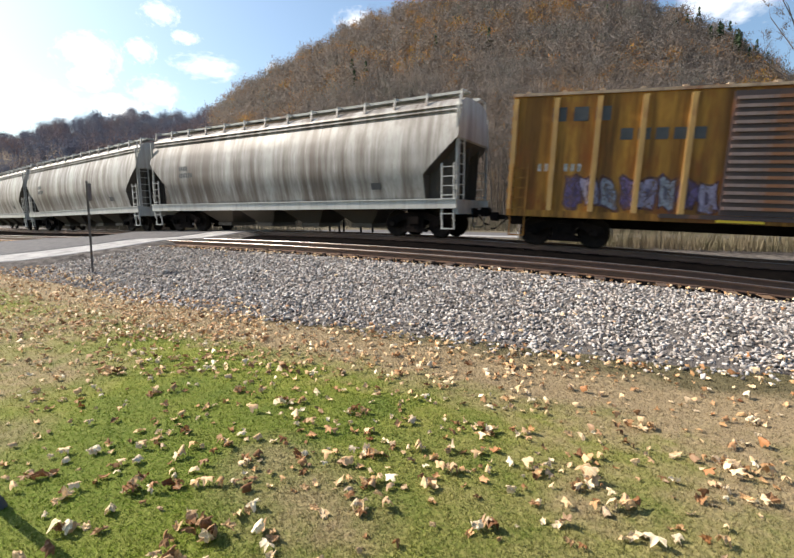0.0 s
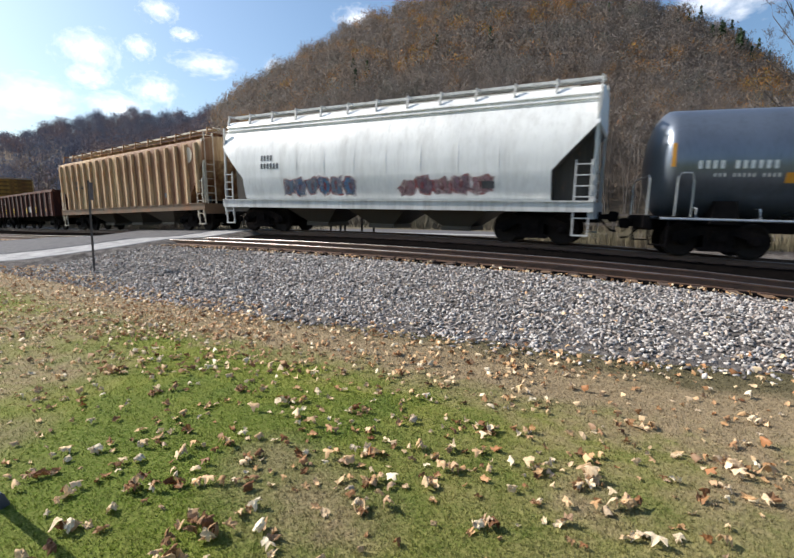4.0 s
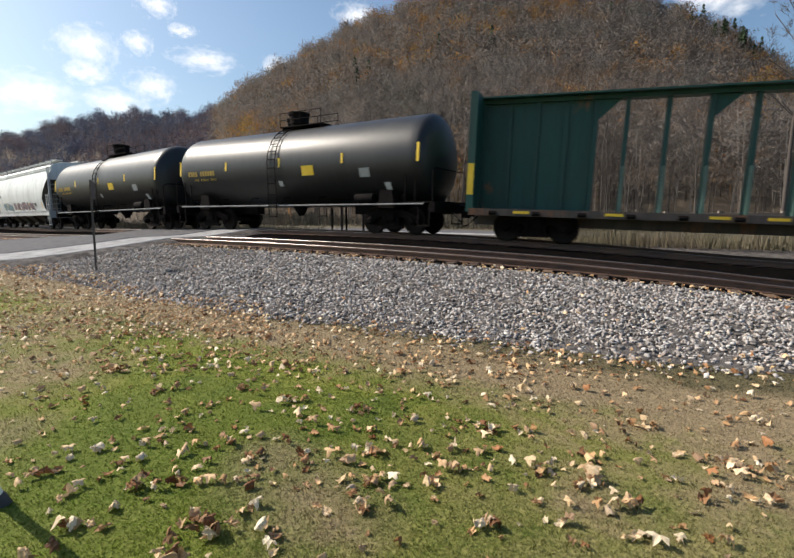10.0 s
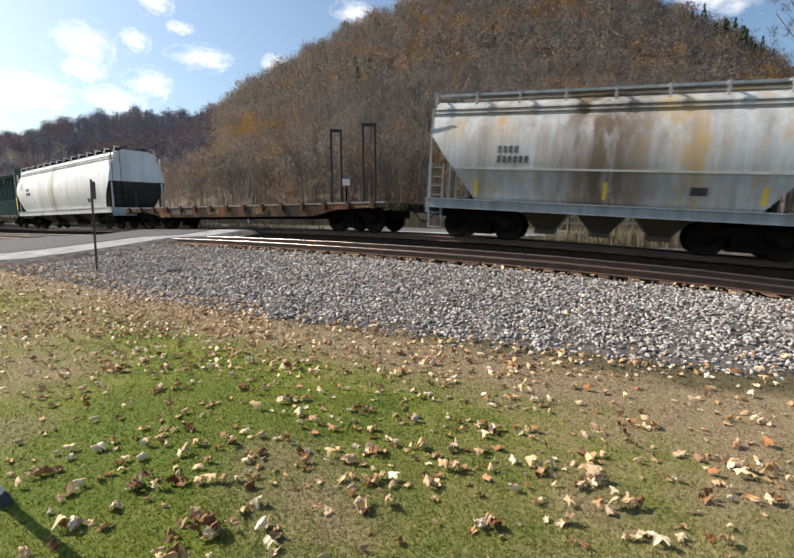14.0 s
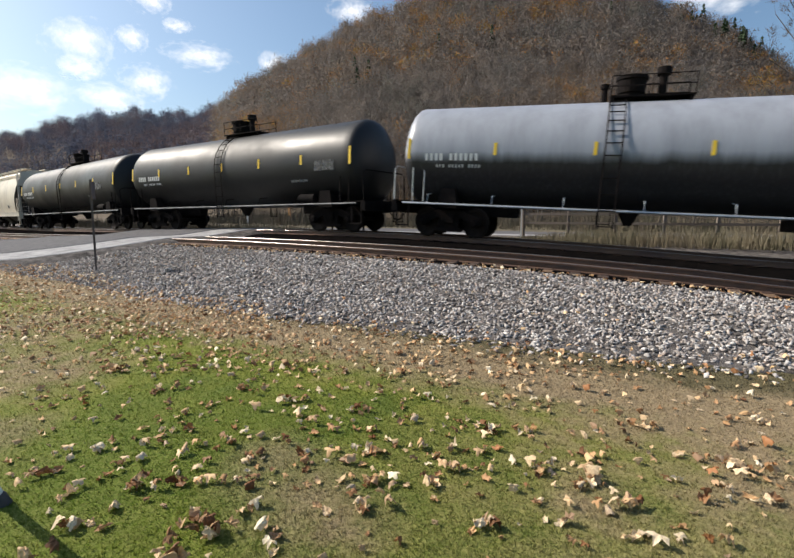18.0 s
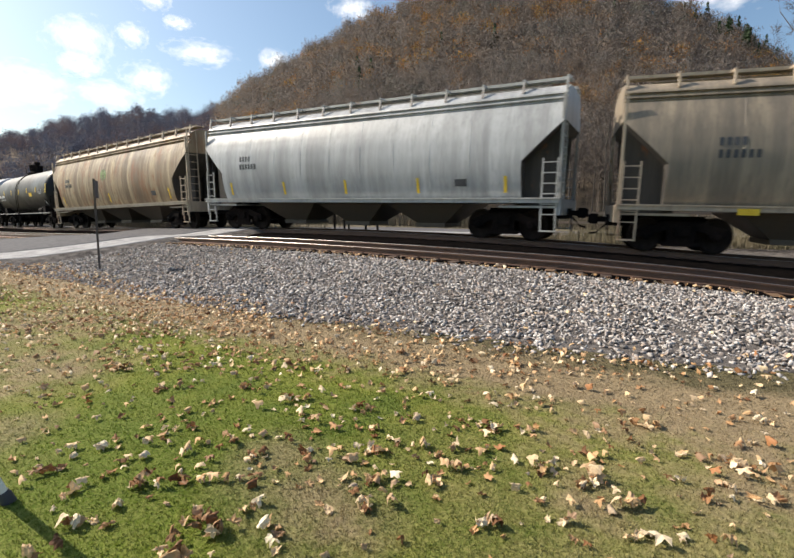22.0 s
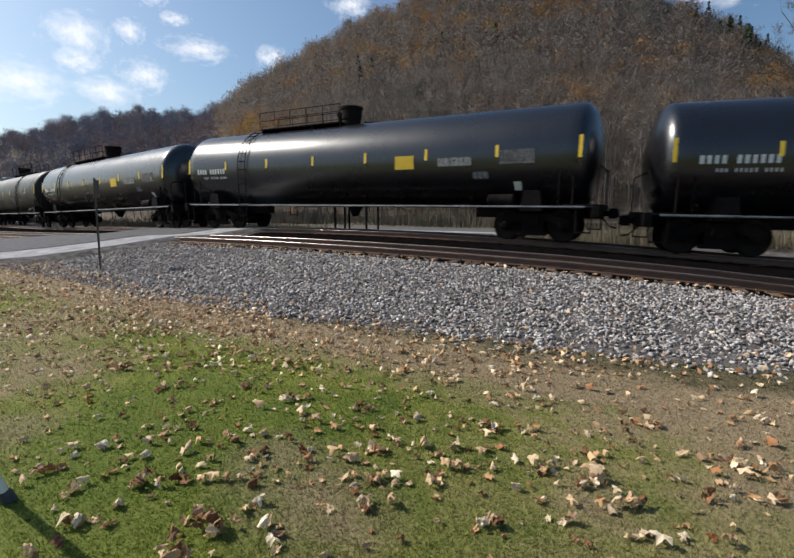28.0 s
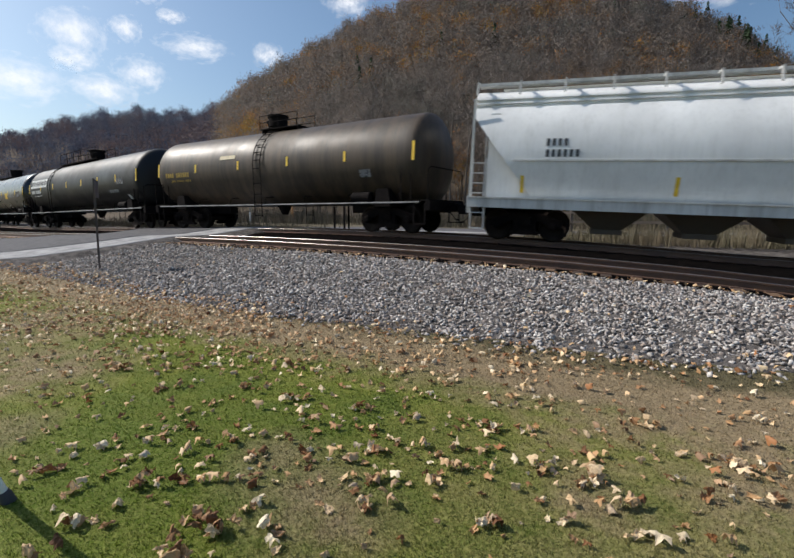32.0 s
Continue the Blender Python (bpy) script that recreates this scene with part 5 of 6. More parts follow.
graffiti(car, face, -4.2, 1.2, 1.35, 1.95, [flat_paint("graffiti_plum", (0.35, 0.2, 0.23)), flat_paint("graffiti_pink", (0.48, 0.34, 0.36))], flat_paint("graffiti_dull", (0.4, 0.36, 0.37)), 6, 32, "faded dull red spray-painted shapes")
enter(car)
black = paint("tank_black_dusty", (0.013, 0.013, 0.0135), dirt=(0.035, 0.031, 0.028), dirty=0.45, rough=0.40, seed=3.7, spec=0.5, vary=(0.05, 0.1), bump=0.04)
for k in range(2):
    enter(tank_car(nextL(), black, "dusty black tank car with yellow stripes and marks", yellow_text=True, deck_x=-0.3, ladder_x=0.4, stripes=5,
                   signs=[(-1.5, 0.6, 2.1, 2.45, *YCARD), (-4.2, 0.45, 1.95, 2.25, TRIM_GREY, "grey data plate"), (0.05, 0.22, 1.75, 1.95, WHITE_MARK, "small white card"), (-5.1, 0.24, 1.5, 1.75, WHITE_MARK, "white diamond placard")])[0])
enter(centerbeam(nextL()))
white2 = paint("hopper_bright_white", (0.74, 0.74, 0.73), dirt=(0.36, 0.32, 0.27), dirty=0.4, rough=0.35, seed=14.2, panel=0.3, runs=0.08, stain=(0.9, 0.8, (0.36, 0.28, 0.19)))
car, face, half = hopper(nextL(), white2, TRIM_WHITE, "round", 3, 0.8, 2.95, "white covered hopper car with brown streak and black roof walk", tall=1.03, walk_mat=BLACK, sill=TRIM_WHITE)
part("emblem", Shape().add(*patch([(half - 1.2 + 0.3 * math.cos(a), 3.1 + 0.3 * math.sin(a)) for a in np.linspace(0, math.tau, 16)[:-1]], face, 0.012)), paint("faded_ring", (0.5, 0.46, 0.46)), car, "faint round emblem")
enter(car)
enter(flatcar(nextL()))
grey_y = paint("hopper_grey_yellowed", (0.50, 0.52, 0.53), dirt=(0.20, 0.14, 0.10), dirty=0.6, rust=0.4, rough=0.5, seed=17.0, stain=(0.2, 1.7, (0.12, 0.078, 0.046)), rust_color=(0.46, 0.30, 0.11), runs=0.4)
car, face, half = hopper(nextL(), grey_y, paint("trim_blue_grey", (0.30, 0.33, 0.35), dirty=0.6, seed=8), "barrel", 3, 0.8, 3.6, "blue-grey short hopper car with rust along its top", tall=1.035, reflect=3, sill=paint("trim_blue_grey", (0.30, 0.33, 0.35)))
part("side_crease", Shape().box(-half + 1.2, half - 1.2, 1.55, 1.60, 2.2, 2.26), TRIM_GREY, car, "pale weld seam along the side")
enter(car)
cream = paint("hopper_cream", (0.70, 0.62, 0.50), dirt=(0.32, 0.22, 0.14), dirty=0.5, rust=0.15, rough=0.45, seed=19.0)
enter(hopper(nextL(), cream, paint("trim_cream", (0.68, 0.6, 0.48), dirty=0.4, seed=4), "round", 2, 0.72, 3.6, "cream short covered hopper car with light rust stains", tall=1.035)[0])
black2 = paint("tank_black", (0.009, 0.009, 0.0095), dirt=(0.02, 0.018, 0.017), dirty=0.3, rough=0.46, seed=5.1, spec=0.4)
for k in range(2):
    enter(tank_car(nextL(), black2, "matte black tank car with yellow stripes and white marks", stripes=7, deck_x=-0.2, ladder_x=0.2, hood=2,
                   signs=[(-6.0, 1.0, 2.2, 2.55, STENCIL, "grey stencilled panel"), (-4.6, 0.9, 1.85, 1.93, PALE_STENCIL, "white stencilled line")])[0])
# bright above, dark below: the tank's shading is painted in by height
silver = shaded_tank("tank_grey_over_black", (0.33, 0.345, 0.385), (0.022, 0.022, 0.025), 2.24, 2.56)
enter(tank_car(nextL(), silver, "tank car with bright top and dark underside put into its colour, among black ones", tall=1.12, stripes=6, deck_x=0.1, ladder_x=1.0, fittings=BLACK, rail_mat=GALV, ladder_mat=BLACK, hood=2,
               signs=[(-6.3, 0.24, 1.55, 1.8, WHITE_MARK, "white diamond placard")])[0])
enter(tank_car(nextL(), black2, "matte black tank car with yellow stripes and a yellow plate", stripes=7, deck_x=0.45, ladder_x=0.5, hood=2,
               signs=[(-3.2, 0.7, 2.2, 2.45, *YCARD), (-5.6, 0.9, 2.3, 2.6, STENCIL, "grey stencilled panel"), (-6.2, 0.24, 1.6, 1.85, WHITE_MARK, "white diamond placard")])[0])
brown = paint("hopper_beige_rust", (0.47, 0.37, 0.225), dirt=(0.11, 0.065, 0.035), dirty=0.85, rust=0.42, rough=0.55, runs=0.8, seed=23.0, rust_color=(0.22, 0.085, 0.032), panel=0.8)
GREEN_LOGO = flat_paint("faded_green", (0.24, 0.34, 0.14))


def round_logo(car, face, x, r, z=2.9):
    part("emblem", Shape().add(*patch([(x + r * math.cos(a), z + r * 0.8 * math.sin(a)) for a in np.linspace(0, math.tau, 16)[:-1]], face, 0.012)), GREEN_LOGO, car, "faded green emblem")


TAUPE_TRIM = paint("trim_taupe", (0.42, 0.34, 0.25), dirty=0.5, rust=0.1, seed=6)
car, face, half = hopper(nextL(), brown, TAUPE_TRIM, "round", 3, 1.1, 3.65, foot=2.3, label="beige covered hopper car with brown rust streaks", reflect=3)
round_logo(car, face, 0.4, 0.38)
enter(car)
grey2 = paint("hopper_cool_grey", (0.46, 0.47, 0.475), dirt=(0.2, 0.2, 0.2), dirty=0.6, rough=0.42, runs=0.4, seed=25.0, panel=0.5)
enter(hopper(nextL(), grey2, TRIM_GREY, "round", 3, 1.1, 3.65, foot=2.3, label="cool grey covered hopper car with a white sill", reflect=5)[0])
taupe = paint("hopper_taupe", (0.37, 0.30, 0.215), dirt=(0.13, 0.11, 0.09), dirty=0.75, rough=0.5, runs=0.55, seed=27.0, panel=0.6)
car, face, half = hopper(nextL(), taupe, TAUPE_TRIM, "round", 3, 1.1, 3.65, foot=2.3, label="dusty taupe covered hopper car with a faded green emblem")
round_logo(car, face, 1.0, 0.42)
for x in (half - 3.2, half - 5.0, 2.0, -1.2, -half + 3.6):
    part("reflector", Shape().box(x - 0.25, x + 0.25, 1.552, 1.562, 1.04, 1.2), YELLOW_MARK, car, "yellow stripe on the sill")
enter(car)
ivory = paint("hopper_ivory", (0.50, 0.485, 0.43), dirt=(0.2, 0.17, 0.13), panel=0.3, dirty=0.6, rough=0.45, seed=29.0)
car, face, half = hopper(nextL(), ivory, TRIM_WHITE, "round", 3, 1.1, 3.65, foot=2.3, tall=1.055, label="ivory covered hopper car with blue bubble graffiti")
graffiti(car, face, -1.6, half - 3.2, 1.3, 1.95, [flat_paint("graffiti_paleblue", (0.26, 0.38, 0.52)), flat_paint("graffiti_navy", (0.14, 0.22, 0.36)), flat_paint("graffiti_greygreen", (0.33, 0.38, 0.33))], flat_paint("graffiti_navy_line", (0.03, 0.05, 0.09)), 9, 41, "pale blue spray-painted shapes with dark outlines")
enter(car)

enter(tank_car(nextL(), black2, "matte black tank car with white emblem and long deck", long_deck=True, deck_x=0.2, deck_span=(-4.3, 1.9), hatch_x=0.6, ladder_x=-3.6, logo=True, stripes=8,
               signs=[(1.5, 1.9, 2.15, 2.28, STENCIL, "smeared white stencil"), (-1.7, 0.9, 1.8, 2.2, SCRAWL, "pale spray scrawl"), (3.9, 0.9, 1.9, 2.2, SCRAWL, "pale spray scrawl"), (-4.0, 1.0, 1.95, 2.08, PALE_STENCIL, "white stencilled line"), (-5.8, 1.0, 2.35, 2.75, STENCIL, "grey stencilled panel")])[0])
gloss = paint("tank_black_gloss", (0.006, 0.006, 0.008), dirt=(0.014, 0.013, 0.016), dirty=0.2, rough=0.27, seed=7.9, spec=0.9, vary=(0.02, 0.04), bump=0.015)
for k in range(3):
    enter(tank_car(nextL(), gloss, "glossy black tank car with yellow stripes and a long railed deck", long_deck=True, deck_x=1.6, deck_span=(0.6, 5.1), hatch_x=0.45, ladder_x=5.2, stripes=8, 
                   signs=[(-2.9, 0.75, 2.2, 2.62, *YCARD), (-4.8, 1.2, 2.25, 2.5, PALE_STENCIL, "white stencilled lines"), (-6.9, 1.1, 2.25, 2.65, STENCIL, "grey stencilled panel"), (-5.7, 0.5, 1.85, 2.05, SCRAWL, "outlined plate"), (-6.9, 0.24, 1.5, 1.75, WHITE_MARK, "red and white placard")])[0])
enter(tank_car(nextL(), black2, "matte black tank car with white emblem and railed deck", long_deck=True, deck_x=1.0, deck_span=(-1.3, 4.9), hatch_x=0.0, ladder_x=4.3, logo=True, stripes=8,
               signs=[(-5.6, 1.2, 1.9, 2.05, PALE_STENCIL, "white stencilled line"), (-6.6, 0.9, 2.3, 2.6, STENCIL, "grey stencilled panel"), (-7.2, 0.24, 1.5, 1.75, WHITE_MARK, "white diamond placard")])[0])
dusty = paint("tank_dusty_brown", (0.034, 0.025, 0.018), dirt=(0.115, 0.08, 0.05), dirty=0.6, rough=0.5, seed=8.8, spec=0.35, runs=0.35)
enter(tank_car(nextL(), dusty, "dusty brownish-black tank car with yellow marks", yellow_text=True, deck_x=-0.05, ladder_x=0.25, stripes=6,
               signs=[(2.2, 1.0, 2.9, 3.05, paint("cream_plate", (0.6, 0.5, 0.3)), "cream stencilled plate"), (-5.3, 0.5, 1.9, 2.15, SCRAWL, "outlined plate")])[0])
white3 = paint("hopper_clean_white", (0.80, 0.80, 0.79), dirt=(0.45, 0.44, 0.42), dirty=0.3, rough=0.35, seed=33.0)
car, face, half = hopper(nextL(), white3, TRIM_WHITE, "barrel", 4, 0.85, 3.9, "clean white covered hopper car with pale railings", reflect=4)
part("side_crease", Shape().box(-half + 1.4, half - 1.4, 1.55, 1.60, 2.30, 2.35), TRIM_WHITE, car, "white weld seam along the side")
for sx in (1, -1):
    for sy in (1, -1):
        part("end_gusset", Shape().prism([(0.55, 1.25), (0.55, 3.7), (0.85, 3.7), (2.35, 1.25)], 1.20, 1.24), white3, car, "flat white end plate", pose(-sx * half, 0, 0, 0, 0, 0 if sx > 0 else 180) @ pose(0, 0 if sy > 0 else -2.44, 0))
enter(car)


# ---- beside the line ----
def sign_post():
    ob = tagged(new("sign_post"), "tall thin dark post with a narrow sign beside the lane", "sign post")
    part("post", Shape().box(-0.025, 0.025, -0.028, 0.028, -0.2, 2.25), simple("dark_post", (0.06, 0.05, 0.045), (0.12, 0.10, 0.09), 9, 0.8), ob)
    part("panel", Shape().box(-0.012, 0.012, -0.14, 0.14, 1.75, 2.2), simple("dark_panel", (0.1, 0.08, 0.075), (0.16, 0.13, 0.12), 7, 0.7), ob, "dark sign panel", pose(0.045, 0, 0, 0, 0, -14))
    ob.matrix_world = pose(-8.03, 12.09, 0.3, 0, 1.2, 32)


def white_post():
    ob = tagged(new("white_post"), "slim white round post in a dark collar standing on the lawn", "post")
    part("post", Shape().lathe([(-0.1, 0.027), (1.3, 0.027), (1.32, 0.015)], "z", 18), simple("white_plastic", (0.70, 0.72, 0.74), (0.8, 0.81, 0.82), 9, 0.4), ob, smooth=True)
    part("collar", Shape().lathe([(-0.05, 0.04), (0.05, 0.037), (0.08, 0.029)], "z", 18), simple("dark_collar", (0.03, 0.03, 0.05), (0.06, 0.06, 0.08), 9, 0.6), ob, "dark collar at its foot", smooth=True)
    ob.matrix_world = pose(-2.325, 2.475, 0.0, 17, -5, 0)


def street_sign():
    ob = tagged(new("street_sign"), "slim pale pole with a small green blade beyond the tracks", "sign")
    part("pole", Shape().lathe([(-0.3, 0.035), (2.45, 0.035)], "z", 10), GALV, ob)
    part("blade", Shape().box(0.02, 0.62, -0.012, 0.012, 2.22, 2.40), simple("sign_green", (0.0, 0.20, 0.13), (0.01, 0.26, 0.17), 9, 0.4), ob, "green blade")
    part("lettering", Shape().box(0.1, 0.4, -0.02, -0.0125, 2.27, 2.34), WHITE_MARK, ob, "illegible white line")
    ob.matrix_world = pose(6.5, 24.0, 0.46)


def tall_frame(x, y, w, h, turn):
    ob = tagged(new("steel_frame"), "tall narrow dark steel frame like a goalpost beyond the tracks", "steel frame", "tall steel frames")
    iron = simple("dark_frame_iron", (0.03, 0.022, 0.02), (0.06, 0.045, 0.04), 6, 0.7, 0.3)
    for sx in (-1, 1):
        part("upright", Shape().box(sx * w / 2 - 0.05, sx * w / 2 + 0.05, -0.05, 0.05, -0.3, h), iron, ob)
    part("crossbar", Shape().box(-w / 2 - 0.05, w / 2 + 0.05, -0.06, 0.06, h - 0.08, h + 0.06), iron, ob)
    part("base_plate", Shape().box(-w / 2 - 0.15, w / 2 + 0.15, -0.2, 0.2, -0.1, 0.06), iron, ob)
    ob.matrix_world = pose(x, y, 0.44, 0, 0, turn)


def thin_pole():
    ob = tagged(new("marker_pole"), "thin weathered pole by the lane beyond the tracks", "pole")
    part("pole", Shape().lathe([(-0.3, 0.06), (3.7, 0.045)], "z", 8), simple("weathered_wood", (0.22, 0.19, 0.16), (0.35, 0.31, 0.27), 9, 0.9), ob)
    part("band", Shape().lathe([(0.5, 0.07), (1.2, 0.068)], "z", 8), WHITE_MARK, ob, "white band")
    ob.matrix_world = pose(-11.7, 36.0, 0.42)


def signal_box():
    ob = tagged(new("equipment_box"), "small white box on a dark post between the steel frames", "equipment box")
    part("post", Shape().box(-0.04, 0.04, -0.04, 0.04, -0.3, 2.6), BLACK, ob)
    part("box", Shape().box(-0.17, 0.17, -0.1, 0.1, 2.55, 2.85), WHITE_MARK, ob, "white metal box")
    ob.matrix_world = pose(-2.48, 22.5, 0.44)


sign_post()
white_post()
street_sign()
tall_frame(-3.0, 23.0, 0.48, 5.2, 8)
tall_frame(-1.33, 22.0, 0.56, 5.3, 8)
signal_box()
thin_pole()


def fence():
    wood = object_material("fence_wood", [(0.16, 0.13, 0.11), (0.24, 0.2, 0.17), (0.2, 0.17, 0.14)], 0.9, 0.4)
    ob = tagged(new("fence"), "low weathered post-and-rail fence behind the dry weeds", "fence")
    spots = [line(s, -8.2)[0] for s in np.arange(-22, 10, 2.4)]
    for p in spots:
        part("post", lambda: Shape().box(-0.06, 0.06, -0.06, 0.06, -0.3, 1.35), wood, ob, at=pose(p[0], p[1], 0.42), key="fence_post")
    for a, b in zip(spots, spots[1:]):
        d, ang = math.hypot(b[0] - a[0], b[1] - a[1]), math.degrees(math.atan2(b[1] - a[1], b[0] - a[0]))
        for z in (0.75, 1.2):
            part("fence_rail", lambda: Shape().box(0, d, 0.06, 0.1, -0.06, 0.06), wood, ob, at=pose(a[0], a[1], 0.42 + z, 0, 0, ang), key=("fence_rail", round(d, 2)))


fence()


# ---- clouds ----
def cloud_material(name, seed):
    m = bpy.data.materials.new(name)
    m.use_nodes = True
    nt = m.node_tree
    nt.nodes.clear()
    out = nt.nodes.new("ShaderNodeOutputMaterial")
    gen = nt.nodes.new("ShaderNodeTexCoord").outputs["Generated"]
    far = node(nt, "VectorMath")
    far.operation = "DISTANCE"
    flat = node(nt, "VectorMath")
    flat.operation = "MULTIPLY"
    nt.links.new(gen, flat.inputs[0])
    flat.inputs[1].default_value = (1, 1, 0)
    nt.links.new(flat.outputs[0], far.inputs[0])
    far.inputs[1].default_value = (0.5, 0.5, 0.0)
    n1 = noise_of(nt, gen, 3.4, 9, 0.62, (1.6, 1.0, 1.0), (seed, seed * 1.7, 0))
    f = node(nt, "Math")
    f.operation = "MULTIPLY_ADD"
    nt.links.new(far.outputs["Value"], f.inputs[0])
    f.inputs[1].default_value = -1.15
    nt.links.new(n1, f.inputs[2])
    a = ramp(nt, f.outputs[0], [(0.0, 0.0), (0.25, 0.3), (0.55, 0.85)])
    em = node(nt, "Emission", Color=(1, 0.99, 0.97, 1), Strength=1.15)
    tr = nt.nodes.new("ShaderNodeBsdfTransparent")
    mx = nt.nodes.new("ShaderNodeMixShader")
    nt.links.new(a, mx.inputs[0])
    nt.links.new(tr.outputs[0], mx.inputs[1])
    nt.links.new(em.outputs[0], mx.inputs[2])
    nt.links.new(mx.outputs[0], out.inputs[0])
    return m


CLOUDS = []
CLOUD_MATS = [cloud_material("cloud_vapour", 1.3), cloud_material("cloud_wisp", 4.7), cloud_material("cloud_puff", 9.1)]


def cloud(az, el, wide, high, k):
    """A far sheet of cloud, degrees wide and high, turned to face the valley."""
    d = 3600.0
    w, h = d * math.tan(radians(wide)), d * math.tan(radians(high))
    sh = Shape().add([(-w / 2 + w * i / 4, -h / 2 + h * j / 4, -18 * ((i - 2) ** 2 + (j - 2) ** 2)) for j in range(5) for i in range(5)],
                     [(j * 5 + i, j * 5 + i + 1, j * 5 + i + 6, j * 5 + i + 5) for j in range(4) for i in range(4)])
    me = sh.mesh("cloud")
    me.materials.append(CLOUD_MATS[k % 3])
    ob = tagged(new("cloud", me), "small white fair-weather cloud drifting over the hills", "cloud", "clouds", "structure")
    ob.visible_shadow = False
    CLOUDS.append((ob, az, el, d))


for k, (az, el, w, h) in enumerate([(-26.0, 20.5, 4.6, 2.8), (-23.8, 18.7, 3.8, 1.7), (-21.7, 16.1, 8.5, 3.2), (-28.1, 16.9, 3.8, 3.0), (-13.9, 16.2, 4.6, 3.0), (-4.8, 21.6, 6.0, 3.4),
                                    (-32.6, 15.8, 7.0, 5.2), (-32.8, 13.6, 5.4, 2.8), (-37.6, 11.0, 10.0, 5.0), (-30.5, 11.0, 8.0, 4.0), (34.0, 20.5, 12.0, 6.0), (-27.0, 13.0, 6.0, 4.0)]):
    cloud(az, el, w, h, k)


# ---- woods ----
def grow(rnd, height, spread, levels=4):
    """Limbs of a bare tree: (from, to, radius at both, level)."""
    out = []

    def limb(p, d, length, r, lev):
        n = 4 if lev == 0 else 2
        for i in range(n):
            q = p + d * (length / n)
            r2 = r * (0.80 if lev else 0.84)
            out.append((p, q, r, r2, lev))
            p, r = q, r2
            d = (d + Vector((rnd.uniform(-1, 1), rnd.uniform(-1, 1), rnd.uniform(-0.3, 0.6))) * (0.10 + 0.07 * lev)).normalized()
            if lev < levels and (lev or i > 0):
                for _ in range(2 if lev == 0 else rnd.choice((1, 2, 2))):
                    a = rnd.uniform(0, math.tau)
                    side = Vector((math.cos(a), math.sin(a), 0))
                    nd = (d * rnd.uniform(0.55, 1.0) + side * spread * rnd.uniform(0.5, 1.0)).normalized()
                    limb(p, nd, length * rnd.uniform(0.34, 0.52) * (0.9 if lev else 0.75), r * rnd.uniform(0.42, 0.6), lev + 1)

    limb(Vector((0, 0, -0.4)), Vector((rnd.uniform(-0.05, 0.05), rnd.uniform(-0.05, 0.05), 1)).normalized(), height * 0.82, height * 0.0085, 0)
    return out


BARK = object_material("bark", [(0.08, 0.07, 0.06), (0.11, 0.096, 0.084), (0.095, 0.082, 0.073), (0.13, 0.115, 0.10)], 0.9, 0.4)
TWIG = object_material("twigs", [(0.12, 0.10, 0.084), (0.16, 0.128, 0.104), (0.135, 0.115, 0.10)], 0.9)
FOREST = island_material("autumn_woods", [(0.101, 0.106, 0.079), (0.167, 0.158, 0.143), (0.132, 0.119, 0.110), (0.202, 0.180, 0.163), (0.145, 0.125, 0.114), (0.185, 0.160, 0.139), (0.154, 0.128, 0.114), (0.207, 0.172, 0.143), (0.163, 0.125, 0.099), (0.194, 0.145, 0.092), (0.334, 0.145, 0.044), (0.273, 0.189, 0.048)], 0.9, 0.022, thin=0.42, tree=0.10, reach=(0.40, 0.63))
# distant hills: the blue haze of the air is mixed into the tree colours
HAZED_WOODS = island_material("hazed_woods", [(0.07, 0.09, 0.145), (0.095, 0.105, 0.14), (0.055, 0.07, 0.115), (0.12, 0.085, 0.085), (0.085, 0.09, 0.11)], 0.9, 0.012, thin=0.4, tree=0.05)
PINE = island_material("pine_needles", [(0.018, 0.035, 0.016), (0.035, 0.06, 0.025), (0.05, 0.075, 0.03)], 0.8)


def tree_meshes(seed, height, spread):
    rnd = random.Random(seed)
    limbs = grow(rnd, height, spread)
    wood = Shape()
    tv, tf = [], []
    for p, q, r0, r1, lev in limbs:
        if lev <= 1:
            wood.tube([p, q], r0, 6 if lev == 0 else 4, r1, False)
        else:
            d = (q - p).normalized()
            a = d.orthogonal().normalized()
            w = max(0.012, r0 * 0.9)
            for b in (a, d.cross(a)):
                o = len(tv)
                tv += [p - b * w, p + b * w, q + b * w * 0.4]
                tf.append((o, o + 1, o + 2))
            if lev >= 3:
                for _ in range(3):
                    t = (d + Vector((rnd.uniform(-1, 1), rnd.uniform(-1, 1), rnd.uniform(-0.4, 0.9))) * 0.8).normalized() * rnd.uniform(0.25, 0.6)
                    o = len(tv)
                    tv += [q - a * 0.008, q + a * 0.008, q + t]
                    tf.append((o, o + 1, o + 2))
    tw = Shape().add(tv, tf)
    wm, tm = wood.mesh("trunk", True, 60), bpy.data.meshes.new("crown")
    tm.from_pydata([tuple(v) for v in tw.v], [], tw.f)
    wm.materials.append(BARK)
    tm.materials.append(TWIG)
    return wm, tm


TREES = [tree_meshes(11, 15, 0.62), tree_meshes(12, 17, 0.5), tree_meshes(13, 13, 0.75), tree_meshes(14, 16, 0.58), tree_meshes(15, 11, 0.8), tree_meshes(16, 18, 0.45)]


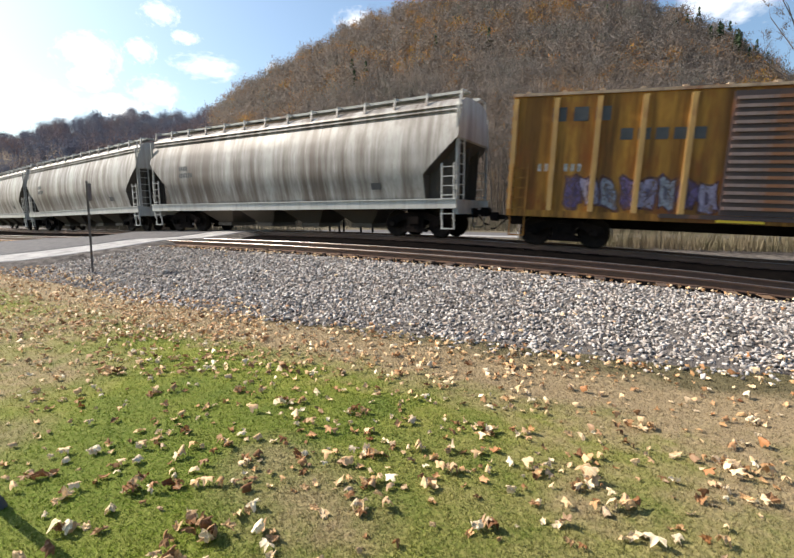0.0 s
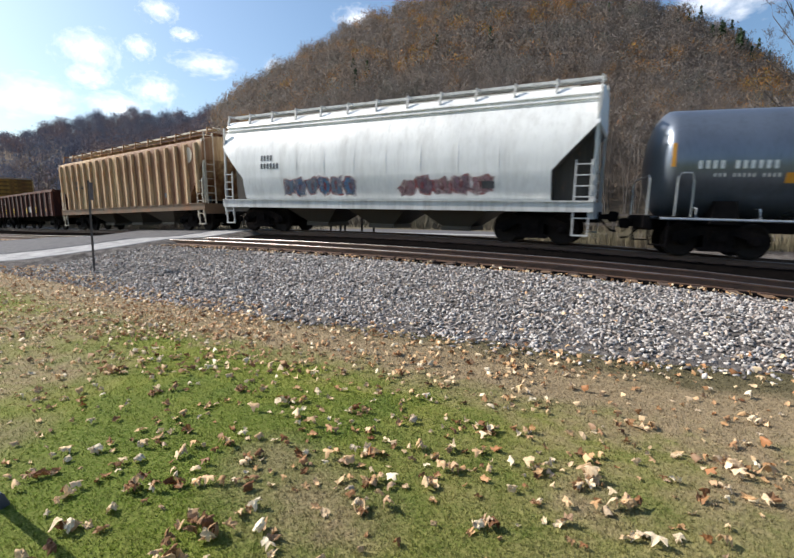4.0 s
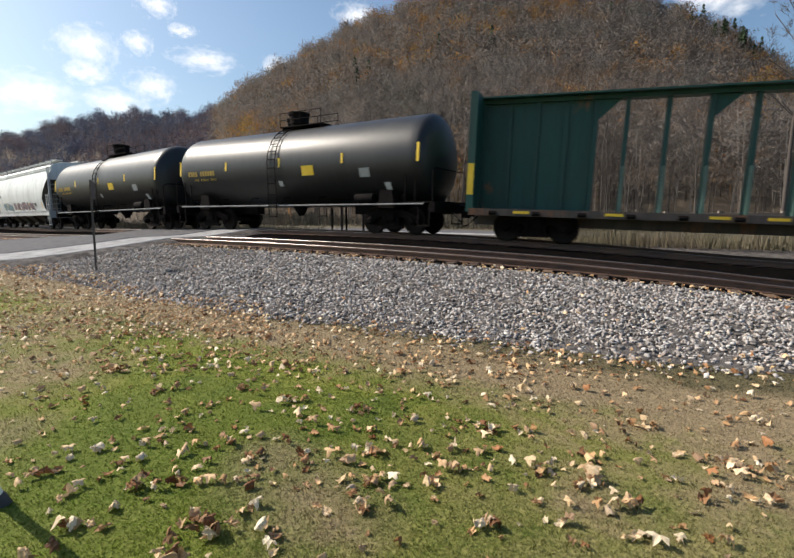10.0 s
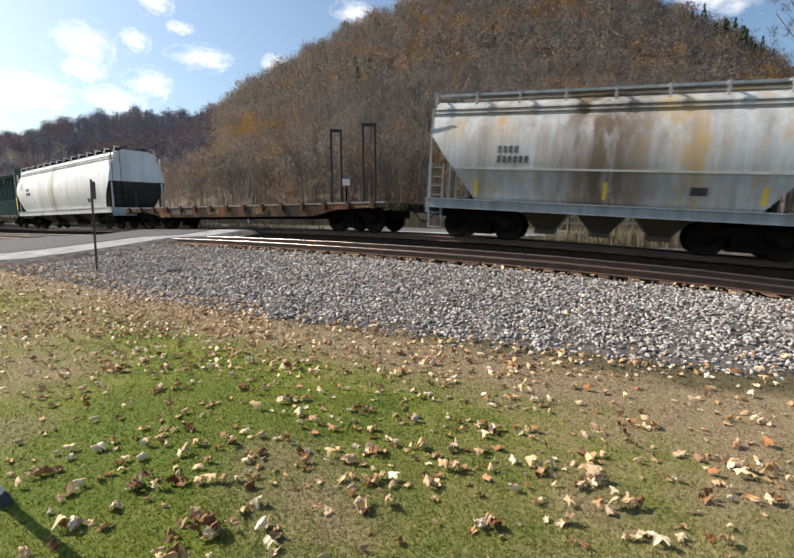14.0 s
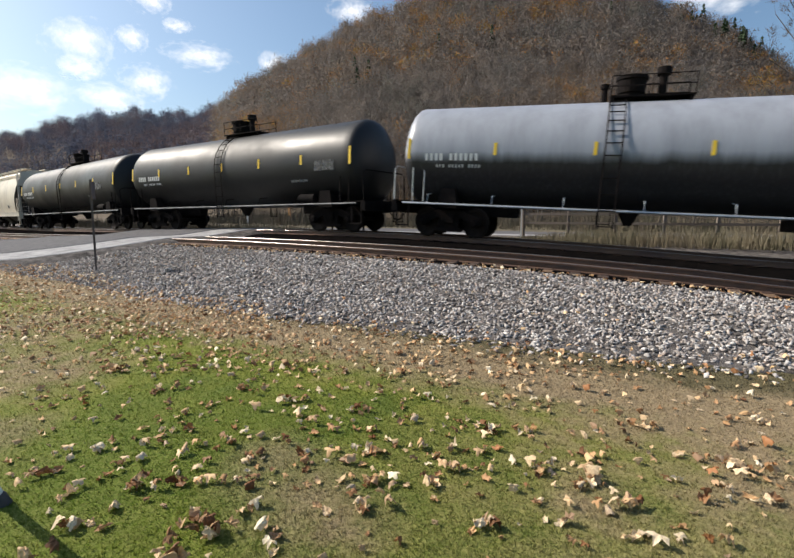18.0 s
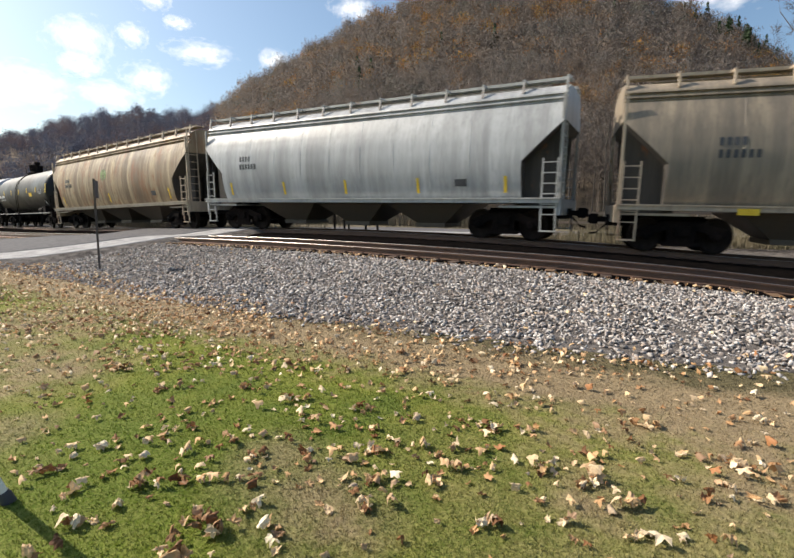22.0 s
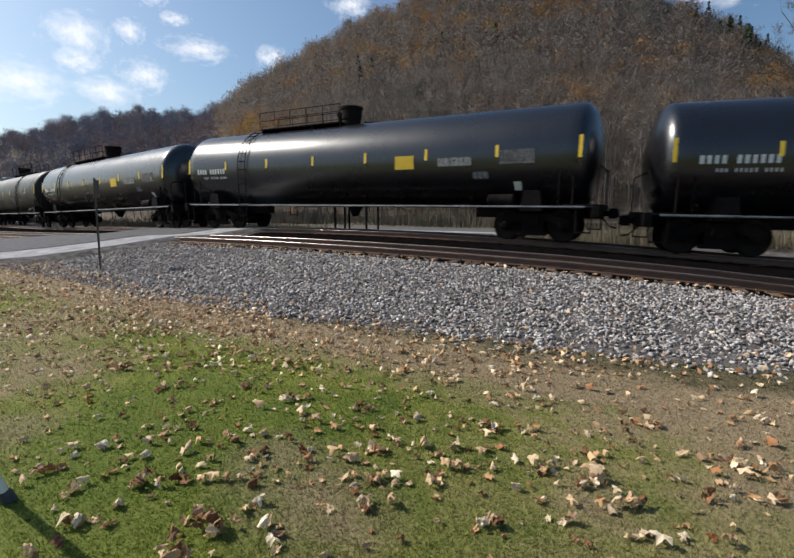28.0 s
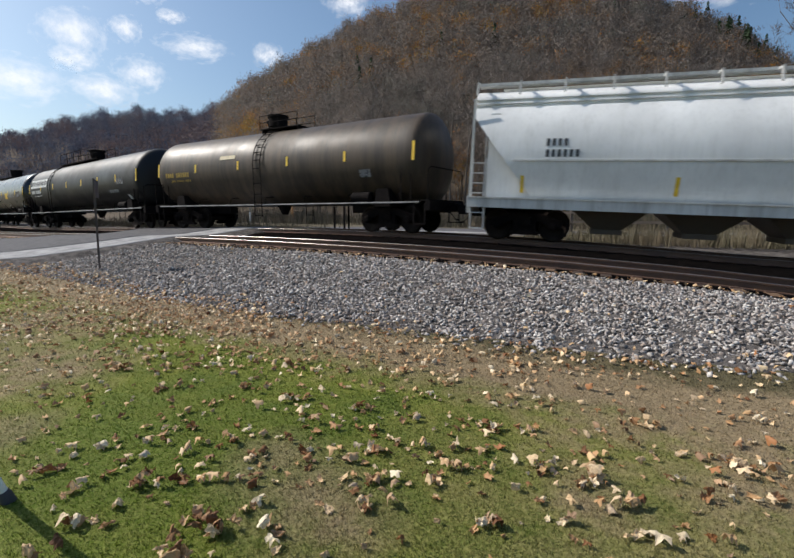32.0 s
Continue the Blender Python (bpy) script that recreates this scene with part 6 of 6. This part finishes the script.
def tree(k, x, y, turn, size, label):
    ob = tagged(new("tree"), label, "tree", "bare trees at the wood's edge")
    for nm, me in zip(("trunk", "crown"), TREES[k]):
        p = new(nm, me)
        p.parent = ob
    z = float(ground_height(np.array([x]), np.array([y]))[0])
    ob.matrix_world = Matrix.Translation((x, y, z)) @ pose(0, 0, 0, 0, 0, turn) @ Matrix.Scale(size, 4)


rnd = random.Random(5)
done = []
for k in range(120):
    az, r = rnd.uniform(-12, 47), rnd.uniform(44, 74)
    if az < 2:
        r += 10
    x, y = r * math.sin(radians(az)), r * math.cos(radians(az))
    if any((x - a) ** 2 + (y - b) ** 2 < 6 for a, b in done):
        continue
    done.append((x, y))
    top = math.tan(radians(np.interp(az, HILL_AZ, HILL_EL) * 0.72)) * r / 19
    tree(rnd.randrange(6), x, y, rnd.uniform(0, 360), min(top, 1.0) * rnd.uniform(0.6, 1.0), "bare grey-brown tree in late autumn at the foot of the hill")
for k in range(34):
    az, r = rnd.uniform(-46, -12), rnd.uniform(72, 120)
    tree(rnd.randrange(6), r * math.sin(radians(az)), r * math.cos(radians(az)), rnd.uniform(0, 360), rnd.uniform(0.42, 0.62), "bare dark tree in late autumn on the valley floor")
tree(5, 33.2, 39.6, 20, 1.25, "tall bare tree with fine twigs against the sky")
tree(1, 29.6, 34.2, 70, 1.0, "tall bare tree with fine twigs against the sky")
tree(0, 31.8, 35.6, 200, 1.15, "tall bare tree with fine twigs against the sky")
tree(3, 36.2, 41.4, 120, 1.35, "tall bare tree with fine twigs against the sky")


def far_tree(seed, n, fat=1.0):
    """A far tree: a stem and many twig clusters in uneven lobes; corners, triangles and the lobes' outward directions."""
    r = np.random.RandomState(seed)
    v, f, nn = [], [], []

    def sliver(p, q, w, out):
        a = np.cross(q - p, r.normal(size=3))
        a = a / np.linalg.norm(a) * w
        o = len(v)
        flip = np.dot(np.cross(2 * a, q - p + a), out) < 0
        v.extend([p + a, p - a, q] if flip else [p - a, p + a, q])
        nn.extend([out] * 3)
        f.append((o, o + 1, o + 2))

    for k in range(2):
        sliver(np.array([0, 0, -1.0]), np.array([r.normal() * 0.6, r.normal() * 0.6, 12.0]), 0.13 * fat ** 0.5, np.array([0, -0.8, 0.6]))
    lobes = [(r.normal() * 1.6, r.normal() * 1.6, r.uniform(4, 11), r.uniform(1.2, 2.4)) for _ in range(8)]
    for i in range(n):
        x, y, z, w = lobes[i % 8]
        d = r.normal(size=3)
        d /= np.linalg.norm(d)
        p = np.array([x, y, z]) + d * w * r.uniform(0.2, 1.0) ** 0.5
        g = d * 0.6 + r.normal(size=3) * 0.6 + np.array([0, 0, 0.25])
        g *= r.uniform(0.45, 0.95) / np.linalg.norm(g)
        out = d + np.array([x, y, z - 7.5]) * 0.12 + np.array([0, 0, 0.35])
        sliver(p, p + g, r.uniform(0.08, 0.24) * fat, out / np.linalg.norm(out))
    return np.array(v), np.array(f), np.array(nn)


def pine_tree(seed):
    r = np.random.RandomState(seed)
    v, f = [], []
    for _ in range(90):
        h = r.uniform(2.5, 15)
        rad = (16 - h) * 0.22
        a = r.uniform(0, math.tau)
        p = np.array([0, 0, h + 0.5])
        q = np.array([math.cos(a) * rad, math.sin(a) * rad, h - 0.3])
        s = np.array([-math.sin(a), math.cos(a), 0]) * 0.55
        o = len(v)
        v.extend([p, q - s, q + s])
        f.append((o, o + 1, o + 2))
    return np.array(v), np.array(f)


def woods():
    r = np.random.RandomState(3)
    n = 10500
    az = r.uniform(-47, 50, n)
    far = np.clip((-19 - az) / 8, 0, 1)
    r0, rc = 64 + 42 * far, 300 + 262 * far
    u = r.uniform(0, 1, n)
    rad = np.sqrt(r0 ** 2 + u * ((rc * 1.03) ** 2 - r0 ** 2))
    x, y = rad * np.sin(np.radians(az)), rad * np.cos(np.radians(az))
    keep = np.ones(n, bool)
    _, q = near_line(x, y)
    keep &= q < -30
    x, y, rad, az = x[keep], y[keep], rad[keep], az[keep]
    z = ground_height(x, y)
    kind = r.randint(0, 4, len(x)) + np.where(rad < 150, 4, 0)
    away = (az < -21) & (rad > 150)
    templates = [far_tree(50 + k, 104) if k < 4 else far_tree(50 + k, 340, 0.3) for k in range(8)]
    for mat, which, label in ((FOREST, ~away, "bare grey-brown autumn woods covering the hill"), (HAZED_WOODS, away, "bare woods on the distant hills, bluish haze put into their colour")):
        vs, fs, ns, o = [], [], [], 0
        for k in range(8):
            m = (kind == k) & which
            c = m.sum()
            if not c:
                continue
            tv, tf, tn = templates[k]
            yaw = r.uniform(0, 6.28, c)
            v, f = scatter(tv, tf, placings(np.stack([x[m], y[m], z[m]], 1), yaw, r.uniform(0.75, 1.2, c)))
            ns.append(scatter(tn, tf, placings(np.zeros((c, 3)), yaw, np.ones(c)))[0])
            vs.append(v)
            fs.append(f + o)
            o += len(v)
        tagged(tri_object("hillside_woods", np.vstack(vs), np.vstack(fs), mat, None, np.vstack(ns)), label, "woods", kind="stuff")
    c = 46
    az = np.concatenate([r.uniform(30, 38, 34), r.uniform(-6, 24, 12)])
    rad = np.concatenate([r.uniform(255, 305, 34), r.uniform(150, 290, 12)])
    x, y = rad * np.sin(np.radians(az)), rad * np.cos(np.radians(az))
    tv, tf = pine_tree(4)
    v, f = scatter(tv, tf, placings(np.stack([x, y, ground_height(x, y)], 1), r.uniform(0, 6.28, c), r.uniform(0.7, 1.15, c)))
    tagged(tri_object("ridge_pines", v, f, PINE), "dark green pines on the ridge", "woods", kind="stuff")


woods()


# ---- stones, grass, leaves ----
def stones():
    r = np.random.RandomState(9)
    cube = np.array([[x, y, z] for z in (-1, 1) for y in (-1, 1) for x in (-1, 1)], float)
    quads = [(0, 2, 3, 1), (4, 5, 7, 6), (0, 1, 5, 4), (2, 6, 7, 3), (0, 4, 6, 2), (1, 3, 7, 5)]
    tri = np.array([t for a, b, c, d in quads for t in ((a, b, c), (a, c, d))])
    vs, fs, o = [], [], 0
    for n, s0, s1, q0, q1 in ((26000, -4, 14, 6.0, 10.75), (19000, 14, 44, 6.0, 10.6), (700, -6, 14, 10.5, 11.0)):
        s, q = r.uniform(s0, s1, n), r.uniform(q0, q1, n)
        edge = TOE - 0.18 + 0.22 * np.sin(s * 1.7) * np.sin(s * 0.63 + 1) + 0.12 * np.sin(s * 4.9)
        q = np.where((q > edge) & (r.uniform(0, 1, n) < 0.6), r.uniform(6.0, 10.0, n), q)
        x, y, _ = line_many(s, q)
        z = np.where(q > TOE, 0.0, bed_height(s, q)) + r.uniform(-0.005, 0.02, n)
        for k in range(6):
            m = np.arange(n) % 6 == k
            t = cube * r.uniform(0.3, 1.05, (8, 3)) * np.array([1.15, 0.65, 0.48])
            c = m.sum()
            v, f = scatter(t, tri, placings(np.stack([x[m], y[m], z[m]], 1), r.uniform(0, 6.28, c), r.uniform(0.016, 0.042, c), r.uniform(0, 1.2, c), r.uniform(0, 6.28, c)))
            vs.append(v)
            fs.append(f + o)
            o += len(v)
    tagged(tri_object("ballast_stones", np.vstack(vs), np.vstack(fs), STONE), "loose angular grey ballast stones", "gravel", kind="stuff")


stones()


def blades():
    r = np.random.RandomState(21)
    n = 190000
    d = 1.5 * (18.0 / 1.5) ** (r.uniform(0, 1, n) ** 1.1)
    az = np.radians(r.uniform(-44, 44, n))
    x, y = d * np.tan(az), d
    xb, yb = r.uniform(-10, 10, 330000), r.uniform(-9, 10, 330000)
    far = np.hypot(xb, yb)
    kb = ((np.abs(np.arctan2(xb, yb)) > 0.755) | (yb < 1.55)) & (r.uniform(0, 10, 330000) > far - 1.5)
    x, y, d = np.concatenate([x, xb[kb]]), np.concatenate([y, yb[kb]]), np.concatenate([d, 3.0 + 0.3 * far[kb]])
    _, q = near_line(x, y)
    m = q > TOE + 0.05
    x, y, d = x[m], y[m], d[m]
    n = len(x)
    h = r.uniform(0.008, 0.022, n) * (1 + 0.07 * d)
    w = r.uniform(0.0016, 0.0034, n) * (0.7 + 0.3 * d)
    a, lean = r.uniform(0, 6.28, n), r.uniform(0, 1.0, n)
    b = r.uniform(0, 6.28, n)
    z = ground_height(x, y) - 0.004
    v = np.empty((n, 3, 3))
    v[:, 0] = np.stack([x - np.cos(a) * w, y - np.sin(a) * w, z], 1)
    v[:, 1] = np.stack([x + np.cos(a) * w, y + np.sin(a) * w, z], 1)
    v[:, 2] = np.stack([x + np.cos(b) * h * lean, y + np.sin(b) * h * lean, z + h], 1)
    tagged(tri_object("lawn_grass", v.reshape(-1, 3), np.arange(n * 3).reshape(-1, 3), GRASS), "short patchy grass, green and straw-coloured", "grass", kind="stuff")


blades()

STRAW = island_material("straw", [(0.10, 0.085, 0.06), (0.19, 0.155, 0.105), (0.13, 0.12, 0.075), (0.24, 0.195, 0.135)], 0.85, 0.3)


def weeds():
    r = np.random.RandomState(31)
    n = 26000
    s = r.uniform(-24, 13.5, n)
    q = -r.uniform(3.6, 7.6, n)
    keep = (s < 9) | (r.uniform(0, 1, n) < 0.35)
    s, q = s[keep], q[keep]
    n = len(s)
    x, y, _ = line_many(s, q)
    z = np.maximum(bed_height(s, q), 0.38) - 0.03
    h = r.uniform(0.25, 0.85, n) * np.clip((10.5 - s) / 5, 0.3, 1)
    w = r.uniform(0.006, 0.016, n)
    a, b, lean = r.uniform(0, 6.28, n), r.uniform(0, 6.28, n), r.uniform(0, 0.4, n)
    v = np.empty((n, 3, 3))
    v[:, 0] = np.stack([x - np.cos(a) * w, y - np.sin(a) * w, z], 1)
    v[:, 1] = np.stack([x + np.cos(a) * w, y + np.sin(a) * w, z], 1)
    v[:, 2] = np.stack([x + np.cos(b) * h * lean, y + np.sin(b) * h * lean, z + h], 1)
    tagged(tri_object("dry_weeds", v.reshape(-1, 3), np.arange(n * 3).reshape(-1, 3), STRAW), "tall dry straw-coloured weeds beyond the tracks", "weeds", kind="stuff")


weeds()


BRUSH = island_material("dead_brush", [(0.045, 0.038, 0.028), (0.10, 0.083, 0.06), (0.07, 0.066, 0.04), (0.135, 0.108, 0.075), (0.06, 0.045, 0.035)], 0.9, 0.25)


def brush():
    """A thicket of dead stems behind the lane, and along the far side of the line up the valley."""
    r = np.random.RandomState(37)
    n = 60000
    s, q = r.uniform(-26, 75, n), -r.uniform(17, 34, n)
    k = n // 3
    s[:k], q[:k] = r.uniform(21, 85, k), -r.uniform(3.4, 7.5, k)
    x, y, _ = line_many(s, q)
    keep = (np.abs(np.degrees(np.arctan2(x, y))) < 50) & (noise_field(x, y) > r.uniform(-0.9, 0.5, n))
    x, y = x[keep], y[keep]
    n = len(x)
    z = ground_height(x, y) - 0.05
    h = r.uniform(0.5, 1.9, n) * (0.75 + 0.45 * noise_field(x * 0.7, y * 0.7)) * np.where(np.arange(len(keep))[keep] < k, 0.62, 1.0)
    w = r.uniform(0.012, 0.035, n)
    a, b, lean = r.uniform(0, 6.28, n), r.uniform(0, 6.28, n), r.uniform(0, 0.5, n)
    v = np.empty((n, 3, 3))
    v[:, 0] = np.stack([x - np.cos(a) * w, y - np.sin(a) * w, z], 1)
    v[:, 1] = np.stack([x + np.cos(a) * w, y + np.sin(a) * w, z], 1)
    v[:, 2] = np.stack([x + np.cos(b) * h * lean, y + np.sin(b) * h * lean, z + h], 1)
    tagged(tri_object("dead_brush", v.reshape(-1, 3), np.arange(n * 3).reshape(-1, 3), BRUSH), "thicket of dark dead brush beyond the tracks", "brush", kind="stuff")


def noise_field(x, y):
    """A soft uneven field, about -1 to 1."""
    return 0.5 * np.sin(x * 0.53 + 1.3 * np.sin(y * 0.31)) + 0.3 * np.sin(y * 1.1 + x * 0.7) + 0.2 * np.sin(x * 2.3 - y * 1.7)


brush()


def leaf_template(seed):
    """A curled, crumpled dead leaf, one unit long."""
    r = np.random.RandomState(seed)
    n = 15                                     # five lobes: tip, flank, notch
    a = np.linspace(0, math.tau, n, endpoint=False)
    lobe = 0.5 * np.tile([1.0, 0.86, 0.66], 5) * (1 + r.uniform(-0.16, 0.22, n))
    x, y = np.cos(a) * lobe * 1.1, np.sin(a) * lobe * r.uniform(0.7, 1.0)
    dome = seed % 10 < 5
    k1, k2, tw = r.uniform(-0.3, 1.6), r.uniform(2.4, 4.6) if dome else r.uniform(0.8, 2.0), r.uniform(-1.2, 1.2)
    bend = lambda u, w: k1 * u ** 2 + k2 * w ** 2 + tw * u * w
    v = np.vstack([[[0, 0, 0]], np.stack([x * 0.55, y * 0.55, bend(x * 0.55, y * 0.55) + r.uniform(-0.09, 0.09, n)], 1), np.stack([x, y * 0.78, bend(x, y) * 0.8 + r.uniform(-0.13, 0.13, n)], 1)])
    if dome:
        v[:, 2] *= -1
    v[:, 2] -= v[:, 2].min()
    f = [(0, 1 + i, 1 + (i + 1) % n) for i in range(n)]
    for i in range(n):
        j = (i + 1) % n
        f += [(1 + i, 1 + n + i, 1 + n + j), (1 + i, 1 + n + j, 1 + j)]
    return v, np.array(f)


LEAVES = [leaf_template(70 + k) for k in range(10)]
LEAF_COLORS = [(0.12, 0.047, 0.017), (0.48, 0.285, 0.13), (0.76, 0.57, 0.34), (0.28, 0.115, 0.037), (0.84, 0.68, 0.45), (0.58, 0.35, 0.17), (0.18, 0.07, 0.024), (0.90, 0.77, 0.55), (0.66, 0.44, 0.23)]
LEAF_STUFF = island_material("dead_leaves", LEAF_COLORS + [(0.34, 0.15, 0.06), (0.62, 0.43, 0.24)], 0.6, thin=0.08)
LEAF_ONE = object_material("dead_leaf", LEAF_COLORS, 0.6, thin=0.12)
HEAPS = [(-3.02, 4.71), (-0.96, 3.92), (-1.60, 2.64), (-1.13, 2.33), (-0.96, 2.21), (-1.16, 2.10), (-0.16, 2.42), (0.75, 3.43), (1.97, 3.47), (0.95, 2.79), (1.22, 2.70), (0.50, 2.27), (1.33, 2.40), (2.25, 2.88)]
DRIFTS = [(-2.25, 4.21), (-0.34, 3.71), (-1.40, 2.62), (-2.11, 3.01), (-2.00, 2.52), (-1.80, 2.25), (-1.80, 2.07), (-0.83, 2.42), (-0.68, 2.27), (-0.42, 2.40), (-0.16, 2.67), (-1.28, 3.18), (-0.27, 3.11), (-1.19, 6.54), (-1.03, 2.94),
          (0.32, 2.79), (0.15, 2.67), (1.84, 2.52), (2.14, 2.47), (0.94, 2.29), (1.13, 2.36), (1.35, 4.96), (1.72, 4.87), (1.72, 4.28), (2.96, 3.56), (2.28, 2.73), (1.59, 2.10), (1.22, 2.14), (1.37, 2.12)]
PAIRS = [(-0.73, 4.09), (-1.47, 4.15), (-1.30, 4.24), (-1.86, 3.11), (-1.65, 3.34), (-0.19, 3.30), (-1.92, 6.12), (0.50, 2.52), (0.82, 2.45), (0.72, 2.64), (0.39, 3.08), (1.21, 4.21), (2.01, 4.15), (2.51, 2.81), (1.63, 2.88),
         (1.06, 3.38), (1.47, 3.30), (2.63, 3.15), (-2.35, 2.73), (-1.63, 2.45), (-1.52, 2.29), (-0.66, 3.01), (-0.70, 3.43), (-0.60, 2.12), (-0.12, 3.01), (2.38, 4.56), (1.99, 2.97)]


def fallen_leaves():
    r = np.random.RandomState(77)
    meshes = []
    for v, f in LEAVES:
        me = bpy.data.meshes.new("fallen_leaf")
        me.from_pydata(v.tolist(), [], f.tolist())
        me.materials.append(LEAF_ONE)
        meshes.append(me)
    spots = []
    for places, few, many, wide in ((HEAPS, 5, 8, 0.055), (DRIFTS, 2, 4, 0.045), (PAIRS, 1, 2, 0.03)):
        for x, y in places:
            for k in range(r.randint(few, many + 1)):
                spots.append((x + r.normal() * wide, y + r.normal() * wide * 0.7, r.uniform(0.06, 0.10), r.uniform(0, 0.03) if k else 0.0))
    while len(spots) < 400:
        d = r.uniform(1.9, 4.6)
        spots.append((d * math.tan(math.radians(r.uniform(-42, 42))), d, r.uniform(0.035, 0.07), 0.0))
    for i, (x, y, size, up) in enumerate(spots):
        ob = new("fallen_leaf", meshes[r.randint(10)])
        z = float(ground_height(np.array([x]), np.array([y]))[0])
        ob.matrix_world = pose(x, y, z + 0.006 + up, *(r.uniform(-26 - 450 * up, 26 + 450 * up, 2)), r.uniform(0, 360)) @ Matrix.Scale(size, 4)
        tagged(ob, "dry curled brown leaf lying on the grass", "leaf", "fallen leaves")
    # the many leaves further off
    vs, fs, o = [], [], 0
    n = 5600
    d = 2.6 * (17.0 / 2.6) ** r.uniform(0, 1, n)
    az = np.radians(r.uniform(-43, 43, n))
    x, y = d * np.tan(az), d
    s, q = near_line(x, y)
    k = (q > TOE + 0.1) & ((d > 4.6) | (r.uniform(0, 1, n) < 0.24))
    x, y = x[k], y[k]
    z = ground_height(x, y) + 0.01
    d3, a3 = r.uniform(6.0, 16, 3600), np.radians(r.uniform(-43, -16, 3600))
    x3, y3 = d3 * np.tan(a3), d3
    k3 = near_line(x3, y3)[1] > 9.0
    x, y = np.concatenate([x, x3[k3]]), np.concatenate([y, y3[k3]])
    z = ground_height(x, y) + np.where(near_line(x, y)[1] < TOE, 0.14, 0.01)
    x4, y4 = r.uniform(-9, 9, 1800), r.uniform(-8, 5, 1800)
    k4 = (np.abs(np.arctan2(x4, y4)) > 0.74) & (np.hypot(x4, y4) > 0.6) & (near_line(x4, y4)[1] > TOE + 0.1)
    x, y, z = np.concatenate([x, x4[k4]]), np.concatenate([y, y4[k4]]), np.concatenate([z, ground_height(x4[k4], y4[k4]) + 0.01])
    s2, q2 = r.uniform(-5, 34, 1500), np.concatenate([r.normal(6.0, 0.16, 800), r.uniform(6, 10.6, 250), r.normal(10.55, 0.28, 450)])
    x2, y2, _ = line_many(s2, q2)
    z2 = np.maximum(bed_height(s2, q2), 0.0) + 0.03
    x, y, z = np.concatenate([x, x2]), np.concatenate([y, y2]), np.concatenate([z, z2])
    n = len(x)
    for t in range(10):
        m = np.arange(n) % 10 == t
        c = m.sum()
        v, f = scatter(*LEAVES[t], placings(np.stack([x[m], y[m], z[m]], 1), r.uniform(0, 6.28, c), r.uniform(0.035, 0.09, c), r.uniform(0, 0.75, c), r.uniform(0, 6.28, c)))
        vs.append(v)
        fs.append(f + o)
        o += len(v)
    tagged(tri_object("leaf_scatter", np.vstack(vs), np.vstack(fs), LEAF_STUFF), "scattered dry brown leaves on grass and stones", "leaves", kind="stuff")


fallen_leaves()


# ---- ties under the rails ----
def ties():
    r = random.Random(8)
    for track, q0, drop, s0, s1 in ((TRACK_NEAR, NEAR_Q, NEAR_DROP, -8, 62), (TRACK_FAR, 0.0, 0.0, -10, 60)):
        for s in np.arange(s0, s1, 0.54):
            p, a = line(s, q0)
            part("tie", lambda: Shape().prism([(-0.11, -0.16), (0.11, -0.16), (0.115, -0.01), (0.10, 0), (-0.10, 0), (-0.115, -0.01)], -1.3, 1.3), TIE if q0 > 0 else BLACK_TIE, track,
                 at=pose(p[0], p[1], p[2] - (drop_at(s) if drop else 0) - 0.165, 0, 0, 180 - math.degrees(a) + r.uniform(-1, 1)) @ pose(0, r.uniform(-0.06, 0.06), 0), key="tie")
            for off in (-0.755, 0.755):
                if -4 < s < 16 and q0 > 0:
                    part("tie_plate", lambda: Shape().box(-0.09, 0.09, -0.16, 0.16, 0, 0.02), STEEL, track, at=pose(p[0], p[1], p[2] - (drop_at(s) if drop else 0) - 0.166, 0, 0, 180 - math.degrees(a)) @ pose(0, off, 0), key="tie_plate")


ties()


# ---- all that moves ----
SPEED, SLOWING = 15.29, -0.0078


def gone(t):
    """Metres that the train has run along the line."""
    return SPEED * t + SLOWING * (t - 16) ** 2


def motions():
    for ob, tx, mid in CARS:
        rows = []
        for i in range(65):
            t = i * 0.5
            s = mid + gone(t)
            a, b = Vector(line(s + tx)[0]), Vector(line(s - tx)[0])
            d = a - b
            yaw, pitch = math.degrees(math.atan2(d.y, d.x)), math.degrees(math.atan2(d.z, math.hypot(d.x, d.y)))
            c = (a + b) / 2
            rows.append((t, pose(c.x, c.y, c.z, 0, -pitch, yaw)))
        walk(ob, rows)
    first = WHEELSETS[0]
    walk(first, [(i / 30, pose(0, 0, 0, 0, math.degrees((gone(i / 30) - gone(0)) / 0.46) % 360, 0)) for i in range(961)])
    keys = first.animation_data
    for ob in WHEELSETS[1:]:
        ob.rotation_mode = "QUATERNION"
        ob.animation_data_create()
        ob.animation_data.action = keys.action
        ob.animation_data.action_slot = keys.action_slot
    for ob, az, el, d in CLOUDS:
        rows = []
        for t in (0.0, 16.0, 32.0):
            a, e = radians(az - 1.85 * (t - 9) / 32), radians(el + 1.4 * (t - 9) / 32)
            p = Vector((math.sin(a) * math.cos(e), math.cos(a) * math.cos(e), math.sin(e))) * d
            rows.append((t, look(p, p * 2)))
        walk(ob, rows)


motions()
